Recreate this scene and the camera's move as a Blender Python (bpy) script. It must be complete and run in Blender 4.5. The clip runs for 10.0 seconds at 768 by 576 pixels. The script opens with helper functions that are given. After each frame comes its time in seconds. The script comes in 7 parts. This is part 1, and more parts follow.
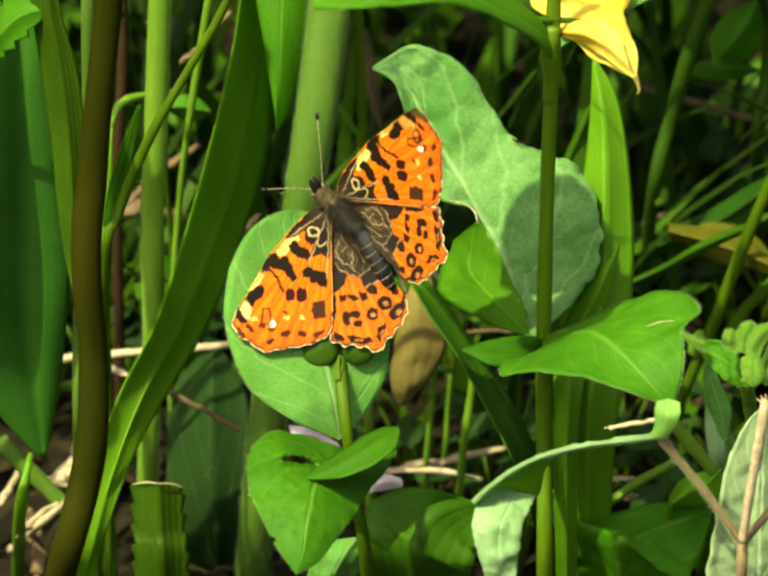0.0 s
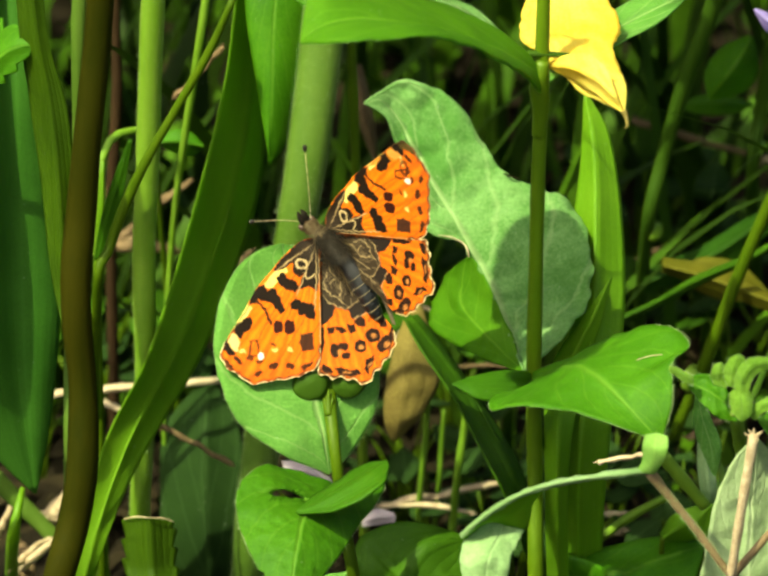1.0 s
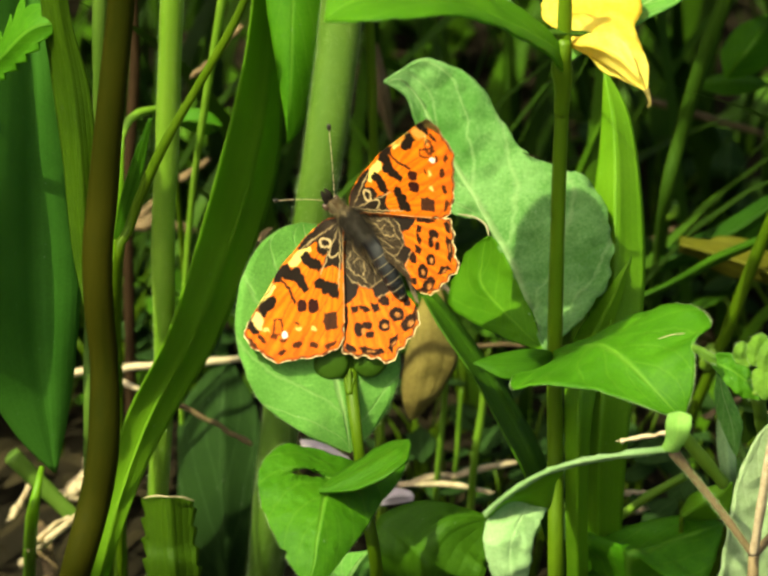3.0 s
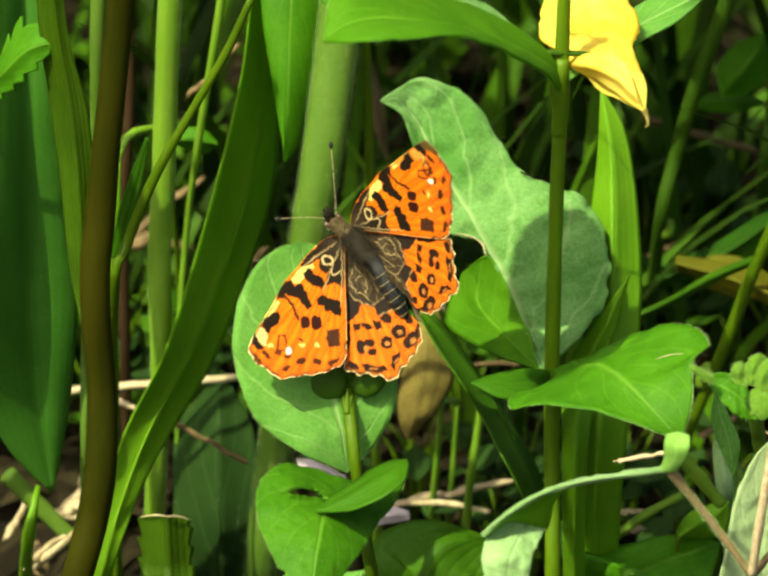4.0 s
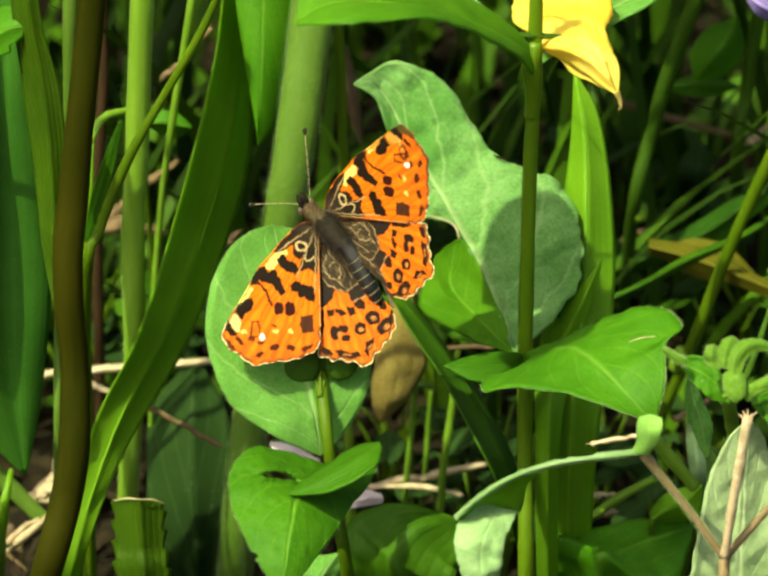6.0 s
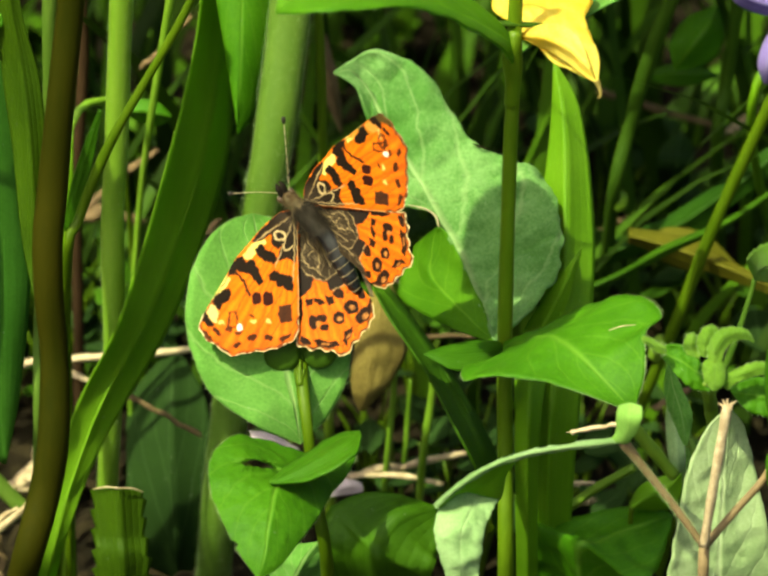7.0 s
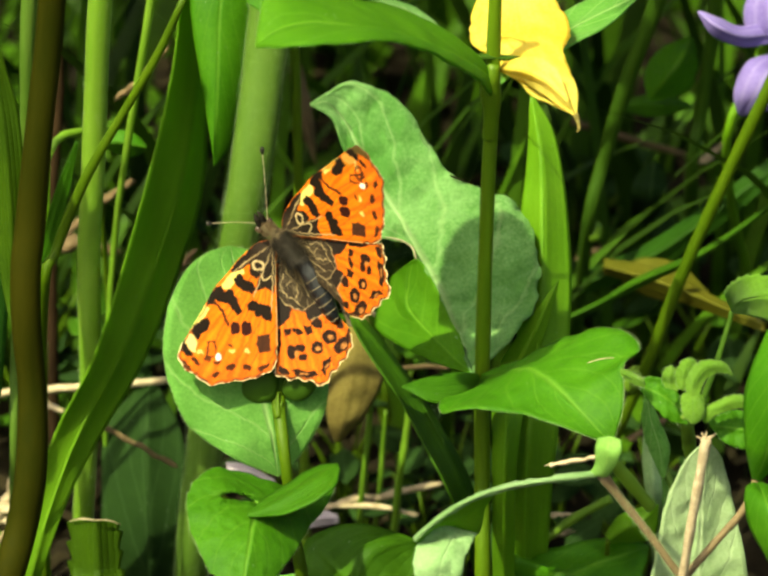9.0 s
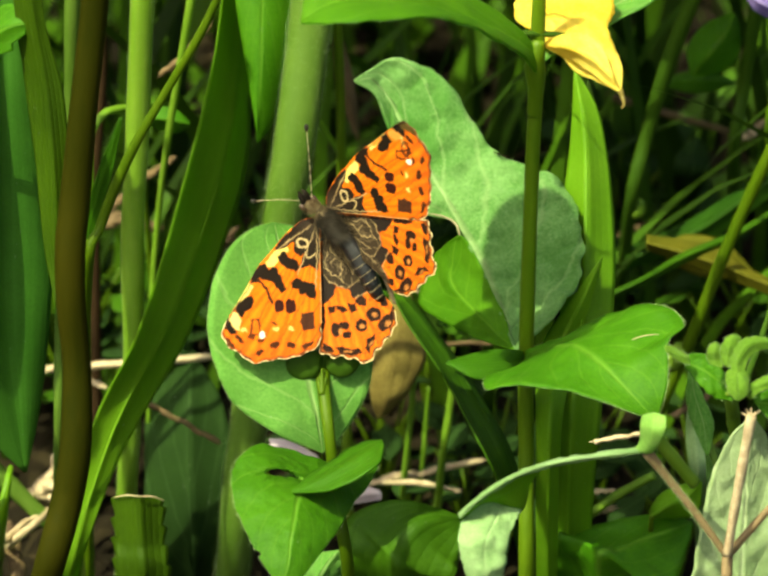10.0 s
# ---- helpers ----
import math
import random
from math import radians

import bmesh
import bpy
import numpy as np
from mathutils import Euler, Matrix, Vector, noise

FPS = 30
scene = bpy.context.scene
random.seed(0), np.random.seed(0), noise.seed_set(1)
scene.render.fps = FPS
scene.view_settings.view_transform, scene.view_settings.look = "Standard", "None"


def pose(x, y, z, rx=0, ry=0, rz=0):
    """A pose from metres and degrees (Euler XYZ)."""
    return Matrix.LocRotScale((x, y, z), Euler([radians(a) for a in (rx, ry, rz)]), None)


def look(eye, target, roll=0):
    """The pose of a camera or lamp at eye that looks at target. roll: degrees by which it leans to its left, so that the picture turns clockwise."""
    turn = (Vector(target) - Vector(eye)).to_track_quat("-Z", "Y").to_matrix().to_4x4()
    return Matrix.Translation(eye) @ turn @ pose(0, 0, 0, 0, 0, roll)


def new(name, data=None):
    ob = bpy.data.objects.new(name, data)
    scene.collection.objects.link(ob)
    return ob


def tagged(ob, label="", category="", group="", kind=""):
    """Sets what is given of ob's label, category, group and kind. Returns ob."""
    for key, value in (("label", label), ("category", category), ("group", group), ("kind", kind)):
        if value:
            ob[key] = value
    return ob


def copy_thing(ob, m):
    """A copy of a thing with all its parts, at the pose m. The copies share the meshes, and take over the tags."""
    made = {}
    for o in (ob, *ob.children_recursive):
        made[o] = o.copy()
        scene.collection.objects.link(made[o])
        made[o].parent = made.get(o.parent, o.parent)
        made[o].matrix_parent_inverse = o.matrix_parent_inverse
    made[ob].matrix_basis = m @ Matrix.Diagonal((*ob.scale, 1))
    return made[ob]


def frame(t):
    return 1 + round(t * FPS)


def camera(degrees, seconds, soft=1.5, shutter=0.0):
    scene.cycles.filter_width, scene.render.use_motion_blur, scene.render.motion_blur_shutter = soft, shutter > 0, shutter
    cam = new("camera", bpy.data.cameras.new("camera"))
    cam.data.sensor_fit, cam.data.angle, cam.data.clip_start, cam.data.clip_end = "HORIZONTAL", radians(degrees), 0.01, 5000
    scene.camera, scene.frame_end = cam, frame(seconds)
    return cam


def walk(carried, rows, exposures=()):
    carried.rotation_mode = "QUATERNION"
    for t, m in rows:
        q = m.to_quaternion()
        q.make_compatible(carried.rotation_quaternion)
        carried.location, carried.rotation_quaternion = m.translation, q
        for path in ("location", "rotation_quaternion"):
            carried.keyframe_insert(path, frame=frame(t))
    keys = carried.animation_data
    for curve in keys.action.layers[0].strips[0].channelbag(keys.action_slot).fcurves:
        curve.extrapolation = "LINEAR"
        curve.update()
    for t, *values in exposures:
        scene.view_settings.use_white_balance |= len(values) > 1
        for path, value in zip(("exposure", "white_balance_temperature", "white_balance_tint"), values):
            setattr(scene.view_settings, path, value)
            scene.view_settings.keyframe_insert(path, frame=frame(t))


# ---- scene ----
cam = camera(10.0, 10.0, soft=2.6)
cam.data.dof.use_dof, cam.data.dof.focus_distance, cam.data.dof.aperture_fstop = True, 0.492, 55.0
PATH = [
    (0.0, pose(0.00000, -0.43301, 0.31750, 60.0000, -0.0000, 0.0000)),
    (0.5, pose(0.00121, -0.43321, 0.31715, 60.3919, 0.1431, 0.2478)),
    (1.0, pose(0.00364, -0.43321, 0.31715, 60.4942, 0.1447, 0.2506)),
    (1.5, pose(0.00324, -0.43342, 0.31680, 60.6688, 0.2014, 0.3488)),
    (2.0, pose(0.00243, -0.43362, 0.31645, 60.3828, 0.2222, 0.3848)),
    (2.5, pose(0.00101, -0.43362, 0.31645, 60.2161, 0.1315, 0.2277)),
    (2.7, pose(0.00061, -0.43352, 0.31662, 60.2439, 0.0955, 0.1654)),
    (3.8, pose(-0.00142, -0.43291, 0.31768, 60.2518, 0.0244, 0.0422)),
    (4.0, pose(-0.00162, -0.43281, 0.31785, 60.3821, -0.0384, -0.0664)),
    (4.5, pose(-0.00202, -0.43281, 0.31785, 60.4973, -0.1191, -0.2063)),
    (5.0, pose(-0.00202, -0.43301, 0.31750, 60.4801, -0.1894, -0.3281)),
    (5.5, pose(-0.00142, -0.43281, 0.31785, 60.3189, -0.2282, -0.3952)),
    (5.7, pose(-0.00121, -0.43291, 0.31768, 60.2586, -0.1814, -0.3142)),
    (6.8, pose(-0.00101, -0.43321, 0.31715, 60.1689, -0.2625, -0.4547)),
    (7.0, pose(-0.00121, -0.43321, 0.31715, 60.1055, -0.3221, -0.5579)),
    (7.5, pose(-0.00243, -0.43301, 0.31750, 60.0790, -0.3916, -0.6783)),
    (8.0, pose(-0.00324, -0.43281, 0.31785, 60.1808, -0.4699, -0.8140)),
    (8.5, pose(-0.00344, -0.43261, 0.31820, 60.2699, -0.5518, -0.9559)),
    (9.0, pose(-0.00364, -0.43241, 0.31855, 60.3461, -0.6082, -1.0535)),
    (9.5, pose(-0.00384, -0.43241, 0.31855, 60.3052, -0.4504, -0.7801)),
    (10.0, pose(-0.00485, -0.43241, 0.31855, 60.0359, -0.3900, -0.6756)),
]
walk(cam, PATH, exposures=[(0.0, 0.65, 7000, -5.0), (10.0, 0.65, 7000, -5.0)])

# ---- daylight: high sun over the viewer's left shoulder, clear sky ----
SUN_FROM = Vector((-0.48, -0.491, 1.15)).normalized()
world = bpy.data.worlds.new("sky")
scene.world = world
world.use_nodes = True
wn, wl = world.node_tree.nodes, world.node_tree.links
sky = wn.new("ShaderNodeTexSky")
sky.sky_type, sky.sun_disc = "NISHITA", False
sky.air_density, sky.dust_density, sky.ozone_density = 0.6, 7.0, 0.0
sky.sun_elevation = math.asin(SUN_FROM.z)
sky.sun_rotation = math.atan2(SUN_FROM.x, SUN_FROM.y)
wl.new(sky.outputs[0], wn["Background"].inputs[0])
wn["Background"].inputs[1].default_value = 0.15
sun_data = bpy.data.lights.new("sun", "SUN")
sun_data.energy, sun_data.angle, sun_data.color = 4.55, radians(0.5), (1.0, 0.95, 0.66)
sun = new("sun", sun_data)
sun.matrix_world = look(SUN_FROM * 20, (0, 0, 0))


# ---- materials ----
def graph(name):
    mat = bpy.data.materials.new(name)
    mat.use_nodes = True
    nodes, links = mat.node_tree.nodes, mat.node_tree.links
    return mat, nodes, links, nodes["Principled BSDF"], nodes["Material Output"]


def math_node(nodes, links, op, a, b=0.0, c=0.0):
    n = nodes.new("ShaderNodeMath")
    n.operation = op
    for i, v in enumerate((a, b, c)):
        if isinstance(v, (int, float)):
            n.inputs[i].default_value = v
        else:
            links.new(v, n.inputs[i])
    return n.outputs[0]


def ramp(nodes, links, v, lo, hi, out_lo=0.0, out_hi=1.0):
    n = nodes.new("ShaderNodeMapRange")
    n.interpolation_type = "SMOOTHSTEP"
    links.new(v, n.inputs[0])
    for i, x in enumerate((lo, hi, out_lo, out_hi)):
        n.inputs[i + 1].default_value = x
    return n.outputs[0]


def blend(nodes, links, fac, a, b):
    n = nodes.new("ShaderNodeMix")
    n.data_type = "RGBA"
    links.new(fac, n.inputs[0])
    for i, v in ((6, a), (7, b)):
        if isinstance(v, tuple):
            n.inputs[i].default_value = (*v, 1)
        else:
            links.new(v, n.inputs[i])
    return n.outputs[2]


def noise_node(nodes, links, scale, detail=4.0, rough=0.6, stretch=None):
    tc = nodes.new("ShaderNodeTexCoord")
    n = nodes.new("ShaderNodeTexNoise")
    n.inputs["Scale"].default_value, n.inputs["Detail"].default_value, n.inputs["Roughness"].default_value = scale, detail, rough
    src = tc.outputs["Object"]
    if stretch:
        m = nodes.new("ShaderNodeMapping")
        m.inputs["Scale"].default_value = stretch
        links.new(src, m.inputs[0])
        src = m.outputs[0]
    links.new(src, n.inputs["Vector"])
    return n.outputs["Fac"]


def leaf_material(name, low, high, vein, see_through=0.3, rough=0.45, veins="net", count=9.0, vein_mix=0.5, lean=0.35, bump=0.35, spot=None, glow=(1.9, 1.9, 0.7), down=0.0):
    """Living leaf: mottled green, paler veins with relief, light passing through."""
    mat, nodes, links, bsdf, out = graph(name)
    uv = nodes.new("ShaderNodeUVMap")
    sep = nodes.new("ShaderNodeSeparateXYZ")
    links.new(uv.outputs[0], sep.inputs[0])
    wob = noise_node(nodes, links, 260.0, 3)
    fine = noise_node(nodes, links, 2600.0, 4, 0.7)
    patch = noise_node(nodes, links, 95.0, 3)
    across = math_node(nodes, links, "ABSOLUTE", math_node(nodes, links, "MULTIPLY_ADD", sep.outputs[1], 2.0, -1.0))
    mid = ramp(nodes, links, across, 0.0, 0.07 if veins == "net" else 0.05, 1.0, 0.0)
    if veins == "net":
        s = math_node(nodes, links, "MULTIPLY_ADD", across, -lean, sep.outputs[0])
        s = math_node(nodes, links, "MULTIPLY_ADD", wob, 0.09, s)
        saw = math_node(nodes, links, "PINGPONG", math_node(nodes, links, "MULTIPLY", s, count), 0.5)
        side = ramp(nodes, links, saw, 0.0, 0.08, 0.4, 0.0)
    else:
        s = math_node(nodes, links, "MULTIPLY_ADD", wob, 0.02, sep.outputs[1])
        saw = math_node(nodes, links, "PINGPONG", math_node(nodes, links, "MULTIPLY", s, count), 0.5)
        side = ramp(nodes, links, saw, 0.0, 0.3, 0.5, 0.0)
    line = math_node(nodes, links, "MAXIMUM", mid, side)
    tone = math_node(nodes, links, "MULTIPLY_ADD", fine, 0.8, math_node(nodes, links, "MULTIPLY_ADD", patch, 1.2, -0.5))
    tone = ramp(nodes, links, tone, 0.15, 0.95)
    info = nodes.new("ShaderNodeObjectInfo")
    col = blend(nodes, links, tone, low, high)
    col = blend(nodes, links, math_node(nodes, links, "MULTIPLY", line, vein_mix), col, vein)
    if spot:
        blot = ramp(nodes, links, noise_node(nodes, links, 420.0, 5, 0.7), 0.66, 0.76)
        col = blend(nodes, links, blot, col, spot)
    speck = ramp(nodes, links, noise_node(nodes, links, 1900.0, 2, 0.5), 0.735, 0.77, 0.0, 0.3)
    col = blend(nodes, links, speck, col, tuple(0.35 + 0.5 * c for c in high))
    bsdf.inputs["Sheen Weight"].default_value, bsdf.inputs["Sheen Roughness"].default_value = down, 0.5
    hue = nodes.new("ShaderNodeHueSaturation")
    links.new(ramp(nodes, links, info.outputs["Random"], 0, 1, 0.9, 1.1), hue.inputs["Value"])
    links.new(col, hue.inputs["Color"])
    col = hue.outputs[0]
    links.new(col, bsdf.inputs["Base Color"])
    links.new(ramp(nodes, links, fine, 0.2, 0.8, rough - 0.08, rough + 0.12), bsdf.inputs["Roughness"])
    bsdf.inputs["Specular IOR Level"].default_value = 0.14
    h = math_node(nodes, links, "MULTIPLY_ADD", line, -0.8, fine)
    bp = nodes.new("ShaderNodeBump")
    bp.inputs["Strength"].default_value, bp.inputs["Distance"].default_value = bump, 0.0004
    links.new(h, bp.inputs["Height"])
    links.new(bp.outputs[0], bsdf.inputs["Normal"])
    tr = nodes.new("ShaderNodeBsdfTranslucent")
    gam = nodes.new("ShaderNodeMix")
    gam.data_type, gam.blend_type = "RGBA", "MULTIPLY"
    gam.inputs[0].default_value = 1.0
    links.new(col, gam.inputs[6])
    gam.inputs[7].default_value = (*glow, 1)
    links.new(gam.outputs[2], tr.inputs[0])
    mix = nodes.new("ShaderNodeMixShader")
    mix.inputs[0].default_value = see_through
    links.new(bsdf.outputs[0], mix.inputs[1])
    links.new(tr.outputs[0], mix.inputs[2])
    links.new(mix.outputs[0], out.inputs[0])
    return mat


def plain_material(name, low, high, scale=900.0, rough=0.7, bump=0.4, stretch=None, spec=0.3, island=0.0, metal=0.0, contrast=(0.3, 0.7)):
    """Stalks, straw, soil, fur: two tones of grain at two sizes, with relief."""
    mat, nodes, links, bsdf, out = graph(name)
    fine = noise_node(nodes, links, scale, 6, 0.7, stretch)
    wide = noise_node(nodes, links, scale / 12, 3, 0.5)
    t = math_node(nodes, links, "MULTIPLY_ADD", wide, 0.5, math_node(nodes, links, "MULTIPLY", fine, 0.5))
    col = blend(nodes, links, ramp(nodes, links, t, *contrast), low, high)
    if island:
        geo = nodes.new("ShaderNodeNewGeometry")
        hue = nodes.new("ShaderNodeHueSaturation")
        links.new(ramp(nodes, links, geo.outputs["Random Per Island"], 0, 1, 1 - island, 1 + island), hue.inputs["Value"])
        links.new(col, hue.inputs["Color"])
        col = hue.outputs[0]
    links.new(col, bsdf.inputs["Base Color"])
    links.new(ramp(nodes, links, fine, 0.2, 0.8, rough - 0.1, min(1, rough + 0.12)), bsdf.inputs["Roughness"])
    bsdf.inputs["Specular IOR Level"].default_value, bsdf.inputs["Metallic"].default_value = spec, metal
    bp = nodes.new("ShaderNodeBump")
    bp.inputs["Strength"].default_value, bp.inputs["Distance"].default_value = bump, 0.0005
    links.new(fine, bp.inputs["Height"])
    links.new(bp.outputs[0], bsdf.inputs["Normal"])
    return mat


M_LEAF = leaf_material("fresh leaf", (0.038, 0.142, 0.004), (0.078, 0.235, 0.009), (0.16, 0.33, 0.035), 0.28, count=7)
M_PERCH = leaf_material("soft matt leaf", (0.085, 0.25, 0.028), (0.19, 0.42, 0.085), (0.40, 0.56, 0.22), 0.22, 0.6, vein_mix=0.55, count=5, bump=0.6, down=0.06)
M_GREY = leaf_material("dull grey-green leaf", (0.065, 0.20, 0.028), (0.235, 0.43, 0.148), (0.42, 0.58, 0.26), 0.22, 0.6, count=5, vein_mix=0.6, bump=0.9, down=0.05)
M_UNDER = leaf_material("leaf underside against the light", (0.058, 0.182, 0.005), (0.10, 0.255, 0.010), (0.2, 0.40, 0.04), 0.4, 0.6, count=5, vein_mix=0.4, bump=0.4)
M_PALE = leaf_material("pale bluish leaf", (0.20, 0.36, 0.12), (0.37, 0.54, 0.26), (0.43, 0.58, 0.30), 0.25, 0.6, count=7, vein_mix=0.35, bump=0.5, glow=(1.4, 1.4, 0.7))
M_SILVER = leaf_material("pale downy leaf", (0.29, 0.43, 0.18), (0.48, 0.61, 0.34), (0.56, 0.67, 0.40), 0.25, 0.7, count=6, vein_mix=0.5, bump=0.6, glow=(1.2, 1.2, 0.8))
M_BLADE = leaf_material("light green blade", (0.12, 0.29, 0.010), (0.18, 0.38, 0.02), (0.22, 0.42, 0.04), 0.3, 0.45, veins="long", count=9, vein_mix=0.12, bump=0.15)
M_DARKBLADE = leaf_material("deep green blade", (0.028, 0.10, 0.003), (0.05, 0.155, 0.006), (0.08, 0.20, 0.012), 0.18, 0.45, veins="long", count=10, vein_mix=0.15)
M_MIDBLADE = leaf_material("dull green blade", (0.105, 0.232, 0.008), (0.145, 0.300, 0.014), (0.22, 0.39, 0.03), 0.3, 0.6, veins="long", count=7, vein_mix=0.1, bump=0.1)
# darker copy of the deep green blade, with shade put into the colour
M_SHADEBLADE = leaf_material("blade darkened for shade", (0.030, 0.090, 0.003), (0.052, 0.135, 0.005), (0.05, 0.14, 0.008), 0.15, 0.5, veins="long", count=10, vein_mix=0.15)
M_BLUEBLADE = leaf_material("glossy blue-green blade", (0.034, 0.125, 0.010), (0.060, 0.190, 0.019), (0.075, 0.21, 0.022), 0.15, 0.55, veins="long", count=12, vein_mix=0.04, bump=0.12)
M_OLIVE = leaf_material("olive blade", (0.024, 0.056, 0.002), (0.042, 0.090, 0.003), (0.05, 0.11, 0.005), 0.12, 0.45, veins="long", count=8, vein_mix=0.15)
# leaf green taken far down: the deep shade is put into the colour
M_SHADELEAF = leaf_material("ivy leaf darkened for shade", (0.011, 0.032, 0.004), (0.021, 0.054, 0.008), (0.08, 0.15, 0.05), 0.12, 0.85, count=4, vein_mix=0.4, lean=0.6)
M_IVY = leaf_material("deep green smooth leaf", (0.016, 0.056, 0.003), (0.030, 0.095, 0.006), (0.06, 0.14, 0.02), 0.15, 0.55, count=5, vein_mix=0.3)
M_CRINKLE = leaf_material("hairy crinkled leaf", (0.095, 0.225, 0.012), (0.20, 0.375, 0.040), (0.09, 0.21, 0.012), 0.35, 0.7, count=9, vein_mix=0.3, bump=0.8, down=0.1)
M_YELLOW = leaf_material("yellow petal", (0.86, 0.66, 0.05), (0.93, 0.81, 0.20), (0.80, 0.50, 0.01), 0.45, 0.5, veins="long", count=9, vein_mix=0.2, bump=0.12, glow=(1.0, 0.98, 0.6))
M_YELLOWING = leaf_material("yellowing leaf", (0.075, 0.08, 0.005), (0.15, 0.135, 0.01), (0.2, 0.22, 0.02), 0.2, 0.6, veins="long", count=12, spot=(0.08, 0.06, 0.01), glow=(1, 1, 0.7))
M_PURPLE = leaf_material("violet petal", (0.20, 0.14, 0.46), (0.34, 0.27, 0.62), (0.5, 0.45, 0.7), 0.25, 0.7, veins="long", count=4, vein_mix=0.4, bump=0.1, glow=(1, 1, 1))
M_DRY = leaf_material("dry tan leaf", (0.13, 0.10, 0.025), (0.30, 0.24, 0.065), (0.15, 0.11, 0.03), 0.2, 0.75, veins="long", count=5, vein_mix=0.2, glow=(1, 1, 0.8))
M_STEM = plain_material("green stalk", (0.075, 0.18, 0.003), (0.12, 0.26, 0.006), 700, 0.5, 0.2, (1, 1, 0.12))
# stalk green darkened to olive, taking in shade from the leaf above
M_OLIVESTEM = plain_material("green stalk darkened to olive for shade", (0.062, 0.125, 0.002), (0.10, 0.18, 0.004), 700, 0.5, 0.2, (1, 1, 0.12))
# lowered stalk green; on the perch plant it stands in for shade
M_DIMSTEM = plain_material("dull green stalk", (0.04, 0.085, 0.002), (0.07, 0.125, 0.003), 700, 0.5, 0.2, (1, 1, 0.12), spec=0.15)
M_LIME = leaf_material("yellow-green young leaf", (0.17, 0.34, 0.06), (0.28, 0.46, 0.13), (0.38, 0.55, 0.15), 0.3, 0.55, count=6, vein_mix=0.3, bump=0.4)
# stalk green darkened in place of shade that no foliage casts
M_DARKSTEM = plain_material("green stalk darkened for shade", (0.022, 0.058, 0.003), (0.040, 0.088, 0.006), 700, 0.6, 0.2, (1, 1, 0.12), spec=0.12)
M_PALESTEM = plain_material("pale green stalk", (0.105, 0.220, 0.012), (0.165, 0.290, 0.024), 700, 0.5, 0.2, (1, 1, 0.12))
M_HAIRSTEM = plain_material("downy green stalk", (0.055, 0.120, 0.008), (0.088, 0.163, 0.016), 800, 0.65, 0.3, (1, 1, 0.15))
M_BROWNSTEM = plain_material("brown-green stalk", (0.013, 0.017, 0.0008), (0.026, 0.025, 0.0014), 500, 0.7, 0.2, (1, 1, 0.1), spec=0.03)
M_REDSTEM = plain_material("reddish hairy stalk", (0.13, 0.09, 0.04), (0.25, 0.18, 0.09), 900, 0.65, 0.3, (1, 1, 0.2))
M_STRAW = plain_material("bleached straw", (0.24, 0.17, 0.09), (0.62, 0.51, 0.33), 900, 0.6, 0.4, (1, 1, 1))
M_TWIG = plain_material("brown dead stalk", (0.06, 0.038, 0.017), (0.22, 0.15, 0.072), 800, 0.75, 0.5)
M_DEAD = plain_material("red-brown dead stalk", (0.018, 0.010, 0.004), (0.05, 0.028, 0.012), 700, 0.8, 0.4, (1, 1, 0.15), spec=0.1)
M_HAIR = plain_material("white plant hair", (0.24, 0.37, 0.14), (0.40, 0.53, 0.25), 900, 0.6, 0.0)
# soil and litter browns lowered to stand in for shade on the ground
M_SOIL = plain_material("humus darkened for shade", (0.006, 0.005, 0.0025), (0.016, 0.012, 0.006), 420, 0.95, 1.0, spec=0.1)
M_LITTER = plain_material("leaf litter", (0.007, 0.006, 0.002), (0.024, 0.018, 0.008), 600, 0.85, 0.6, spec=0.1, island=0.5)
M_GRASS = plain_material("meadow grass", (0.021, 0.055, 0.002), (0.046, 0.110, 0.004), 500, 0.6, 0.2, island=0.6, spec=0.15)
M_FUR = plain_material("dark downy body", (0.006, 0.005, 0.004), (0.030, 0.024, 0.016), 5200, 0.9, 0.9, spec=0.1)
M_TAIL = plain_material("black scaled abdomen", (0.004, 0.004, 0.005), (0.014, 0.014, 0.017), 4200, 0.4, 0.4, spec=0.35)
M_BROWNHAIR = plain_material("tawny hair", (0.08, 0.06, 0.028), (0.22, 0.16, 0.08), 4200, 0.7, 0.0)
M_TAWNY = plain_material("tawny downy head", (0.03, 0.018, 0.008), (0.14, 0.085, 0.035), 5200, 0.9, 0.9, spec=0.1)
M_GREYHAIR = plain_material("grey hair", (0.020, 0.017, 0.012), (0.060, 0.049, 0.034), 4200, 0.7, 0.0)
M_BLACK = plain_material("black horn", (0.01, 0.009, 0.008), (0.03, 0.026, 0.022), 2500, 0.4, 0.2)
M_CREAM = plain_material("cream scales", (0.42, 0.35, 0.2), (0.6, 0.52, 0.34), 2500, 0.7, 0.2)
M_FOLD = plain_material("grey-brown wing scales", (0.12, 0.095, 0.05), (0.26, 0.21, 0.12), 2600, 0.75, 0.2)
M_EYE = plain_material("brown eye", (0.05, 0.03, 0.02), (0.09, 0.05, 0.03), 2500, 0.25, 0.1, spec=0.6)
M_MAUVE = plain_material("faded mauve petal", (0.36, 0.31, 0.34), (0.5, 0.44, 0.48), 700, 0.8, 0.3)


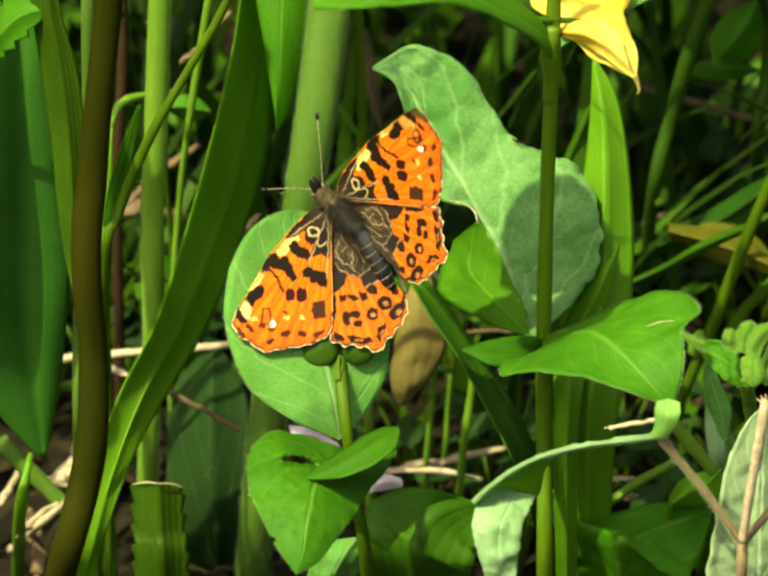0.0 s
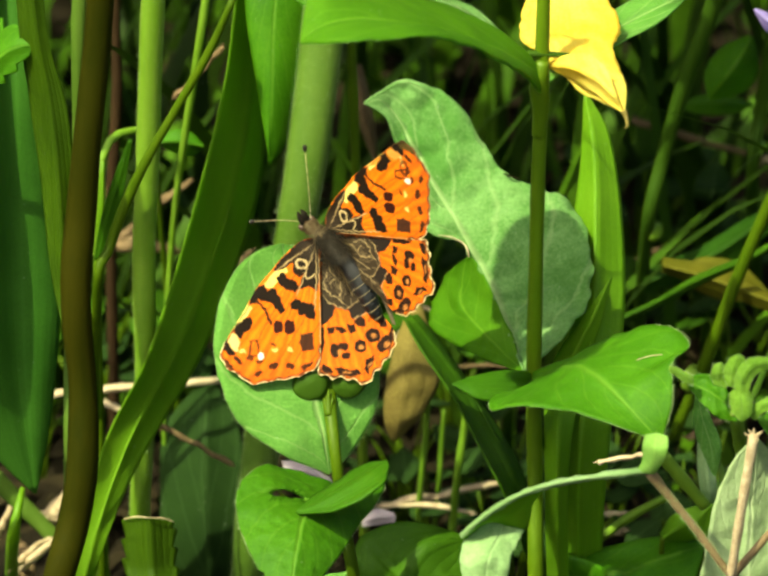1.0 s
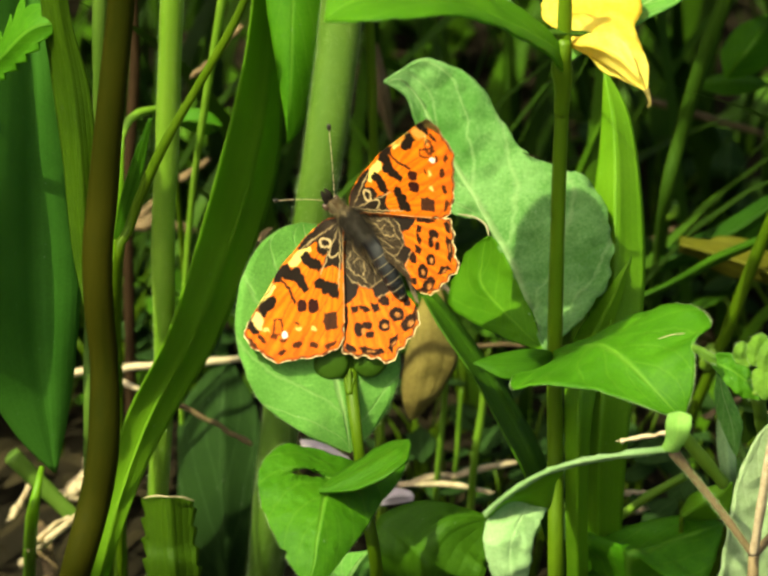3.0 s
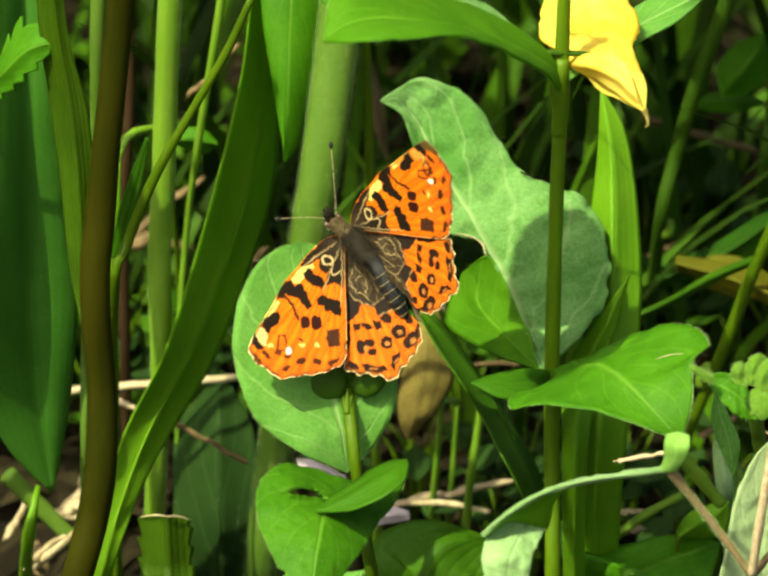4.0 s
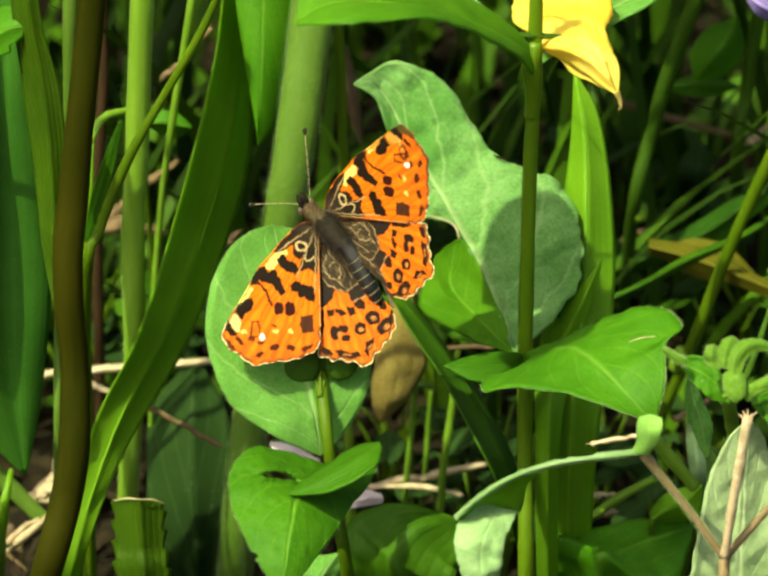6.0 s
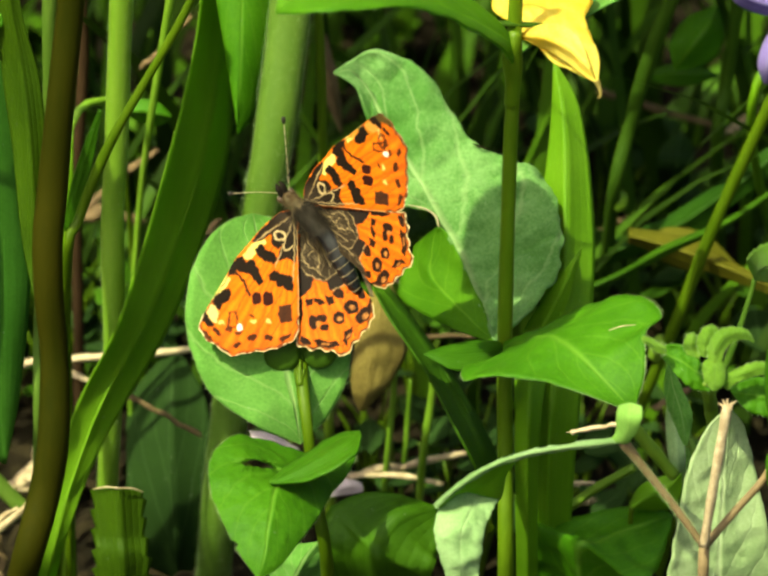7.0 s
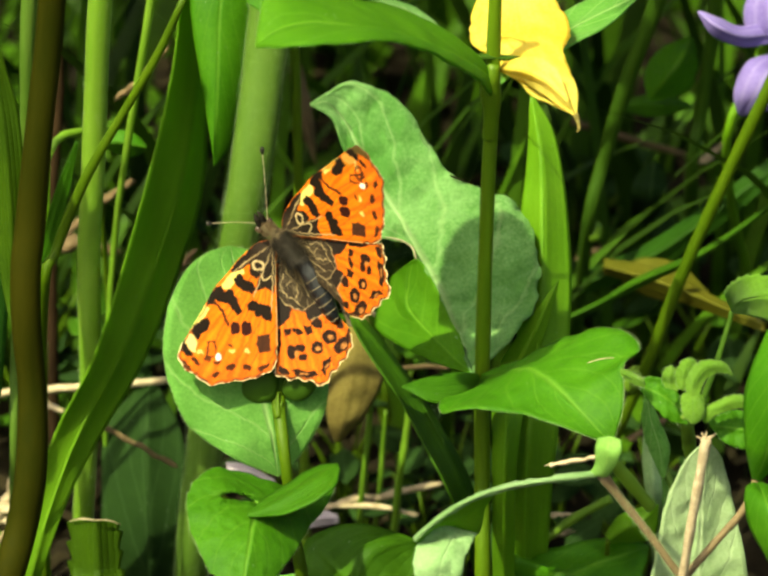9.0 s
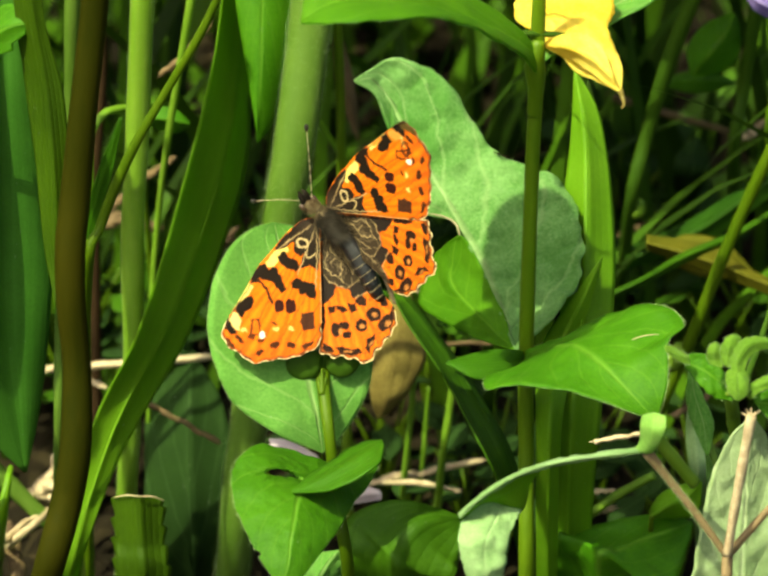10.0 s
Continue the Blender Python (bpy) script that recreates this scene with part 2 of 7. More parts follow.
def wing_material():
    mat, nodes, links, bsdf, out = graph("butterfly wing scales")
    at = nodes.new("ShaderNodeVertexColor")
    at.layer_name = "pattern"
    fine = noise_node(nodes, links, 7000.0, 3, 0.7)
    hue = nodes.new("ShaderNodeHueSaturation")
    links.new(at.outputs[0], hue.inputs["Color"])
    links.new(ramp(nodes, links, fine, 0.25, 0.75, 0.82, 1.12), hue.inputs["Value"])
    links.new(hue.outputs[0], bsdf.inputs["Base Color"])
    bsdf.inputs["Roughness"].default_value, bsdf.inputs["Specular IOR Level"].default_value = 0.65, 0.1
    bp = nodes.new("ShaderNodeBump")
    bp.inputs["Strength"].default_value, bp.inputs["Distance"].default_value = 0.3, 0.0001
    links.new(fine, bp.inputs["Height"])
    links.new(bp.outputs[0], bsdf.inputs["Normal"])
    tr = nodes.new("ShaderNodeBsdfTranslucent")
    links.new(hue.outputs[0], tr.inputs[0])
    mix = nodes.new("ShaderNodeMixShader")
    mix.inputs[0].default_value = 0.12
    links.new(bsdf.outputs[0], mix.inputs[1])
    links.new(tr.outputs[0], mix.inputs[2])
    links.new(mix.outputs[0], out.inputs[0])
    return mat


M_WING = wing_material()


# ---- building helpers (metres) ----
def spline(points, n):
    """n points evenly spread along a smooth curve through the given ones."""
    p = np.array(points, float)
    if len(p) == 2:
        s = np.linspace(0, 1, n)[:, None]
        return p[0] * (1 - s) + p[1] * s
    q = np.vstack([2 * p[0] - p[1], p, 2 * p[-1] - p[-2]])
    dense = []
    for i in range(1, len(q) - 2):
        s = np.linspace(0, 1, 24, endpoint=False)[:, None]
        a, b, c, d = q[i - 1], q[i], q[i + 1], q[i + 2]
        dense.append(0.5 * (2 * b + (c - a) * s + (2 * a - 5 * b + 4 * c - d) * s ** 2 + (3 * b - a - 3 * c + d) * s ** 3))
    dense = np.vstack(dense + [p[-1:]])
    run = np.concatenate([[0], np.cumsum(np.linalg.norm(np.diff(dense, axis=0), axis=1))])
    at = np.linspace(0, run[-1], n)
    return np.stack([np.interp(at, run, dense[:, k]) for k in range(dense.shape[1])], 1)


def thing(name, base, label, category, group="", kind=""):
    ob = new(name)
    ob.empty_display_size = 0.005
    ob.location = base
    return tagged(ob, label, category, group, kind)


def link_mesh(name, verts, faces, mat, parent=None, label="", uvs=None, smooth=True, base=None):
    """One mesh object; under a thing its coordinates are taken from the thing's base."""
    mesh = bpy.data.meshes.new(name)
    off = np.zeros(3)
    top = parent
    while top is not None:
        off = off + np.array(top.location)
        top = top.parent
    if base is not None:
        off = off + np.array(base)
    v = np.asarray(verts, float) - off
    mesh.from_pydata(v.tolist(), [], faces)
    if uvs is not None:
        lay = mesh.uv_layers.new(name="UVMap")
        idx = np.empty(len(mesh.loops), int)
        mesh.loops.foreach_get("vertex_index", idx)
        lay.data.foreach_set("uv", np.asarray(uvs, float)[idx].ravel())
    mesh.polygons.foreach_set("use_smooth", [smooth] * len(mesh.polygons))
    mesh.materials.append(mat)
    mesh.update()
    ob = new(name, mesh)
    if base is not None:
        ob.location = base
    if parent:
        ob.parent = parent
    if label:
        ob["label"] = label
    return ob


def in_hole(hole, u, v):
    """Where (u, v) lies in an oval hole (centre u, v, half-length, half-width, turn): along, across, and the radius (1 on the rim)."""
    hu, hv, hl, hw, turn = hole
    c, s = math.cos(turn), math.sin(turn)
    a, b = ((u - hu) * c + (v - hv) * s) / hl, (-(u - hu) * s + (v - hv) * c) / hw
    return a, b, math.hypot(a, b) + 1e-9


def out_hole(hole, a, b):
    hu, hv, hl, hw, turn = hole
    c, s = math.cos(turn), math.sin(turn)
    return hu + a * hl * c - b * hw * s, hv + a * hl * s + b * hw * c


def leaf(name, left, mid, right, mat, parent=None, label="", nu=44, nv=7, cup=0.06, teeth=(0, 0.0), ripple=0.015, thick=0.00025, holes=(), bites=(), seed=1, base=None, fringe=0, crumple=0.0, jag=0.012):
    """A leaf spanned between two margins and its midrib; cup bulges each half, teeth = (count, depth)."""
    rng = random.Random(seed)
    L, M, R = spline(left, nu + 1), spline(mid, nu + 1), spline(right, nu + 1)
    ph = [rng.uniform(0, 6.28) for _ in range(6)]
    verts, uvs = [], []
    for i in range(nu + 1):
        u = i / nu
        n = np.cross(L[i] - R[i], M[min(i + 1, nu)] - M[max(i - 1, 0)])
        n = n / (np.linalg.norm(n) + 1e-9)
        wide = np.linalg.norm(L[i] - R[i])
        for j in range(-nv, nv + 1):
            s = abs(j) / nv
            e = L[i] if j < 0 else R[i]
            side = 0 if j < 0 else 1
            grow = 1.0
            if teeth[0]:
                grow += teeth[1] * ((u * teeth[0] + 0.37 * side) % 1.0 - 0.5) * s ** 3
            grow += jag * s * s * (noise.noise(Vector((u * 24, side * 7.3 + seed, 0.5))) + 0.6 * noise.noise(Vector((u * 61, side * 3.1 + seed, 2.5))))
            for (bu, bs, bd, bw) in bites:
                if bs == side:
                    grow -= bd * math.exp(-((u - bu) / bw) ** 4)
            p = M[i] + (e - M[i]) * s * grow
            wave = math.sin(u * 13 + ph[side]) * 0.6 + math.sin(u * 29 + ph[2 + side]) * 0.4
            p = p + n * (wide * (cup * math.sin(math.pi * s * 0.85) + ripple * wave * s * s) - wide * 0.012 * max(0, 1 - s * nv / 1.2))
            if crumple:
                q = Vector(p) * 420 + Vector((seed * 3.1, 0, 0))
                p = p + n * crumple * (noise.noise(q) + 0.5 * noise.noise(q * 2.3)) * min(1.0, 6 * u, 6 * (1 - u))
            verts.append(p)
            uvs.append((u, 0.5 + 0.5 * j / nv))
    w = 2 * nv + 1
    if holes:
        grid = np.array(verts).reshape(nu + 1, w, 3)
        for k, (u, v) in enumerate(uvs):
            for hole in holes:
                a, b, r = in_hole(hole, u, v)
                if 0.55 < r < 1.7:
                    u2, v2 = out_hole(hole, a / r, b / r)
                    fi, fj = min(u2 * nu, nu - 1e-6), min(v2 * (w - 1), w - 1 - 1e-6)
                    i0, j0 = int(fi), int(fj)
                    di, dj = fi - i0, fj - j0
                    verts[k] = (grid[i0, j0] * (1 - di) + grid[i0 + 1, j0] * di) * (1 - dj) + (grid[i0, j0 + 1] * (1 - di) + grid[i0 + 1, j0 + 1] * di) * dj
    faces = []
    for i in range(nu):
        for j in range(w - 1):
            uc, vc = (i + 0.5) / nu, (j + 0.5) / (w - 1)
            if any(in_hole(hole, uc, vc)[2] < 1 for hole in holes):
                continue
            faces.append((i * w + j, i * w + j + 1, (i + 1) * w + j + 1, (i + 1) * w + j))
    ob = link_mesh(name, verts, faces, mat, parent, label, uvs, base=base)
    if thick:
        mod = ob.modifiers.new("thickness", "SOLIDIFY")
        mod.thickness, mod.offset = thick, 0
    if fringe:
        hv, hf = [], []
        for _ in range(int(fringe * 2.6)):
            i = rng.randrange(2, nu - 1)
            j = rng.choice((0, 2 * nv))
            r0, r1, inner = verts[i * w + j], verts[(i + 1) * w + j], verts[i * w + (1 if j == 0 else 2 * nv - 1)]
            root = r0 + (r1 - r0) * rng.random()
            out = (r0 - inner) / (np.linalg.norm(r0 - inner) + 1e-9)
            along = (r1 - r0) / (np.linalg.norm(r1 - r0) + 1e-9)
            tip = root + (out + along * rng.uniform(-0.5, 0.7) + np.array((0, -0.3, 0.2))) * rng.uniform(0.00012, 0.00042)
            k = len(hv)
            hv += [root - along * 0.00001, root + along * 0.00001, root - out * 0.00004, tip]
            hf += [(k, k + 1, k + 3), (k + 1, k + 2, k + 3), (k + 2, k, k + 3)]
        tagged(link_mesh("margin_hairs", hv, hf, M_HAIR, ob, "fine white marginal hairs", smooth=False), kind="stuff")
    return ob


def tube_data(points, radii, seg=12, steps=30, rough=0.04, seed=1, flat=1.0):
    rng = random.Random(seed)
    C = spline(points, steps + 1)
    run = np.concatenate([[0], np.cumsum(np.linalg.norm(np.diff(np.array(points, float), axis=0), axis=1))])
    marks = run / run[-1] if len(radii) == len(run) else np.linspace(0, 1, len(radii))
    r = np.interp(np.linspace(0, 1, steps + 1), marks, radii)
    verts, faces = [], []
    side = np.array((1.0, 0.0, 0.0))
    ph = rng.uniform(0, 6)
    for i in range(steps + 1):
        d = C[min(i + 1, steps)] - C[max(i - 1, 0)]
        d = d / (np.linalg.norm(d) + 1e-12)
        side = side - d * side.dot(d)
        if np.linalg.norm(side) < 1e-3:
            side = np.cross(d, (0, 1, 0.3))
        side = side / np.linalg.norm(side)
        other = np.cross(d, side)
        for k in range(seg):
            a = 2 * math.pi * k / seg
            g = r[i] * (1 + rough * math.sin(3 * a + ph + i * 0.05) + rough * 0.6 * math.sin(i * 0.7 + ph))
            verts.append(C[i] + (side * math.cos(a) + other * math.sin(a) * flat) * g)
    for i in range(steps):
        for k in range(seg):
            faces.append((i * seg + k, i * seg + (k + 1) % seg, (i + 1) * seg + (k + 1) % seg, (i + 1) * seg + k))
    faces.append(tuple(range(seg))[::-1])
    faces.append(tuple(steps * seg + k for k in range(seg)))
    return verts, faces


def tube(name, points, radii, mat, parent=None, label="", seg=12, steps=30, rough=0.04, seed=1, flat=1.0, base=None):
    v, f = tube_data(points, radii, seg, steps, rough, seed, flat)
    return link_mesh(name, v, f, mat, parent, label, base=base)


def hairs(name, points, radii, count, length, parent, label, seed=3, mat=None):
    """Fine hairs standing out of a stalk, each a slender three-sided spike."""
    rng = random.Random(seed)
    C = spline(points, 60)
    run = np.concatenate([[0], np.cumsum(np.linalg.norm(np.diff(np.array(points, float), axis=0), axis=1))])
    rr = np.interp(np.linspace(0, 1, 60), run / run[-1] if len(radii) == len(run) else np.linspace(0, 1, len(radii)), radii)
    verts, faces = [], []
    for _ in range(count):
        i = rng.randrange(1, 59)
        t = rng.random()
        c = C[i] * (1 - t) + C[min(i + 1, 59)] * t
        d = C[i + 1 if i < 59 else i] - C[i - 1]
        d = d / np.linalg.norm(d)
        s = np.cross(d, (rng.gauss(0, 1), rng.gauss(0, 1), rng.gauss(0, 1)))
        s = s / np.linalg.norm(s)
        o = np.cross(d, s)
        root = c + s * rr[i] * 0.95
        tip = root + (s + d * rng.uniform(-0.5, 0.3) + o * rng.uniform(-0.15, 0.15)) * length * rng.uniform(0.5, 1.2)
        w = 0.0000065
        k = len(verts)
        verts += [root + d * w, root - d * w + o * w, root - d * w - o * w, tip]
        faces += [(k, k + 1, k + 3), (k + 1, k + 2, k + 3), (k + 2, k, k + 3)]
    ob = link_mesh(name, verts, faces, mat or M_HAIR, parent, label, smooth=False)
    return tagged(ob, kind="stuff")


def blob(name, centre, axes, mat, parent=None, label="", nu=24, nv=16, lump=0.05, seed=1):
    """A rounded body: three half-axes as vectors, lightly uneven."""
    rng = random.Random(seed)
    ph = [rng.uniform(0, 6) for _ in range(3)]
    a, b, c = [np.array(v, float) for v in axes]
    verts, faces = [], []
    for i in range(nv + 1):
        th = math.pi * i / nv
        for k in range(nu):
            f = 2 * math.pi * k / nu
            x, y, z = math.sin(th) * math.cos(f), math.sin(th) * math.sin(f), math.cos(th)
            g = 1 + lump * math.sin(4 * x + ph[0]) * math.sin(5 * y + ph[1]) + lump * 0.6 * math.sin(9 * z + ph[2])
            verts.append(np.array(centre) + (a * x + b * y + c * z) * g)
    for i in range(nv):
        for k in range(nu):
            faces.append((i * nu + k, i * nu + (k + 1) % nu, (i + 1) * nu + (k + 1) % nu, (i + 1) * nu + k))
    return link_mesh(name, verts, faces, mat, parent, label)


# ---- ground: one sheet to the horizon, uneven near the plants ----
def build_ground():
    xs = np.concatenate([-np.geomspace(400, 0.4, 16), np.linspace(-0.35, 0.35, 71), np.geomspace(0.4, 400, 16)])
    verts = []
    for y in xs:
        for x in xs:
            h = 0.0
            if abs(x) < 0.6 and abs(y) < 0.6:
                h = 0.004 * noise.noise(Vector((x * 40, y * 40, 0))) + 0.002 * noise.noise(Vector((x * 130, y * 130, 3)))
            verts.append((x, y, h - 0.002))
    n = len(xs)
    faces = [(j * n + i, j * n + i + 1, (j + 1) * n + i + 1, (j + 1) * n + i) for j in range(n - 1) for i in range(n - 1)]
    return tagged(link_mesh("ground", verts, faces, M_SOIL), "woodland soil under the plants, darkened for shade", "ground", kind="structure")


build_ground()


# ---- yellow-flowered plant: upright stalk with leaf pairs, the bitten leaf and a hanging petal ----
def build_flowering_plant():
    t = thing("flowering_plant", (0.0197, 0.0101, 0.0000), "upright green plant with a drooping yellow flower", "plant", "tall leafy plants")
    stalk = [(0.0197, 0.0101, 0.0000), (0.0188, -0.0047, 0.0313), (0.0185, -0.0019, 0.0482), (0.0182, -0.0017, 0.0625), (0.0183, -0.0026, 0.0871), (0.0186, -0.0033, 0.0978), (0.0185, -0.0032, 0.1020), (0.0186, -0.0033, 0.1138)]
    # stem colour holds the upper leaf's shade
    tube("stem", stalk, [0.0010, 0.00095, 0.00092, 0.00088, 0.0008, 0.0008, 0.0008, 0.0007], M_OLIVESTEM, t, "smooth green stalk", steps=60)
    tube("node", [(0.0183, -0.0030, 0.0931), (0.0184, -0.0035, 0.0967), (0.0182, -0.0038, 0.0993), (0.0183, -0.0040, 0.1012), (0.0185, -0.0039, 0.1027)], [0.0008, 0.00095, 0.0012, 0.0010, 0.0006], M_OLIVESTEM, t, "widened green leaf node", steps=20)
    leaf("leaf", [(0.0185, -0.0036, 0.1013), (0.0147, -0.0054, 0.1062), (0.0082, -0.0073, 0.1108), (0.0029, -0.0121, 0.1146), (-0.0023, -0.0171, 0.1179), (-0.0060, -0.0225, 0.1205), (-0.0072, -0.0289, 0.1174)],
         [(0.0185, -0.0038, 0.1008), (0.0145, -0.0098, 0.1065), (0.0091, -0.0160, 0.1119), (0.0039, -0.0226, 0.1164), (-0.0012, -0.0260, 0.1185), (-0.0047, -0.0281, 0.1189), (-0.0072, -0.0290, 0.1173)],
         [(0.0185, -0.0040, 0.0985), (0.0158, -0.0127, 0.1055), (0.0110, -0.0222, 0.1130), (0.0058, -0.0297, 0.1180), (-0.0002, -0.0334, 0.1197), (-0.0042, -0.0326, 0.1190), (-0.0072, -0.0290, 0.1172)],
         M_UNDER, t, "bright green leaf with a paler midrib", cup=0.03, seed=2, crumple=0.0002, fringe=260)
    # unseen leaf with petiole, added to cast a round shadow on the bitten leaf
    leaf("leaf", [(0.0029, -0.0097, 0.1226), (0.0034, -0.0140, 0.1172), (-0.0010, -0.0157, 0.1143), (-0.0054, -0.0149, 0.1137), (-0.0083, -0.0132, 0.1146)], [(0.0028, -0.0095, 0.1231), (-0.0005, -0.0114, 0.1217), (-0.0036, -0.0119, 0.1208), (-0.0064, -0.0123, 0.1181), (-0.0085, -0.0127, 0.1155)],
         [(0.0027, -0.0092, 0.1235), (-0.0002, -0.0061, 0.1269), (-0.0051, -0.0052, 0.1265), (-0.0080, -0.0071, 0.1231), (-0.0086, -0.0119, 0.1168)], M_LEAF, t, "unseen rounded leaf added to shade the bitten leaf", seed=15)
    tube("petiole", [(0.0186, -0.0038, 0.1129), (0.0135, -0.0039, 0.1188), (0.0081, -0.0066, 0.1220), (0.0028, -0.0095, 0.1231)], [0.00028, 0.00018, 0.00016, 0.00016], M_STEM, t)
    leaf("leaf", [(0.0188, -0.0013, 0.0992), (0.0217, 0.0089, 0.0990), (0.0281, 0.0163, 0.0997), (0.0333, 0.0191, 0.1005), (0.0367, 0.0207, 0.0994)],
         [(0.0188, -0.0014, 0.0990), (0.0227, 0.0065, 0.0987), (0.0284, 0.0116, 0.0995), (0.0331, 0.0154, 0.1002), (0.0367, 0.0207, 0.0994)],
         [(0.0189, -0.0017, 0.0985), (0.0226, 0.0023, 0.0995), (0.0276, 0.0062, 0.1002), (0.0323, 0.0118, 0.1000), (0.0367, 0.0207, 0.0994)], M_PERCH, t, seed=3)
    leaf("bract", [(0.0147, -0.0041, 0.1039), (0.0174, -0.0037, 0.1038), (0.0201, -0.0029, 0.1032), (0.0227, -0.0025, 0.1027)], [(0.0147, -0.0042, 0.1037), (0.0174, -0.0042, 0.1037), (0.0201, -0.0034, 0.1031), (0.0227, -0.0025, 0.1026)],
         [(0.0147, -0.0043, 0.1036), (0.0174, -0.0042, 0.1034), (0.0201, -0.0033, 0.1029), (0.0227, -0.0026, 0.1026)], M_DARKSTEM, t, "slender dark bract", nu=20, nv=3, seed=4)
    tube("petiole", [(0.0186, -0.0033, 0.1090), (0.0184, 0.0324, 0.0837)], [0.0001, 0.0001], M_STEM, t, seg=6, steps=8)
    leaf("leaf", [(0.0184, 0.0327, 0.0840), (0.0153, 0.0440, 0.0823), (0.0107, 0.0506, 0.0810), (0.0071, 0.0535, 0.0816), (0.0059, 0.0549, 0.0820)],
         [(0.0184, 0.0325, 0.0839), (0.0159, 0.0415, 0.0822), (0.0113, 0.0492, 0.0827), (0.0083, 0.0537, 0.0821), (0.0059, 0.0549, 0.0820)],
         [(0.0184, 0.0324, 0.0837), (0.0130, 0.0471, 0.0834), (0.0107, 0.0517, 0.0828), (0.0081, 0.0541, 0.0826), (0.0059, 0.0549, 0.0820)], M_GREY, t, seed=14)
    # bitten leaf
    leaf("leaf", [(0.0171, -0.0011, 0.0616), (0.0155, 0.0064, 0.0622), (0.0131, 0.0129, 0.0654), (0.0110, 0.0159, 0.0671), (0.0106, 0.0170, 0.0680), (0.0093, 0.0184, 0.0683), (0.0067, 0.0199, 0.0680), (0.0049, 0.0220, 0.0687), (0.0044, 0.0266, 0.0715), (0.0024, 0.0279, 0.0759), (0.0013, 0.0295, 0.0786), (-0.0013, 0.0294, 0.0804)],
         [(0.0172, -0.0003, 0.0610), (0.0158, 0.0062, 0.0623), (0.0134, 0.0127, 0.0655), (0.0112, 0.0164, 0.0679), (0.0096, 0.0197, 0.0696), (0.0072, 0.0235, 0.0722), (0.0044, 0.0279, 0.0757), (0.0024, 0.0305, 0.0783), (0.0006, 0.0305, 0.0803), (-0.0013, 0.0294, 0.0804)],
         [(0.0173, -0.0011, 0.0616), (0.0220, 0.0037, 0.0639), (0.0248, 0.0089, 0.0668), (0.0250, 0.0140, 0.0698), (0.0221, 0.0194, 0.0731), (0.0159, 0.0233, 0.0739), (0.0125, 0.0271, 0.0765), (0.0091, 0.0306, 0.0805), (0.0038, 0.0317, 0.0824), (0.0009, 0.0311, 0.0814), (-0.0013, 0.0295, 0.0806)],
         M_GREY, t, "dull grey-green leaf bitten along its margin", nu=100, nv=10, cup=0.04, ripple=0.015, seed=5, crumple=0.0012, jag=0.035)
    leaf("leaf_half", [(0.0171, -0.0012, 0.0615), (0.0123, 0.0066, 0.0590), (0.0064, 0.0163, 0.0578), (0.0080, 0.0188, 0.0621), (0.0094, 0.0176, 0.0650), (0.0109, 0.0159, 0.0671)],
         [(0.0172, -0.0007, 0.0612), (0.0142, 0.0056, 0.0611), (0.0104, 0.0139, 0.0616), (0.0104, 0.0158, 0.0637), (0.0106, 0.0164, 0.0659), (0.0110, 0.0159, 0.0671)],
         [(0.0172, -0.0003, 0.0610), (0.0158, 0.0062, 0.0623), (0.0134, 0.0127, 0.0655), (0.0126, 0.0142, 0.0661), (0.0118, 0.0153, 0.0668), (0.0111, 0.0160, 0.0672)], M_UNDER, t, "folded half of the bitten leaf, glowing green", nu=50, nv=8, cup=0.02, ripple=0.01, seed=17, crumple=0.0003, jag=0.05)
    tube("bitten_edge", [(0.0110, 0.0156, 0.0673), (0.0106, 0.0167, 0.0682), (0.0093, 0.0180, 0.0685), (0.0074, 0.0194, 0.0682)], [0.00006, 0.00012, 0.00009, 0.00006], M_STRAW, t, "dried pale rim of the bite", seg=6, steps=14, rough=0.3)
    tube("bitten_edge", [(0.0151, 0.0232, 0.0744), (0.0159, 0.0226, 0.0743), (0.0169, 0.0221, 0.0743)], [0.00005, 0.00013, 0.00005], M_LITTER, t, "dried brown rim of the bite", seg=6, steps=10, rough=0.3)
    # leaf pair below
    leaf("leaf", [(0.0181, -0.0028, 0.0626), (0.0219, -0.0055, 0.0660), (0.0256, -0.0079, 0.0697), (0.0292, -0.0107, 0.0729), (0.0330, -0.0141, 0.0751), (0.0346, -0.0177, 0.0749), (0.0327, -0.0203, 0.0743), (0.0325, -0.0242, 0.0715), (0.0314, -0.0256, 0.0672)],
         [(0.0181, -0.0031, 0.0621), (0.0206, -0.0097, 0.0667), (0.0228, -0.0147, 0.0701), (0.0251, -0.0189, 0.0708), (0.0276, -0.0227, 0.0701), (0.0297, -0.0247, 0.0687), (0.0314, -0.0256, 0.0672)],
         [(0.0179, -0.0037, 0.0611), (0.0135, -0.0127, 0.0655), (0.0130, -0.0177, 0.0668), (0.0164, -0.0209, 0.0692), (0.0206, -0.0228, 0.0699), (0.0248, -0.0252, 0.0698), (0.0280, -0.0258, 0.0688), (0.0314, -0.0256, 0.0672)],
         M_LEAF, t, "bright green leaf with hairy margin", nu=60, nv=9, cup=0.03, seed=6, crumple=0.00025, fringe=650)
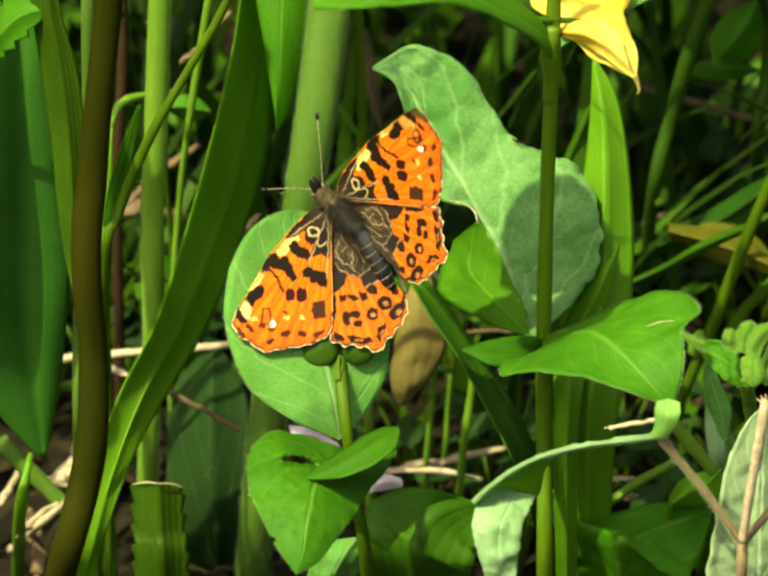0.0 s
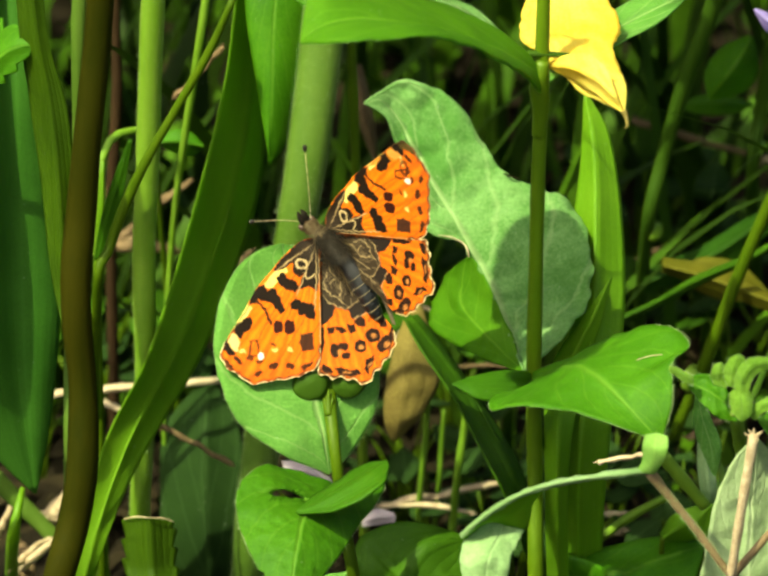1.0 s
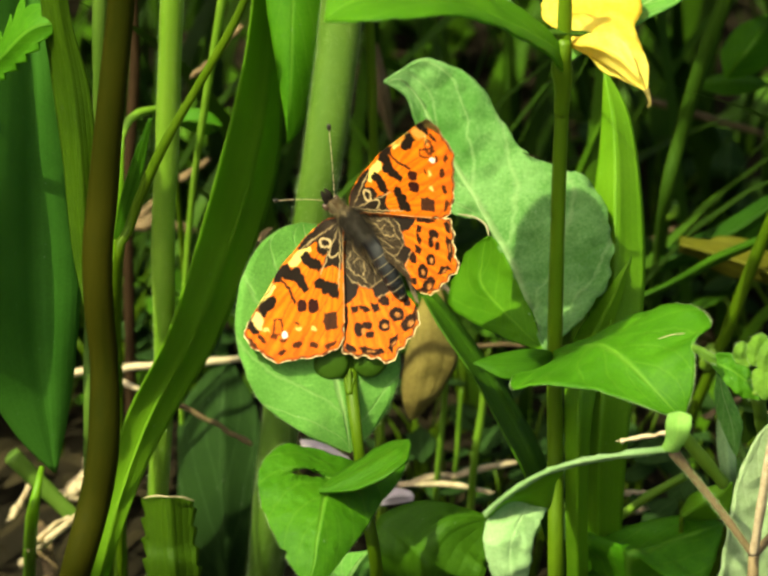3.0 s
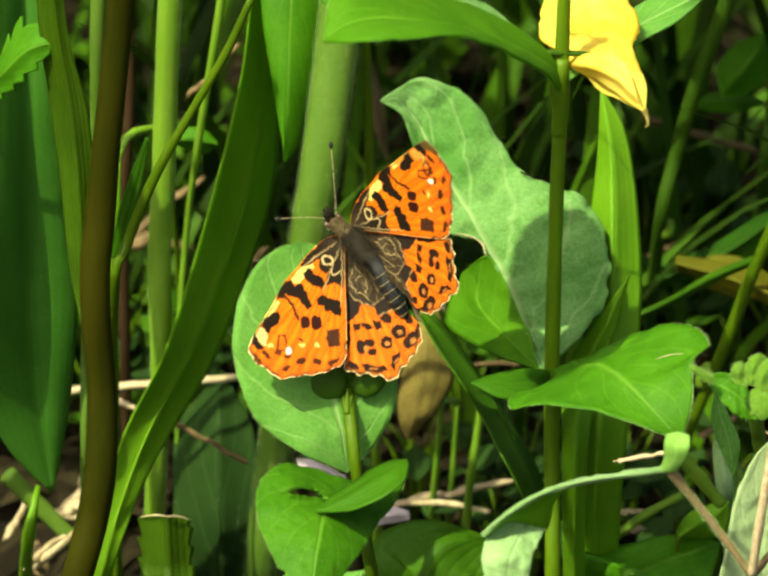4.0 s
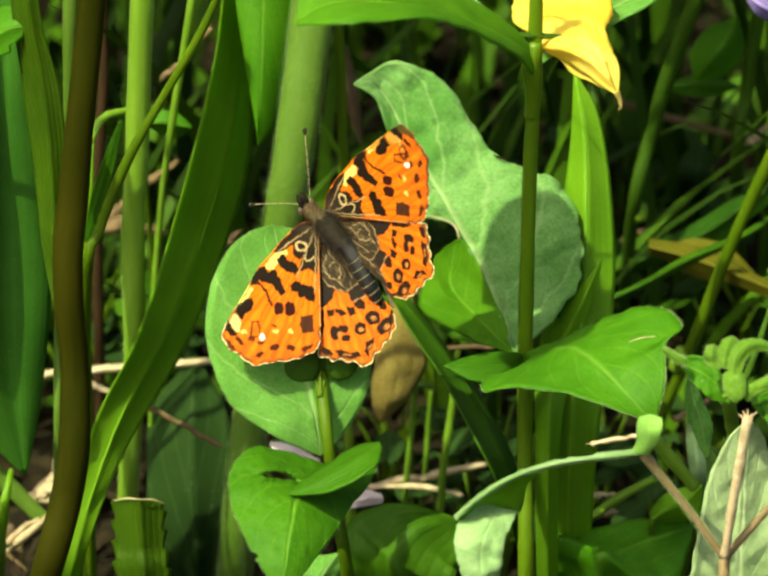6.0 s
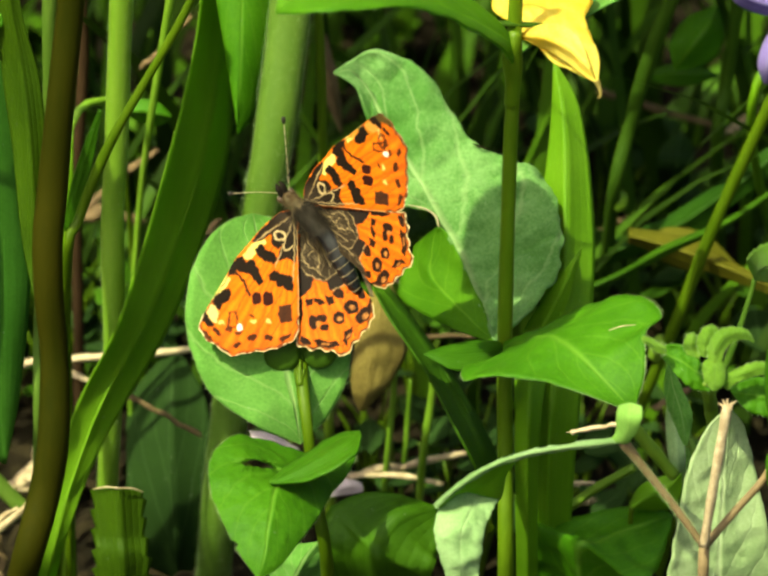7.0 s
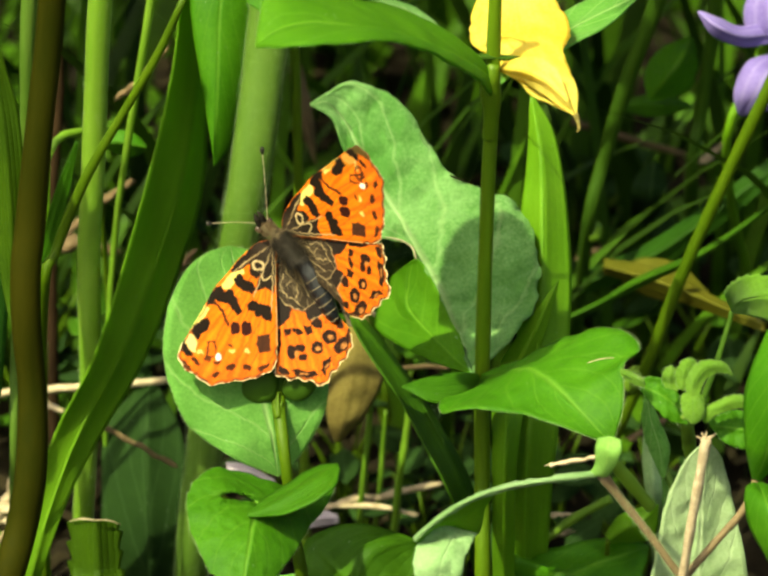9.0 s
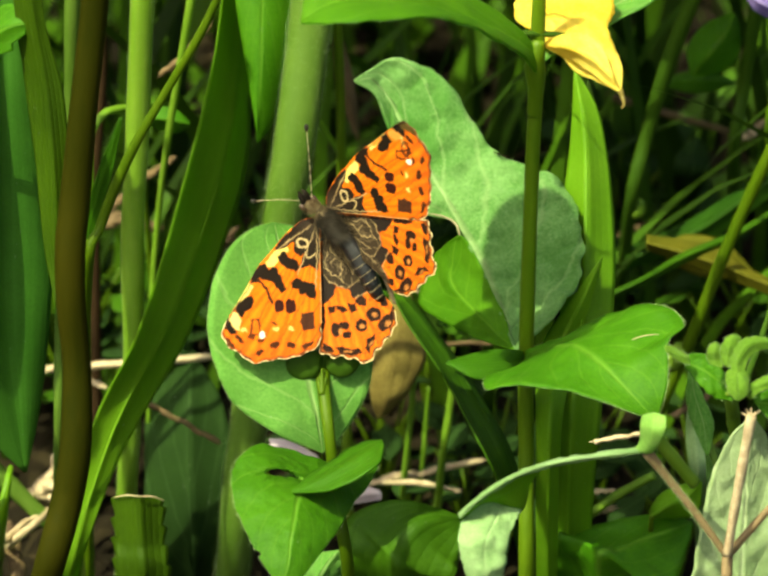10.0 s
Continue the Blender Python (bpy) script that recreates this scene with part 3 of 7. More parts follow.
    leaf("leaf", [(0.0179, -0.0020, 0.0621), (0.0153, -0.0045, 0.0637), (0.0119, -0.0073, 0.0648), (0.0088, -0.0104, 0.0655)], [(0.0179, -0.0024, 0.0613), (0.0153, -0.0069, 0.0636), (0.0119, -0.0096, 0.0649), (0.0088, -0.0104, 0.0655)],
         [(0.0179, -0.0031, 0.0601), (0.0158, -0.0088, 0.0623), (0.0121, -0.0113, 0.0639), (0.0088, -0.0104, 0.0654)], M_DARKBLADE, t, seed=7)
    # fold of the same leaf in darker green, to show it shaded
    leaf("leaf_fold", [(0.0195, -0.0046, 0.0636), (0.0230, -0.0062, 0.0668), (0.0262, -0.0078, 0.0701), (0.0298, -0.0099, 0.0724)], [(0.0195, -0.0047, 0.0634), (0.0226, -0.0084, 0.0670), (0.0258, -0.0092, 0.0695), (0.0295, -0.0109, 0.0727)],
         [(0.0197, -0.0048, 0.0631), (0.0222, -0.0105, 0.0673), (0.0252, -0.0115, 0.0695), (0.0292, -0.0119, 0.0729)], M_DARKBLADE, t, "folded-back half of a leaf, shade in its colour", nu=24, nv=4, seed=16)
    tube("tear", [(0.0287, -0.0206, 0.0746), (0.0302, -0.0207, 0.0752), (0.0316, -0.0208, 0.0754)], [0.00003, 0.00007, 0.00003], M_STRAW, t, "thin pale tear in the leaf", seg=6, steps=10, rough=0.3)
    # drooping flower
    leaf("petal", [(0.0191, 0.0143, 0.1043), (0.0173, 0.0114, 0.1033), (0.0164, 0.0071, 0.1017), (0.0167, 0.0033, 0.1013), (0.0197, -0.0016, 0.1007), (0.0237, -0.0077, 0.1002), (0.0272, -0.0112, 0.1001)],
         [(0.0219, 0.0155, 0.1043), (0.0217, 0.0102, 0.1032), (0.0220, 0.0041, 0.1026), (0.0223, -0.0017, 0.1025), (0.0238, -0.0056, 0.1017), (0.0255, -0.0092, 0.1015), (0.0272, -0.0113, 0.1000)],
         [(0.0246, 0.0152, 0.1039), (0.0262, 0.0111, 0.1028), (0.0274, 0.0062, 0.1022), (0.0265, 0.0013, 0.1018), (0.0271, -0.0036, 0.1013), (0.0275, -0.0082, 0.1013), (0.0272, -0.0113, 0.0999)],
         M_YELLOW, t, "crumpled yellow hanging petal", nu=60, nv=10, cup=0.02, ripple=0.03, crumple=0.0004, jag=0.03, seed=8)
    leaf("petal", [(0.0220, 0.0170, 0.1030), (0.0186, 0.0136, 0.1010), (0.0179, 0.0092, 0.0995), (0.0199, 0.0040, 0.0984)], [(0.0222, 0.0170, 0.1030), (0.0210, 0.0127, 0.1014), (0.0209, 0.0083, 0.0999), (0.0199, 0.0039, 0.0983)],
         [(0.0225, 0.0170, 0.1030), (0.0249, 0.0136, 0.1010), (0.0262, 0.0092, 0.0995), (0.0199, 0.0039, 0.0982)], M_YELLOW, t, seed=9)
    leaf("petal_fold", [(0.0191, -0.0023, 0.1015), (0.0211, -0.0045, 0.1037), (0.0234, -0.0062, 0.1047), (0.0253, -0.0077, 0.1041)], [(0.0192, -0.0024, 0.1013), (0.0216, -0.0070, 0.1034), (0.0241, -0.0093, 0.1034), (0.0264, -0.0113, 0.1019)], [(0.0194, -0.0026, 0.1011), (0.0222, -0.0060, 0.1011), (0.0247, -0.0096, 0.1009), (0.0271, -0.0116, 0.1003)],
         M_YELLOW, t, "folded golden petal edge", nu=30, nv=5, cup=0.1, crumple=0.0003, seed=10)
    tube("petal_tip", [(0.0271, -0.0111, 0.1003), (0.0274, -0.0115, 0.0996), (0.0275, -0.0124, 0.0991), (0.0272, -0.0129, 0.0991)], [0.0004, 0.00025, 0.00015, 0.0001], M_DRY, t, "withered curled petal tip", seg=8, steps=10)
    return t


build_flowering_plant()


# ---- the plant on which the butterfly sits ----
def build_perch_plant():
    t = thing("perch_plant", (-0.0022, 0.0081, 0.0000), "low green plant with rounded leaves and seed heads", "plant", "tall leafy plants")
    stalk = [(-0.0022, 0.0081, 0.0000), (-0.0020, -0.0131, 0.0369), (-0.0034, -0.0140, 0.0492), (-0.0043, -0.0135, 0.0580), (-0.0049, -0.0098, 0.0616), (-0.0052, -0.0070, 0.0634)]
    # stem dimmed in colour for the shade under the wings
    tube("stem", stalk, [0.0009, 0.0008, 0.0007, 0.00065, 0.00075, 0.0010], M_DIMSTEM, t, "smooth green stalk", steps=50)
    leaf("leaf", [(-0.0051, -0.0120, 0.0546), (-0.0102, -0.0138, 0.0583), (-0.0151, -0.0126, 0.0620), (-0.0175, -0.0094, 0.0665), (-0.0178, -0.0056, 0.0706), (-0.0163, -0.0006, 0.0735), (-0.0136, 0.0039, 0.0745), (-0.0106, 0.0061, 0.0744)],
         [(-0.0051, -0.0120, 0.0546), (-0.0058, -0.0107, 0.0589), (-0.0069, -0.0087, 0.0635), (-0.0080, -0.0053, 0.0672), (-0.0089, -0.0000, 0.0694), (-0.0097, 0.0029, 0.0716), (-0.0103, 0.0053, 0.0731), (-0.0106, 0.0061, 0.0744)],
         [(-0.0051, -0.0120, 0.0546), (-0.0024, -0.0100, 0.0565), (0.0001, -0.0082, 0.0606), (0.0006, -0.0056, 0.0642), (-0.0013, 0.0007, 0.0670), (-0.0039, 0.0038, 0.0704), (-0.0075, 0.0065, 0.0731), (-0.0106, 0.0061, 0.0744)],
         M_PERCH, t, "soft rounded green leaf with a pale midrib", nu=60, nv=10, cup=0.02, seed=11, crumple=0.0002, fringe=260)
    leaf("leaf", [(-0.0035, -0.0136, 0.0539), (-0.0068, -0.0156, 0.0564), (-0.0101, -0.0160, 0.0578), (-0.0133, -0.0196, 0.0596), (-0.0151, -0.0235, 0.0588), (-0.0141, -0.0292, 0.0570), (-0.0119, -0.0338, 0.0549), (-0.0095, -0.0363, 0.0526)],
         [(-0.0034, -0.0138, 0.0536), (-0.0051, -0.0183, 0.0557), (-0.0070, -0.0223, 0.0569), (-0.0077, -0.0264, 0.0578), (-0.0081, -0.0300, 0.0575), (-0.0085, -0.0330, 0.0563), (-0.0088, -0.0350, 0.0548), (-0.0095, -0.0363, 0.0526)],
         [(-0.0033, -0.0139, 0.0534), (0.0009, -0.0152, 0.0552), (0.0003, -0.0188, 0.0549), (-0.0017, -0.0234, 0.0549), (-0.0037, -0.0284, 0.0543), (-0.0056, -0.0321, 0.0538), (-0.0074, -0.0349, 0.0531), (-0.0095, -0.0363, 0.0526)],
         M_LEAF, t, "bright green leaf with an eaten slit", nu=230, nv=30, cup=0.03, seed=12, crumple=0.0002, fringe=300, holes=((0.4225, 0.3175, 0.1175, 0.030, -1.0596),), bites=((0.86, 0, 0.12, 0.012),))
    # upturned edge in darker green than its leaf, for its shaded side
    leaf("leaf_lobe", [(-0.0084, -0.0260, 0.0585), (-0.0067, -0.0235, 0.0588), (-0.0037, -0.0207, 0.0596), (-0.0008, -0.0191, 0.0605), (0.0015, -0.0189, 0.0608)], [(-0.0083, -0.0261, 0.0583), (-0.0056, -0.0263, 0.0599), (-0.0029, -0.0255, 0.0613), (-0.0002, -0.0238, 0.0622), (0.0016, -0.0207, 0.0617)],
         [(-0.0082, -0.0261, 0.0582), (-0.0045, -0.0284, 0.0602), (-0.0013, -0.0287, 0.0619), (0.0011, -0.0268, 0.0630), (0.0017, -0.0226, 0.0624)], M_DARKBLADE, t, "upturned leaf edge, darkened for shade", nu=30, nv=5, cup=0.04, seed=13)
    # pods take the darkened stalk green in place of the wing's shadow
    for k, (c, a, b) in enumerate((((-0.0071, -0.0084, 0.0644), (0.0021, 0, -0.0004), (0.0005, 0.0008, 0.0020)), ((-0.0027, -0.0082, 0.0644), (0.0020, 0, 0.0004), (0.0, 0.0006, 0.0018)), ((-0.0053, -0.0071, 0.0643), (0.0016, 0, 0), (0, 0.0008, 0.0017)))):
        blob("seed_pod", c, (a, b, (0, -0.001, 0.0006)), M_DARKSTEM, t, "round green seed pod, darkened for wing shade", seed=k)
    for a, b in (((-0.0051, -0.0104, 0.0616), (-0.0046, -0.0094, 0.0631)), ((-0.0051, -0.0104, 0.0616), (-0.0056, -0.0095, 0.0631)), ((-0.0051, -0.0106, 0.0615), (-0.0051, -0.0090, 0.0640))):
        tube("sepal", [a, b], [0.0005, 0.0001], M_DIMSTEM, t, seg=8, steps=8)
    return t


build_perch_plant()


# ---- tall stalks and blades at the other side ----
def stalk_thing(name, points, radii, mat, label, category="stalk", group="upright stalks", hair=None, **kw):
    t = thing(name, points[0], label, category, group)
    tube("stem", points, radii, mat, t, steps=50, **kw)
    if hair:
        hairs("hairs", points, radii, hair[0], hair[1], t, "short white hairs")
    return t


stalk_thing("thick_stalk", [(-0.0171, 0.0337, 0.0000), (-0.0161, 0.0276, 0.0153), (-0.0148, 0.0278, 0.0296), (-0.0102, 0.0315, 0.0601), (-0.0085, 0.0336, 0.0697), (-0.0064, 0.0389, 0.0848), (-0.0049, 0.0426, 0.0973)],
            [0.0022, 0.0022, 0.0023, 0.0024, 0.00245, 0.0026, 0.0026], M_HAIRSTEM, "thick pale green stalk covered with short down", hair=(10000, 0.0006))
stalk_thing("pale_stalk", [(-0.0302, 0.0293, 0.0000), (-0.0292, 0.0222, 0.0260), (-0.0279, 0.0227, 0.0468), (-0.0278, 0.0257, 0.0620), (-0.0270, 0.0271, 0.0745), (-0.0261, 0.0272, 0.0906), (-0.0251, 0.0274, 0.1030)],
            [0.0013, 0.0013, 0.0013, 0.0014, 0.0014, 0.0014, 0.0013], M_PALESTEM, "pale yellow-green downy stalk", hair=(6000, 0.0004))
brown = stalk_thing("brown_stalk", [(-0.0440, 0.0132, 0.0000), (-0.0368, -0.0181, 0.0402), (-0.0340, -0.0157, 0.0503), (-0.0328, -0.0141, 0.0571), (-0.0326, -0.0112, 0.0660), (-0.0330, -0.0107, 0.0729), (-0.0330, -0.0092, 0.0796), (-0.0324, -0.0074, 0.0847), (-0.0313, -0.0062, 0.0948), (-0.0299, -0.0043, 0.1061), (-0.0289, -0.0035, 0.1174)],
            [0.0017, 0.0017, 0.0019, 0.0018, 0.0016, 0.0017, 0.0017, 0.0017, 0.0016, 0.0015, 0.0015], M_BROWNSTEM, "dark brownish-green curved stalk")
leaf("leaf", [(-0.0337, -0.0118, 0.0690), (-0.0352, -0.0080, 0.0740), (-0.0361, -0.0063, 0.0790), (-0.0368, -0.0043, 0.0880), (-0.0379, -0.0030, 0.0983), (-0.0385, -0.0034, 0.1057), (-0.0389, -0.0027, 0.1148)],
     [(-0.0335, -0.0122, 0.0690), (-0.0341, -0.0090, 0.0742), (-0.0345, -0.0075, 0.0795), (-0.0348, -0.0061, 0.0890), (-0.0355, -0.0051, 0.0987), (-0.0364, -0.0052, 0.1065), (-0.0371, -0.0045, 0.1156)],
     [(-0.0333, -0.0120, 0.0690), (-0.0332, -0.0085, 0.0740), (-0.0331, -0.0066, 0.0790), (-0.0330, -0.0052, 0.0885), (-0.0335, -0.0050, 0.0969), (-0.0352, -0.0048, 0.1052), (-0.0361, -0.0036, 0.1152)], M_OLIVE, brown, "narrow olive green leaf along the stalk", nu=50, seed=24)
stalk_thing("thin_pale_stalk", [(-0.0387, 0.0249, 0.0000), (-0.0362, 0.0066, 0.0429), (-0.0357, 0.0086, 0.0584), (-0.0340, 0.0116, 0.0795), (-0.0332, 0.0110, 0.0986), (-0.0323, 0.0111, 0.1107)],
            [0.0005, 0.0006, 0.0006, 0.0008, 0.0009, 0.0009], M_HAIRSTEM, "slim pale green stalk")
stalk_thing("thin_stalk", [(-0.0281, 0.0451, 0.0000), (-0.0268, 0.0460, 0.0372), (-0.0256, 0.0467, 0.0524), (-0.0240, 0.0448, 0.0651), (-0.0212, 0.0434, 0.0826), (-0.0196, 0.0436, 0.0930)],
            [0.0003, 0.00035, 0.0004, 0.00045, 0.0005, 0.0005], M_PALESTEM, "thin light green grass stalk")
stalk_thing("thin_stalk", [(-0.0348, 0.0394, 0.0000), (-0.0338, 0.0227, 0.0468), (-0.0334, 0.0245, 0.0580), (-0.0327, 0.0251, 0.0670), (-0.0323, 0.0268, 0.0740)], [0.0004, 0.0005, 0.0005, 0.00045, 0.0002], M_STEM, "thin light green grass stalk")
stalk_thing("thin_stalk", [(-0.0368, 0.0360, 0.0000), (-0.0325, 0.0112, 0.0629), (-0.0308, 0.0111, 0.0708), (-0.0272, 0.0118, 0.0800), (-0.0225, 0.0122, 0.0887), (-0.0185, 0.0120, 0.0962), (-0.0156, 0.0114, 0.1033)],
            [0.0005, 0.0006, 0.0006, 0.0006, 0.0005, 0.0005, 0.0004], M_DIMSTEM, "bent thin green grass stalk")
stalk_thing("thin_stalk", [(-0.0364, 0.0416, 0.0000), (-0.0337, 0.0315, 0.0621), (-0.0323, 0.0349, 0.0719), (-0.0287, 0.0394, 0.0717), (-0.0255, 0.0449, 0.0692)], [0.0003, 0.0004, 0.0005, 0.0005, 0.0003], M_PALESTEM, "bent thin green grass stalk")


def blade(name, left, mid, right, mat, label, group="broad blades", category="leaf blade", rib=0.0, rib_mat=None, stalk=None, **kw):
    t = thing(name, stalk[0][0] if stalk else mid[0], label, category, group)
    if stalk:
        tube("stem", stalk[0], stalk[1], stalk[2], t, "thin green leaf stalk", steps=40)
    leaf("blade", left, mid, right, mat, t, **kw)
    if rib:
        m = spline(mid, 12)
        n = np.array((0, -0.00015, 0.0001))
        tube("midrib", m + n, [rib, rib * 0.8, rib * 0.2], rib_mat or mat, t, seg=6, steps=30)
    return t


# diagonal blade and the lit one beside it
blade("broad_blade", [(-0.0405, 0.0249, 0.0000), (-0.0370, 0.0019, 0.0268), (-0.0324, 0.0097, 0.0443), (-0.0266, 0.0155, 0.0544), (-0.0225, 0.0263, 0.0650), (-0.0184, 0.0360, 0.0778), (-0.0164, 0.0442, 0.0901), (-0.0144, 0.0492, 0.0968)],
      [(-0.0394, 0.0249, 0.0000), (-0.0353, 0.0026, 0.0274), (-0.0306, 0.0106, 0.0419), (-0.0236, 0.0208, 0.0521), (-0.0190, 0.0332, 0.0603), (-0.0160, 0.0418, 0.0690), (-0.0144, 0.0501, 0.0802), (-0.0126, 0.0584, 0.0926)],
      [(-0.0384, 0.0249, 0.0000), (-0.0338, 0.0041, 0.0286), (-0.0289, 0.0117, 0.0397), (-0.0210, 0.0250, 0.0488), (-0.0159, 0.0397, 0.0563), (-0.0138, 0.0481, 0.0627), (-0.0136, 0.0547, 0.0703), (-0.0112, 0.0666, 0.0888)],
      M_MIDBLADE, "long deep green blade leaning across", rib=0.0002, thick=0.0001, nu=60, cup=0.02, seed=21)
blade("pointed_blade", [(-0.0074, 0.0550, 0.0987), (-0.0132, 0.0496, 0.0953), (-0.0155, 0.0436, 0.0890), (-0.0154, 0.0410, 0.0845), (-0.0142, 0.0382, 0.0776), (-0.0132, 0.0358, 0.0716), (-0.0128, 0.0356, 0.0691)],
      [(-0.0062, 0.0550, 0.0987), (-0.0091, 0.0486, 0.0958), (-0.0117, 0.0427, 0.0895), (-0.0123, 0.0401, 0.0849), (-0.0125, 0.0373, 0.0781), (-0.0129, 0.0358, 0.0716), (-0.0129, 0.0355, 0.0690)],
      [(-0.0050, 0.0550, 0.0987), (-0.0055, 0.0496, 0.0953), (-0.0073, 0.0450, 0.0884), (-0.0084, 0.0428, 0.0836), (-0.0095, 0.0397, 0.0762), (-0.0109, 0.0379, 0.0711), (-0.0128, 0.0356, 0.0691)], M_LEAF, "bright green drooping leaf tip", stalk=([(-0.0015, 0.0451, 0.0000), (-0.0024, 0.0533, 0.0358), (-0.0030, 0.0547, 0.0703), (-0.0041, 0.0553, 0.0914), (-0.0062, 0.0550, 0.0987)], [0.0007, 0.0006, 0.0006, 0.0005, 0.0004], M_OLIVESTEM), nu=60, seed=22)
blade("hanging_blade", [(-0.0421, 0.0193, 0.1129), (-0.0462, 0.0107, 0.1060), (-0.0477, 0.0011, 0.0913), (-0.0490, -0.0054, 0.0762), (-0.0483, -0.0023, 0.0616), (-0.0445, 0.0004, 0.0501), (-0.0400, 0.0021, 0.0432)],
      [(-0.0410, 0.0193, 0.1129), (-0.0417, 0.0161, 0.1034), (-0.0413, 0.0090, 0.0872), (-0.0415, 0.0051, 0.0703), (-0.0412, 0.0029, 0.0585), (-0.0404, 0.0021, 0.0491), (-0.0399, 0.0021, 0.0432)],
      [(-0.0399, 0.0193, 0.1129), (-0.0395, 0.0170, 0.1030), (-0.0382, 0.0137, 0.0892), (-0.0369, 0.0105, 0.0737), (-0.0370, 0.0063, 0.0604), (-0.0381, 0.0043, 0.0510), (-0.0397, 0.0021, 0.0432)], M_BLUEBLADE, "broad glossy blue-green blade hanging tip down", stalk=([(-0.0650, 0.0282, 0.0000), (-0.0582, 0.0118, 0.0599), (-0.0523, 0.0182, 0.0950), (-0.0466, 0.0191, 0.1106), (-0.0410, 0.0193, 0.1129)], [0.0009, 0.0009, 0.0008, 0.0007, 0.0005], M_OLIVESTEM), nu=60, seed=23)
# upright light blade behind the bitten leaf, and its lower sheaths
blade("upright_blade", [(0.0239, 0.0174, 0.0000), (0.0215, 0.0023, 0.0455), (0.0230, 0.0126, 0.0594), (0.0233, 0.0201, 0.0684), (0.0243, 0.0254, 0.0754), (0.0247, 0.0293, 0.0823)],
      [(0.0255, 0.0174, 0.0000), (0.0237, -0.0002, 0.0471), (0.0254, 0.0100, 0.0609), (0.0259, 0.0175, 0.0698), (0.0258, 0.0236, 0.0764), (0.0247, 0.0293, 0.0823)],
      [(0.0273, 0.0174, 0.0000), (0.0270, 0.0023, 0.0455), (0.0291, 0.0126, 0.0594), (0.0292, 0.0201, 0.0684), (0.0277, 0.0265, 0.0774), (0.0247, 0.0293, 0.0823)], M_BLADE, "upright light green pointed blade", rib=0.0002, nu=60, cup=0.05, seed=25)
blade("sheath_blade", [(0.0217, 0.0132, 0.0000), (0.0197, -0.0019, 0.0482), (0.0203, 0.0072, 0.0560), (0.0237, 0.0086, 0.0624), (0.0274, 0.0095, 0.0680)], [(0.0229, 0.0132, 0.0000), (0.0211, -0.0036, 0.0492), (0.0223, 0.0055, 0.0570), (0.0250, 0.0077, 0.0629), (0.0274, 0.0095, 0.0680)],
      [(0.0241, 0.0132, 0.0000), (0.0224, -0.0019, 0.0482), (0.0246, 0.0072, 0.0560), (0.0262, 0.0086, 0.0624), (0.0274, 0.0095, 0.0680)], M_BLADE, "light green sheathing blade", rib=0.00012, nu=40, seed=26)
# this blade gets its shade from the darkened green
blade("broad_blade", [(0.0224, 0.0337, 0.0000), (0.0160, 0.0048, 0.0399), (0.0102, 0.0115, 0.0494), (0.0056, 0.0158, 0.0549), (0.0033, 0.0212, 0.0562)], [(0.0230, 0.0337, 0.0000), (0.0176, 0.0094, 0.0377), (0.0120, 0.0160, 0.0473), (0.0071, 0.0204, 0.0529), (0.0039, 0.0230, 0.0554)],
      [(0.0236, 0.0337, 0.0000), (0.0187, 0.0150, 0.0355), (0.0140, 0.0206, 0.0432), (0.0086, 0.0244, 0.0498), (0.0050, 0.0256, 0.0539)], M_SHADEBLADE, "green blade, shade put into its colour", rib=0.0002, nu=40, seed=27)


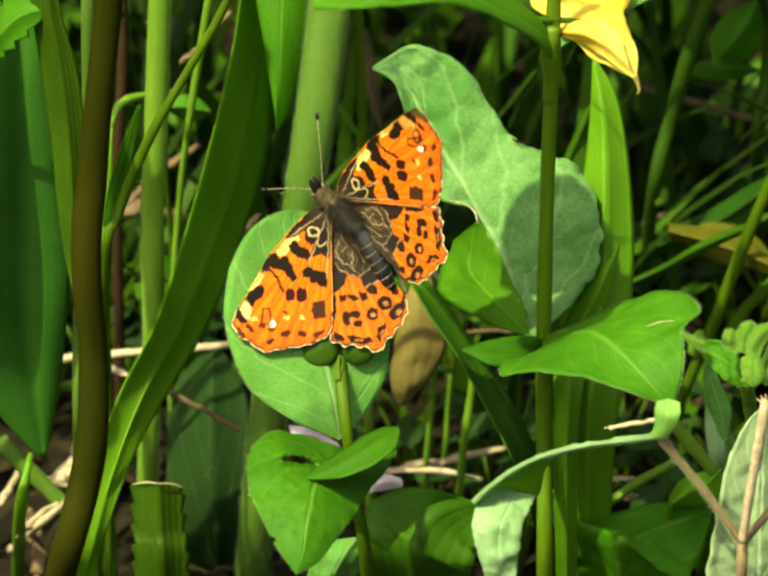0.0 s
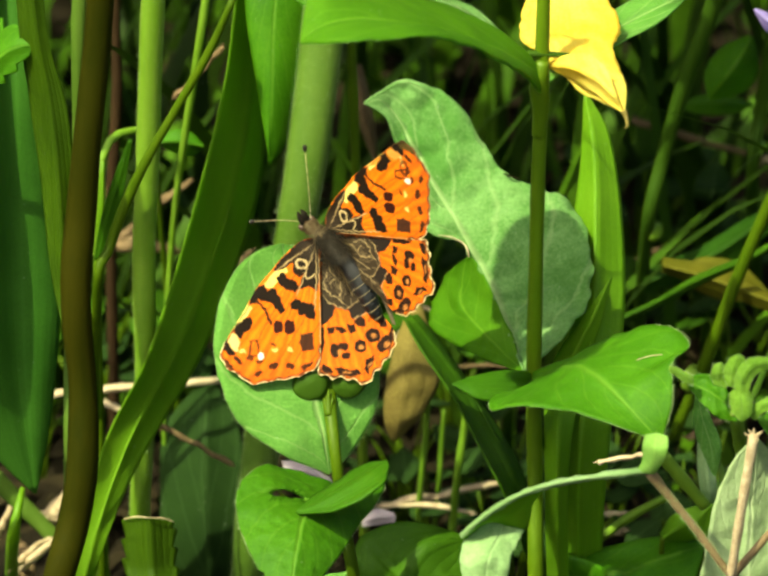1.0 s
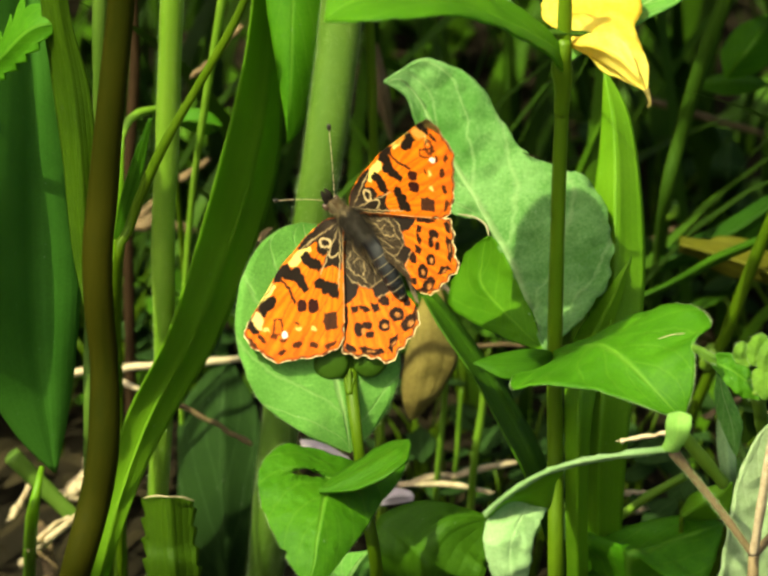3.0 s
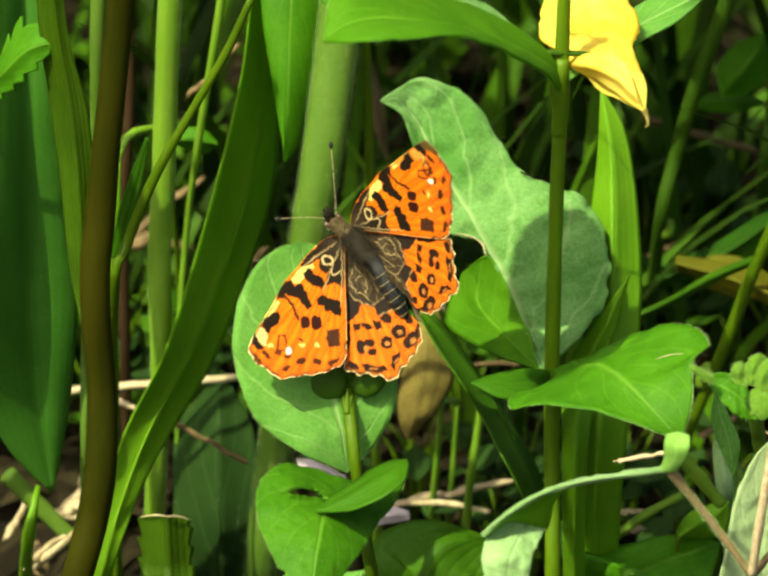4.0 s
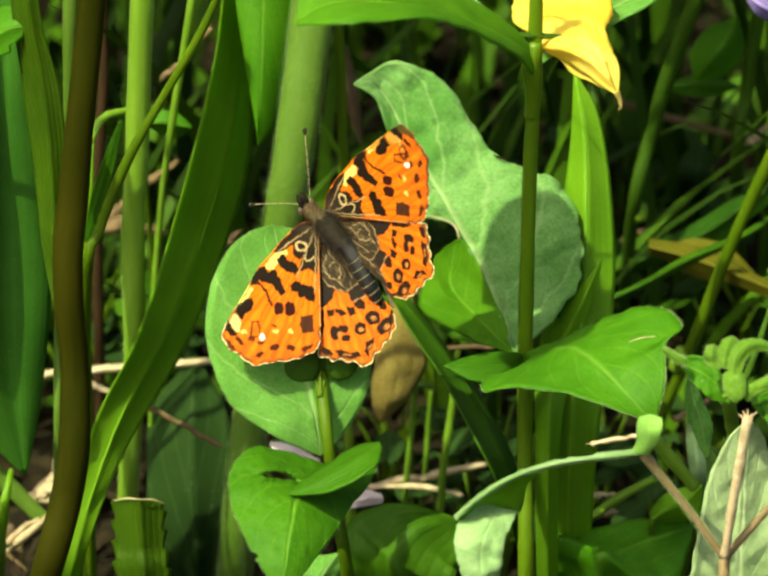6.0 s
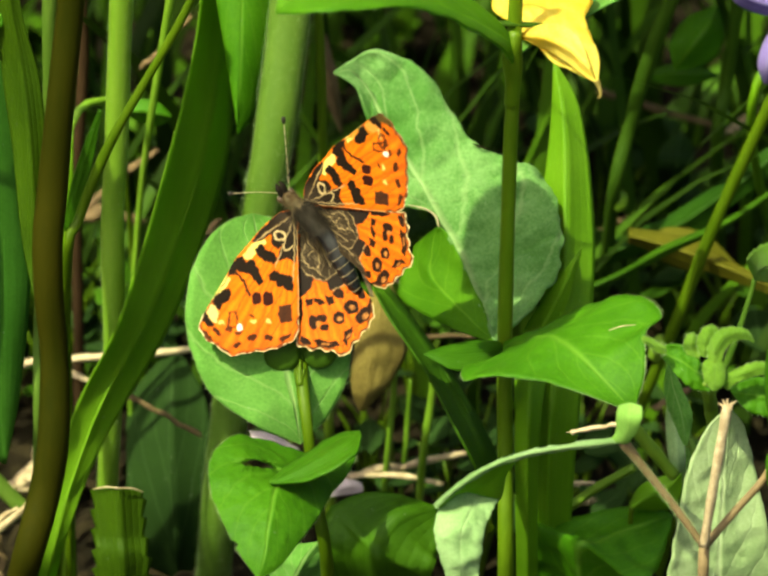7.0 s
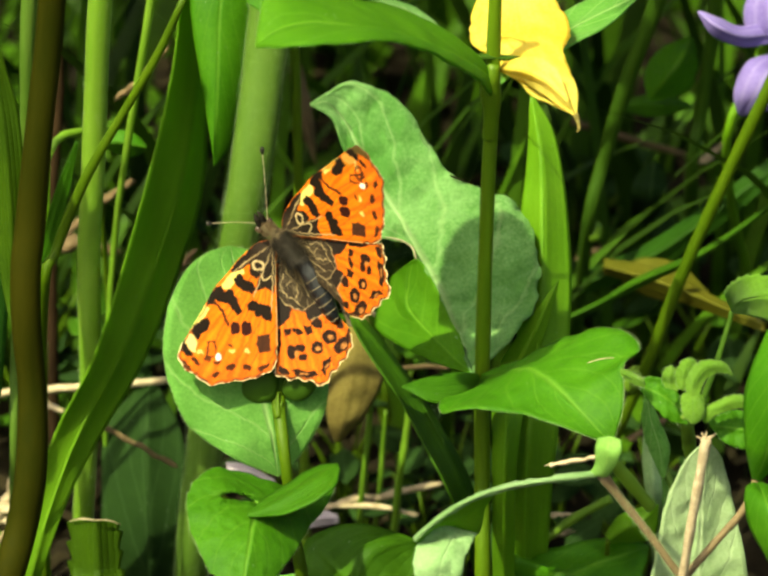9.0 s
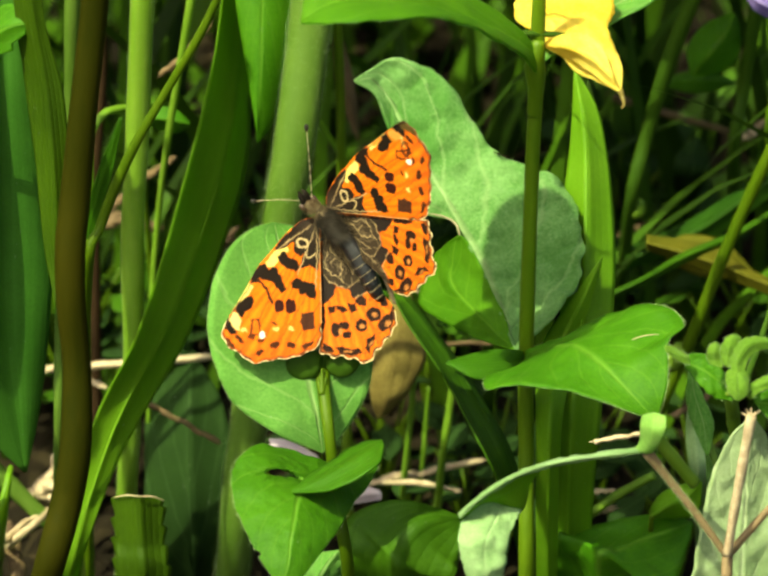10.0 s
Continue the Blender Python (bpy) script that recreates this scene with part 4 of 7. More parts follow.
# ---- pale-leaved plant with reddish stalks and a snapped straw ----
def build_pale_plant():
    t = thing("pale_leaved_plant", (0.0448, 0.0132, 0.0000), "pale plant with hairy reddish stalks and drooping leaves", "plant", "tall leafy plants")
    tube("stem", [(0.0448, 0.0132, 0.0000), (0.0392, -0.0329, 0.0466), (0.0387, -0.0363, 0.0567)], [0.0007, 0.0006, 0.0006], M_REDSTEM, t, "hairy reddish stalk")
    tube("stem", [(0.0387, -0.0363, 0.0567), (0.0351, -0.0356, 0.0618), (0.0320, -0.0355, 0.0661), (0.0296, -0.0357, 0.0696)], [0.00042, 0.00042, 0.00045, 0.0006], M_REDSTEM, t, "hairy reddish stalk")
    tube("stem", [(0.0387, -0.0363, 0.0567), (0.0420, -0.0352, 0.0606), (0.0451, -0.0342, 0.0643), (0.0464, -0.0326, 0.0670)], [0.00045, 0.00042, 0.00042, 0.0004], M_REDSTEM, t, "hairy reddish stalk")
    hairs("hairs", [(0.0387, -0.0363, 0.0567), (0.0351, -0.0356, 0.0618), (0.0296, -0.0357, 0.0696)], [0.00042, 0.00042], 1500, 0.0003, t, "fine white hairs")
    leaf("leaf", [(0.0296, -0.0354, 0.0701), (0.0264, -0.0365, 0.0703), (0.0232, -0.0371, 0.0702), (0.0201, -0.0378, 0.0700), (0.0177, -0.0390, 0.0700), (0.0161, -0.0397, 0.0698), (0.0138, -0.0406, 0.0691), (0.0112, -0.0416, 0.0675), (0.0093, -0.0416, 0.0655)],
         [(0.0296, -0.0356, 0.0698), (0.0263, -0.0375, 0.0705), (0.0232, -0.0381, 0.0705), (0.0200, -0.0388, 0.0703), (0.0177, -0.0395, 0.0701), (0.0162, -0.0402, 0.0699), (0.0139, -0.0411, 0.0692), (0.0113, -0.0420, 0.0676), (0.0094, -0.0418, 0.0655)],
         [(0.0296, -0.0358, 0.0696), (0.0263, -0.0373, 0.0700), (0.0232, -0.0378, 0.0700), (0.0201, -0.0381, 0.0695), (0.0180, -0.0392, 0.0696), (0.0163, -0.0399, 0.0694), (0.0141, -0.0409, 0.0687), (0.0115, -0.0418, 0.0672), (0.0095, -0.0418, 0.0652)],
         M_PALE, t, "narrow pale green leaf, twisted", nu=70, nv=6, cup=0.03, ripple=0.2, seed=31, fringe=120, jag=0.45)
    leaf("leaf_fold", [(0.0179, -0.0389, 0.0697), (0.0162, -0.0396, 0.0694), (0.0139, -0.0406, 0.0688), (0.0113, -0.0415, 0.0672), (0.0094, -0.0415, 0.0654)],
         [(0.0179, -0.0388, 0.0694), (0.0166, -0.0389, 0.0682), (0.0148, -0.0394, 0.0668), (0.0119, -0.0401, 0.0660), (0.0096, -0.0413, 0.0650)],
         [(0.0179, -0.0384, 0.0689), (0.0170, -0.0375, 0.0666), (0.0161, -0.0377, 0.0635), (0.0125, -0.0378, 0.0650), (0.0098, -0.0406, 0.0642)], M_MIDBLADE, t, "shaded green underside of the twisted leaf", nu=30, nv=6, cup=0.02, seed=38)
    leaf("leaf_tip", [(0.0124, -0.0380, 0.0653), (0.0103, -0.0403, 0.0647), (0.0095, -0.0424, 0.0641), (0.0094, -0.0439, 0.0625), (0.0105, -0.0443, 0.0587), (0.0118, -0.0439, 0.0534)],
         [(0.0142, -0.0380, 0.0646), (0.0134, -0.0409, 0.0646), (0.0125, -0.0433, 0.0641), (0.0121, -0.0443, 0.0628), (0.0123, -0.0447, 0.0590), (0.0129, -0.0439, 0.0534)],
         [(0.0162, -0.0380, 0.0637), (0.0160, -0.0390, 0.0639), (0.0149, -0.0417, 0.0632), (0.0145, -0.0434, 0.0624), (0.0140, -0.0439, 0.0585), (0.0137, -0.0439, 0.0534)],
         M_PALE, t, "pale blue-green leaf end hanging limp", nu=60, nv=10, cup=0.03, crumple=0.0005, ripple=0.03, seed=36, jag=0.07)
    leaf("leaf", [(0.0281, -0.0357, 0.0698), (0.0288, -0.0360, 0.0712), (0.0288, -0.0360, 0.0731), (0.0291, -0.0346, 0.0735)], [(0.0295, -0.0366, 0.0701), (0.0299, -0.0376, 0.0724), (0.0300, -0.0378, 0.0741), (0.0302, -0.0362, 0.0748)],
         [(0.0301, -0.0366, 0.0702), (0.0308, -0.0377, 0.0722), (0.0313, -0.0383, 0.0742), (0.0313, -0.0372, 0.0750)], M_LIME, t, "small yellow-green folded leaf", nu=24, nv=6, cup=-0.02, seed=32, jag=0.03)
    leaf("leaf", [(0.0423, -0.0306, 0.0385), (0.0359, -0.0315, 0.0470), (0.0361, -0.0302, 0.0532), (0.0375, -0.0273, 0.0602), (0.0397, -0.0247, 0.0647), (0.0420, -0.0236, 0.0666)],
         [(0.0423, -0.0306, 0.0385), (0.0412, -0.0296, 0.0463), (0.0412, -0.0283, 0.0526), (0.0415, -0.0256, 0.0592), (0.0418, -0.0243, 0.0634), (0.0420, -0.0236, 0.0666)],
         [(0.0424, -0.0306, 0.0385), (0.0473, -0.0279, 0.0452), (0.0469, -0.0266, 0.0515), (0.0454, -0.0239, 0.0581), (0.0439, -0.0230, 0.0636), (0.0420, -0.0236, 0.0666)], M_SILVER, t, "pale grey-green lance-shaped leaf", nu=60, nv=10, cup=0.05, crumple=0.0005, jag=0.02, seed=33)
    leaf("leaf", [(0.0475, -0.0263, 0.0820), (0.0455, -0.0301, 0.0793), (0.0448, -0.0317, 0.0766), (0.0451, -0.0332, 0.0720), (0.0461, -0.0325, 0.0673)], [(0.0489, -0.0280, 0.0830), (0.0482, -0.0336, 0.0814), (0.0477, -0.0354, 0.0782), (0.0472, -0.0351, 0.0726), (0.0464, -0.0326, 0.0670)],
         [(0.0501, -0.0263, 0.0820), (0.0518, -0.0301, 0.0793), (0.0515, -0.0322, 0.0757), (0.0495, -0.0337, 0.0711), (0.0468, -0.0326, 0.0670)], M_LEAF, t, "bright smooth green leaf", seed=34)
    leaf("leaf", [(0.0461, -0.0327, 0.0668), (0.0451, -0.0349, 0.0670), (0.0453, -0.0374, 0.0648), (0.0469, -0.0389, 0.0621), (0.0491, -0.0397, 0.0588)], [(0.0466, -0.0327, 0.0668), (0.0470, -0.0380, 0.0677), (0.0479, -0.0402, 0.0659), (0.0485, -0.0409, 0.0627), (0.0492, -0.0397, 0.0587)],
         [(0.0470, -0.0327, 0.0668), (0.0499, -0.0352, 0.0665), (0.0513, -0.0376, 0.0643), (0.0511, -0.0392, 0.0616), (0.0493, -0.0397, 0.0587)], M_LEAF, t, "bright smooth green leaf", seed=35)
    return t


build_pale_plant()
t = thing("snapped_straw", (0.0385, -0.0379, 0.0579), "snapped pale straw stalk with a ragged end", "straw")
tube("stem", [(0.0385, -0.0379, 0.0579), (0.0393, -0.0371, 0.0652), (0.0405, -0.0355, 0.0740)], [0.00048, 0.00052, 0.00056], M_STRAW, t, rough=0.1)
for k in range(5):
    tube("fibre", [(0.0405, -0.0356, 0.0738), Vector((0.0405, -0.0353, 0.0743)) + Vector((0.0005 * (k - 2), 0.0002 * (k % 2), 0.0003 * (k % 3)))], [0.0002, 0.00005], M_STRAW, t, seg=5, steps=3)


# ---- crinkled hairy herb ----
def build_crinkled_herb():
    t = thing("crinkled_herb", (0.0479, 0.0228, 0.0000), "hairy green herb with crinkled lobed leaves", "plant")
    tube("stem", [(0.0479, 0.0228, 0.0000), (0.0430, -0.0064, 0.0444), (0.0405, -0.0184, 0.0636), (0.0399, -0.0202, 0.0685)], [0.0008, 0.0008, 0.0007, 0.0005], M_PALESTEM, t)
    def lobe(top, low, mat, seed, bulge=0.0008, teeth=(7, 0.12)):
        """A scalloped lobe between its upper and lower margin, bulging towards the light."""
        a, b = spline(top, 9), spline(low, 9)
        swell = np.array((0, -0.8, 0.6)) * bulge * np.sin(np.linspace(0, np.pi, 9))[:, None]
        leaf("lobe", list(a), list((a + b) / 2 + swell), list(b), mat, t, nu=56, nv=8, cup=0.05, ripple=0.05, crumple=0.00045, seed=seed, fringe=45 if teeth[0] else 20, jag=0.08, teeth=teeth)
    lobe([(0.0341, -0.0217, 0.0731), (0.0357, -0.0215, 0.0734), (0.0373, -0.0217, 0.0731), (0.0389, -0.0227, 0.0716)], [(0.0345, -0.0223, 0.0721), (0.0359, -0.0232, 0.0707), (0.0377, -0.0242, 0.0694), (0.0398, -0.0244, 0.0691)], M_LEAF, 132, 0.0004, (0, 0))
    lobe([(0.0321, -0.0230, 0.0753), (0.0329, -0.0231, 0.0752), (0.0339, -0.0234, 0.0747), (0.0348, -0.0237, 0.0743)], [(0.0322, -0.0234, 0.0747), (0.0329, -0.0236, 0.0744), (0.0339, -0.0240, 0.0738), (0.0348, -0.0241, 0.0736)], M_CRINKLE, 131, 0.0004)
    lobe([(0.0368, -0.0258, 0.0746), (0.0365, -0.0252, 0.0756), (0.0369, -0.0246, 0.0763), (0.0376, -0.0245, 0.0766)], [(0.0382, -0.0261, 0.0743), (0.0384, -0.0254, 0.0752), (0.0383, -0.0248, 0.0760), (0.0376, -0.0245, 0.0766)], M_CRINKLE, 133, 0.0005, (5, 0.15))
    lobe([(0.0383, -0.0263, 0.0747), (0.0379, -0.0254, 0.0761), (0.0385, -0.0247, 0.0770), (0.0396, -0.0244, 0.0775)], [(0.0394, -0.0264, 0.0745), (0.0399, -0.0256, 0.0758), (0.0402, -0.0248, 0.0769), (0.0396, -0.0244, 0.0775)], M_CRINKLE, 134, 0.0005, (5, 0.15))
    lobe([(0.0390, -0.0273, 0.0744), (0.0392, -0.0262, 0.0762), (0.0403, -0.0253, 0.0774), (0.0422, -0.0252, 0.0776), (0.0435, -0.0255, 0.0772), (0.0440, -0.0259, 0.0765)], [(0.0405, -0.0274, 0.0743), (0.0408, -0.0267, 0.0755), (0.0415, -0.0261, 0.0762), (0.0425, -0.0259, 0.0766), (0.0434, -0.0259, 0.0765), (0.0440, -0.0261, 0.0763)], M_CRINKLE, 135, 0.0006, (9, 0.18))
    lobe([(0.0387, -0.0269, 0.0746), (0.0385, -0.0276, 0.0737), (0.0388, -0.0283, 0.0726), (0.0396, -0.0288, 0.0719)], [(0.0407, -0.0271, 0.0745), (0.0409, -0.0277, 0.0735), (0.0408, -0.0284, 0.0725), (0.0399, -0.0288, 0.0719)], M_CRINKLE, 136, 0.0005, (9, 0.25))
    lobe([(0.0408, -0.0278, 0.0717), (0.0412, -0.0270, 0.0728), (0.0428, -0.0266, 0.0735), (0.0444, -0.0263, 0.0740), (0.0458, -0.0264, 0.0737), (0.0480, -0.0266, 0.0722)], [(0.0413, -0.0280, 0.0714), (0.0421, -0.0276, 0.0721), (0.0433, -0.0273, 0.0725), (0.0446, -0.0271, 0.0728), (0.0458, -0.0272, 0.0727), (0.0480, -0.0272, 0.0716)], M_CRINKLE, 138, 0.0005, (11, 0.2))
    lobe([(0.0417, -0.0252, 0.0700), (0.0433, -0.0247, 0.0707), (0.0449, -0.0245, 0.0710), (0.0485, -0.0246, 0.0705)], [(0.0422, -0.0257, 0.0693), (0.0434, -0.0264, 0.0682), (0.0449, -0.0268, 0.0676), (0.0485, -0.0270, 0.0668)], M_LEAF, 137, 0.0004, (0, 0))
    lobe([(0.0364, -0.0082, 0.0636), (0.0360, -0.0096, 0.0612), (0.0365, -0.0111, 0.0586), (0.0382, -0.0129, 0.0552)], [(0.0366, -0.0084, 0.0635), (0.0379, -0.0099, 0.0608), (0.0391, -0.0114, 0.0581), (0.0385, -0.0131, 0.0550)], M_PERCH, 139, 0.0005, (0, 0))
    tube("stem", [(0.0408, -0.0155, 0.0606), (0.0400, -0.0206, 0.0659), (0.0392, -0.0239, 0.0701)], [0.0007, 0.0007, 0.0005], M_PALESTEM, t)
    tube("stem", [(0.0430, -0.0064, 0.0444), (0.0409, -0.0028, 0.0467), (0.0395, -0.0011, 0.0497)], [0.0005, 0.0005, 0.0004], M_HAIRSTEM, t)
    leaf("leaf", [(0.0461, -0.0044, 0.0718), (0.0447, -0.0085, 0.0767), (0.0462, -0.0112, 0.0801), (0.0494, -0.0121, 0.0806), (0.0526, -0.0132, 0.0787)], [(0.0461, -0.0044, 0.0718), (0.0464, -0.0108, 0.0768), (0.0482, -0.0140, 0.0792), (0.0503, -0.0140, 0.0792), (0.0526, -0.0133, 0.0785)],
         [(0.0461, -0.0045, 0.0717), (0.0475, -0.0116, 0.0753), (0.0494, -0.0145, 0.0764), (0.0515, -0.0145, 0.0764), (0.0526, -0.0134, 0.0782)], M_CRINKLE, t, seed=43, teeth=(14, 0.12), nu=90)
    tube("stem", [(0.0403, -0.0197, 0.0654), (0.0433, -0.0117, 0.0672), (0.0455, -0.0055, 0.0699), (0.0461, -0.0044, 0.0718)], [0.0004, 0.0004, 0.0003, 0.0003], M_DARKSTEM, t)
    tube("stem", [(0.0430, -0.0063, 0.0445), (0.0411, -0.0161, 0.0596), (0.0395, -0.0209, 0.0673)], [0.0007, 0.0006, 0.0005], M_PALESTEM, t)
    return t


build_crinkled_herb()
# ---- dead straws and twigs on the ground and among the stalks ----
def straw(points, r, mat=None, label="bleached dead straw lying among stalks", name="straw", group="dead straws", category="straw"):
    t = thing(name, points[0], label, category, group)
    if mat and mat not in (M_TWIG, M_STRAW):
        tube("stem", points, r, mat, t, seg=10, steps=20, rough=0.06)
        return t
    rng = random.Random(int(abs(points[0][0]) * 1e6))
    line = spline(points, 11)
    wide = np.interp(np.linspace(0, 1, 11), np.linspace(0, 1, len(r)), r)
    wide = [w * rng.uniform(0.68, 1.12) for w in wide]
    line = [Vector(p) + Vector([rng.gauss(0, 0.22 * w) for _ in range(3)]) for p, w in zip(line, wide)]
    tube("stem", line, wide, mat or M_STRAW, t, seg=9, steps=30, rough=0.14, seed=rng.randrange(99))
    for end, before, w in ((line[-1], line[-2], wide[-1]), (line[0], line[1], wide[0])):
        for _ in range(3):
            off = Vector([rng.gauss(0, 0.4 * w) for _ in range(3)])
            tube("splinter", [end + off * 0.6 - (end - before) * 0.1, end + off + (end - before).normalized() * w * rng.uniform(0.7, 2.2)], [w * 0.35, w * 0.06], mat or M_STRAW, t, seg=5, steps=3)
    return t


TW = "brown dead twig lying among stalks"
straw([(-0.0359, 0.0700, 0.0387), (-0.0311, 0.0693, 0.0395), (-0.0266, 0.0706, 0.0377)], [0.0009, 0.0009, 0.0007], M_TWIG, TW, "twig", "dead twigs", "twig")
straw([(-0.0344, 0.0728, 0.0376), (-0.0292, 0.0734, 0.0426), (-0.0244, 0.0716, 0.0475)], [0.0006, 0.0006, 0.0004], M_TWIG, TW, "twig", "dead twigs", "twig")
straw([(-0.0189, 0.0516, 0.0769), (-0.0220, 0.0517, 0.0731), (-0.0251, 0.0538, 0.0687)], [0.0005, 0.0004, 0.0005], M_TWIG, TW, "twig", "dead twigs", "twig")
straw([(-0.0435, 0.0559, 0.0242), (-0.0353, 0.0529, 0.0271), (-0.0254, 0.0515, 0.0287), (-0.0192, 0.0536, 0.0284)], [0.0005, 0.0006, 0.0005, 0.0004])
straw([(-0.0373, 0.0575, 0.0231), (-0.0331, 0.0532, 0.0237)], [0.0005, 0.0003])
straw([(-0.0490, 0.0474, 0.0000), (-0.0424, 0.0201, 0.0223), (-0.0385, 0.0253, 0.0233)], [0.0006, 0.0006, 0.0004])
straw([(-0.0472, 0.0252, 0.0312), (-0.0438, 0.0251, 0.0270), (-0.0391, 0.0244, 0.0217)], [0.0011, 0.0011, 0.0010], M_HAIRSTEM, "pale green fallen stalk", "fallen_stalk", "dead straws", "stalk")
straw([(-0.0414, 0.0277, 0.0236), (-0.0386, 0.0291, 0.0259), (-0.0381, 0.0312, 0.0275)], [0.0007, 0.0009, 0.0005])
straw([(-0.0481, 0.0297, 0.0190), (-0.0458, 0.0336, 0.0217)], [0.0006, 0.0004])
straw([(-0.0429, 0.0221, 0.0138), (-0.0434, 0.0262, 0.0169), (-0.0444, 0.0294, 0.0185)], [0.0011, 0.0010, 0.0006], M_TWIG, TW, "twig", "dead twigs", "twig")
straw([(-0.0415, 0.0330, 0.0206), (-0.0365, 0.0304, 0.0201)], [0.0005, 0.0004])
straw([(0.0010, 0.0483, 0.0352), (0.0054, 0.0528, 0.0390), (0.0075, 0.0506, 0.0392)], [0.0003, 0.0004, 0.0003])
straw([(-0.0280, 0.0505, 0.0229), (-0.0231, 0.0506, 0.0191), (-0.0169, 0.0527, 0.0148)], [0.0004, 0.0005, 0.0004], M_TWIG, TW, "twig", "dead twigs", "twig")
straw([(0.0004, 0.0402, 0.0170), (0.0047, 0.0407, 0.0179), (0.0154, 0.0434, 0.0187)], [0.0005, 0.0005, 0.0004])
straw([(0.0010, 0.0403, 0.0173), (0.0072, 0.0386, 0.0184), (0.0122, 0.0364, 0.0185)], [0.0003, 0.0004, 0.0003])
straw([(0.0246, -0.0292, 0.0669), (0.0296, -0.0305, 0.0687)], [0.00028, 0.0003])
FS = "pale green fallen stalk"
straw([(0.0334, 0.0009, 0.0491), (0.0359, 0.0012, 0.0456), (0.0386, 0.0014, 0.0419)], [0.0008, 0.0008, 0.0007], M_PALESTEM, FS, "fallen_stalk", "dead straws", "stalk")
straw([(0.0263, 0.0127, 0.0295), (0.0305, 0.0126, 0.0332), (0.0347, 0.0120, 0.0364)], [0.0006, 0.0006, 0.0005], M_PALESTEM, FS, "fallen_stalk", "dead straws", "stalk")
straw([(-0.0476, 0.0416, 0.0000), (-0.0439, 0.0128, 0.0296), (-0.0425, 0.0143, 0.0363)], [0.0008, 0.0008, 0.0003], M_STEM, FS, "fallen_stalk", "dead straws", "stalk")
straw([(-0.0402, 0.0264, 0.0252), (-0.0383, 0.0250, 0.0268), (-0.0362, 0.0239, 0.0249)], [0.0007, 0.0008, 0.0004])
straw([(-0.0448, 0.0195, 0.0213), (-0.0419, 0.0226, 0.0226), (-0.0390, 0.0251, 0.0231)], [0.0005, 0.0005, 0.0004])
blade("pale_grass", [(0.0441, 0.0485, 0.0000), (0.0392, 0.0115, 0.0353), (0.0384, 0.0130, 0.0420), (0.0390, 0.0145, 0.0486)], [(0.0447, 0.0485, 0.0000), (0.0400, 0.0106, 0.0359), (0.0393, 0.0121, 0.0425), (0.0392, 0.0146, 0.0488)], [(0.0454, 0.0485, 0.0000), (0.0410, 0.0115, 0.0353), (0.0403, 0.0130, 0.0420), (0.0394, 0.0145, 0.0486)], M_PALE, "upright pale green grass blade", seed=76)
straw([(0.0263, 0.0165, 0.0281), (0.0300, 0.0151, 0.0297)], [0.0006, 0.0005])
straw([(0.0273, 0.0195, 0.0293), (0.0309, 0.0195, 0.0293)], [0.0004, 0.0003])
straw([(0.0351, 0.1095, 0.0371), (0.0434, 0.1099, 0.0339), (0.0533, 0.1112, 0.0301)], [0.0006, 0.0005, 0.0004], M_TWIG, TW, "twig", "dead twigs", "twig")
straw([(0.0530, 0.0978, 0.0368), (0.0563, 0.0991, 0.0391)], [0.0007, 0.0004])
straw([(0.0350, 0.0823, 0.0301), (0.0397, 0.0849, 0.0305)], [0.0005, 0.0004], M_TWIG, TW, "twig", "dead twigs", "twig")
straw([(0.0022, 0.0456, 0.0346), (0.0072, 0.0474, 0.0336), (0.0166, 0.0492, 0.0327)], [0.0005, 0.0004, 0.0003], M_TWIG, TW, "twig", "dead twigs", "twig")
straw([(-0.0197, 0.0556, 0.0439), (-0.0177, 0.0539, 0.0449), (-0.0158, 0.0531, 0.0475)], [0.0009, 0.0008, 0.0003], M_TWIG, "dried brown bud on a twig", "twig", "dead twigs", "twig")
straw([(-0.0270, 0.0300, 0.0355), (-0.0222, 0.0300, 0.0327), (-0.0178, 0.0300, 0.0297)], [0.0004, 0.0004, 0.0003], M_TWIG, TW, "twig", "dead twigs", "twig")
straw([(0.0387, 0.0360, 0.0299), (0.0436, 0.0374, 0.0323)], [0.0005, 0.0004], M_TWIG, TW, "twig", "dead twigs", "twig")

stalk_thing("dead_stalk", [(-0.0352, 0.0640, 0.0000), (-0.0344, 0.0620, 0.0450), (-0.0336, 0.0620, 0.0571), (-0.0329, 0.0620, 0.0662), (-0.0328, 0.0620, 0.0751), (-0.0325, 0.0620, 0.0850)], [0.0008, 0.0007, 0.0007, 0.0007, 0.0006, 0.0006], M_DEAD, "dark reddish-brown dead stalk", "stalk", "dead twigs")
straw([(-0.0199, 0.0530, 0.0464), (-0.0198, 0.0530, 0.0451), (-0.0185, 0.0530, 0.0449), (-0.0173, 0.0530, 0.0458), (-0.0165, 0.0530, 0.0455)], [0.0007, 0.0009, 0.0008, 0.0007, 0.0004], M_TWIG, "curled dried tan bud on a twig", "dried_bud", "dead twigs", "bud")
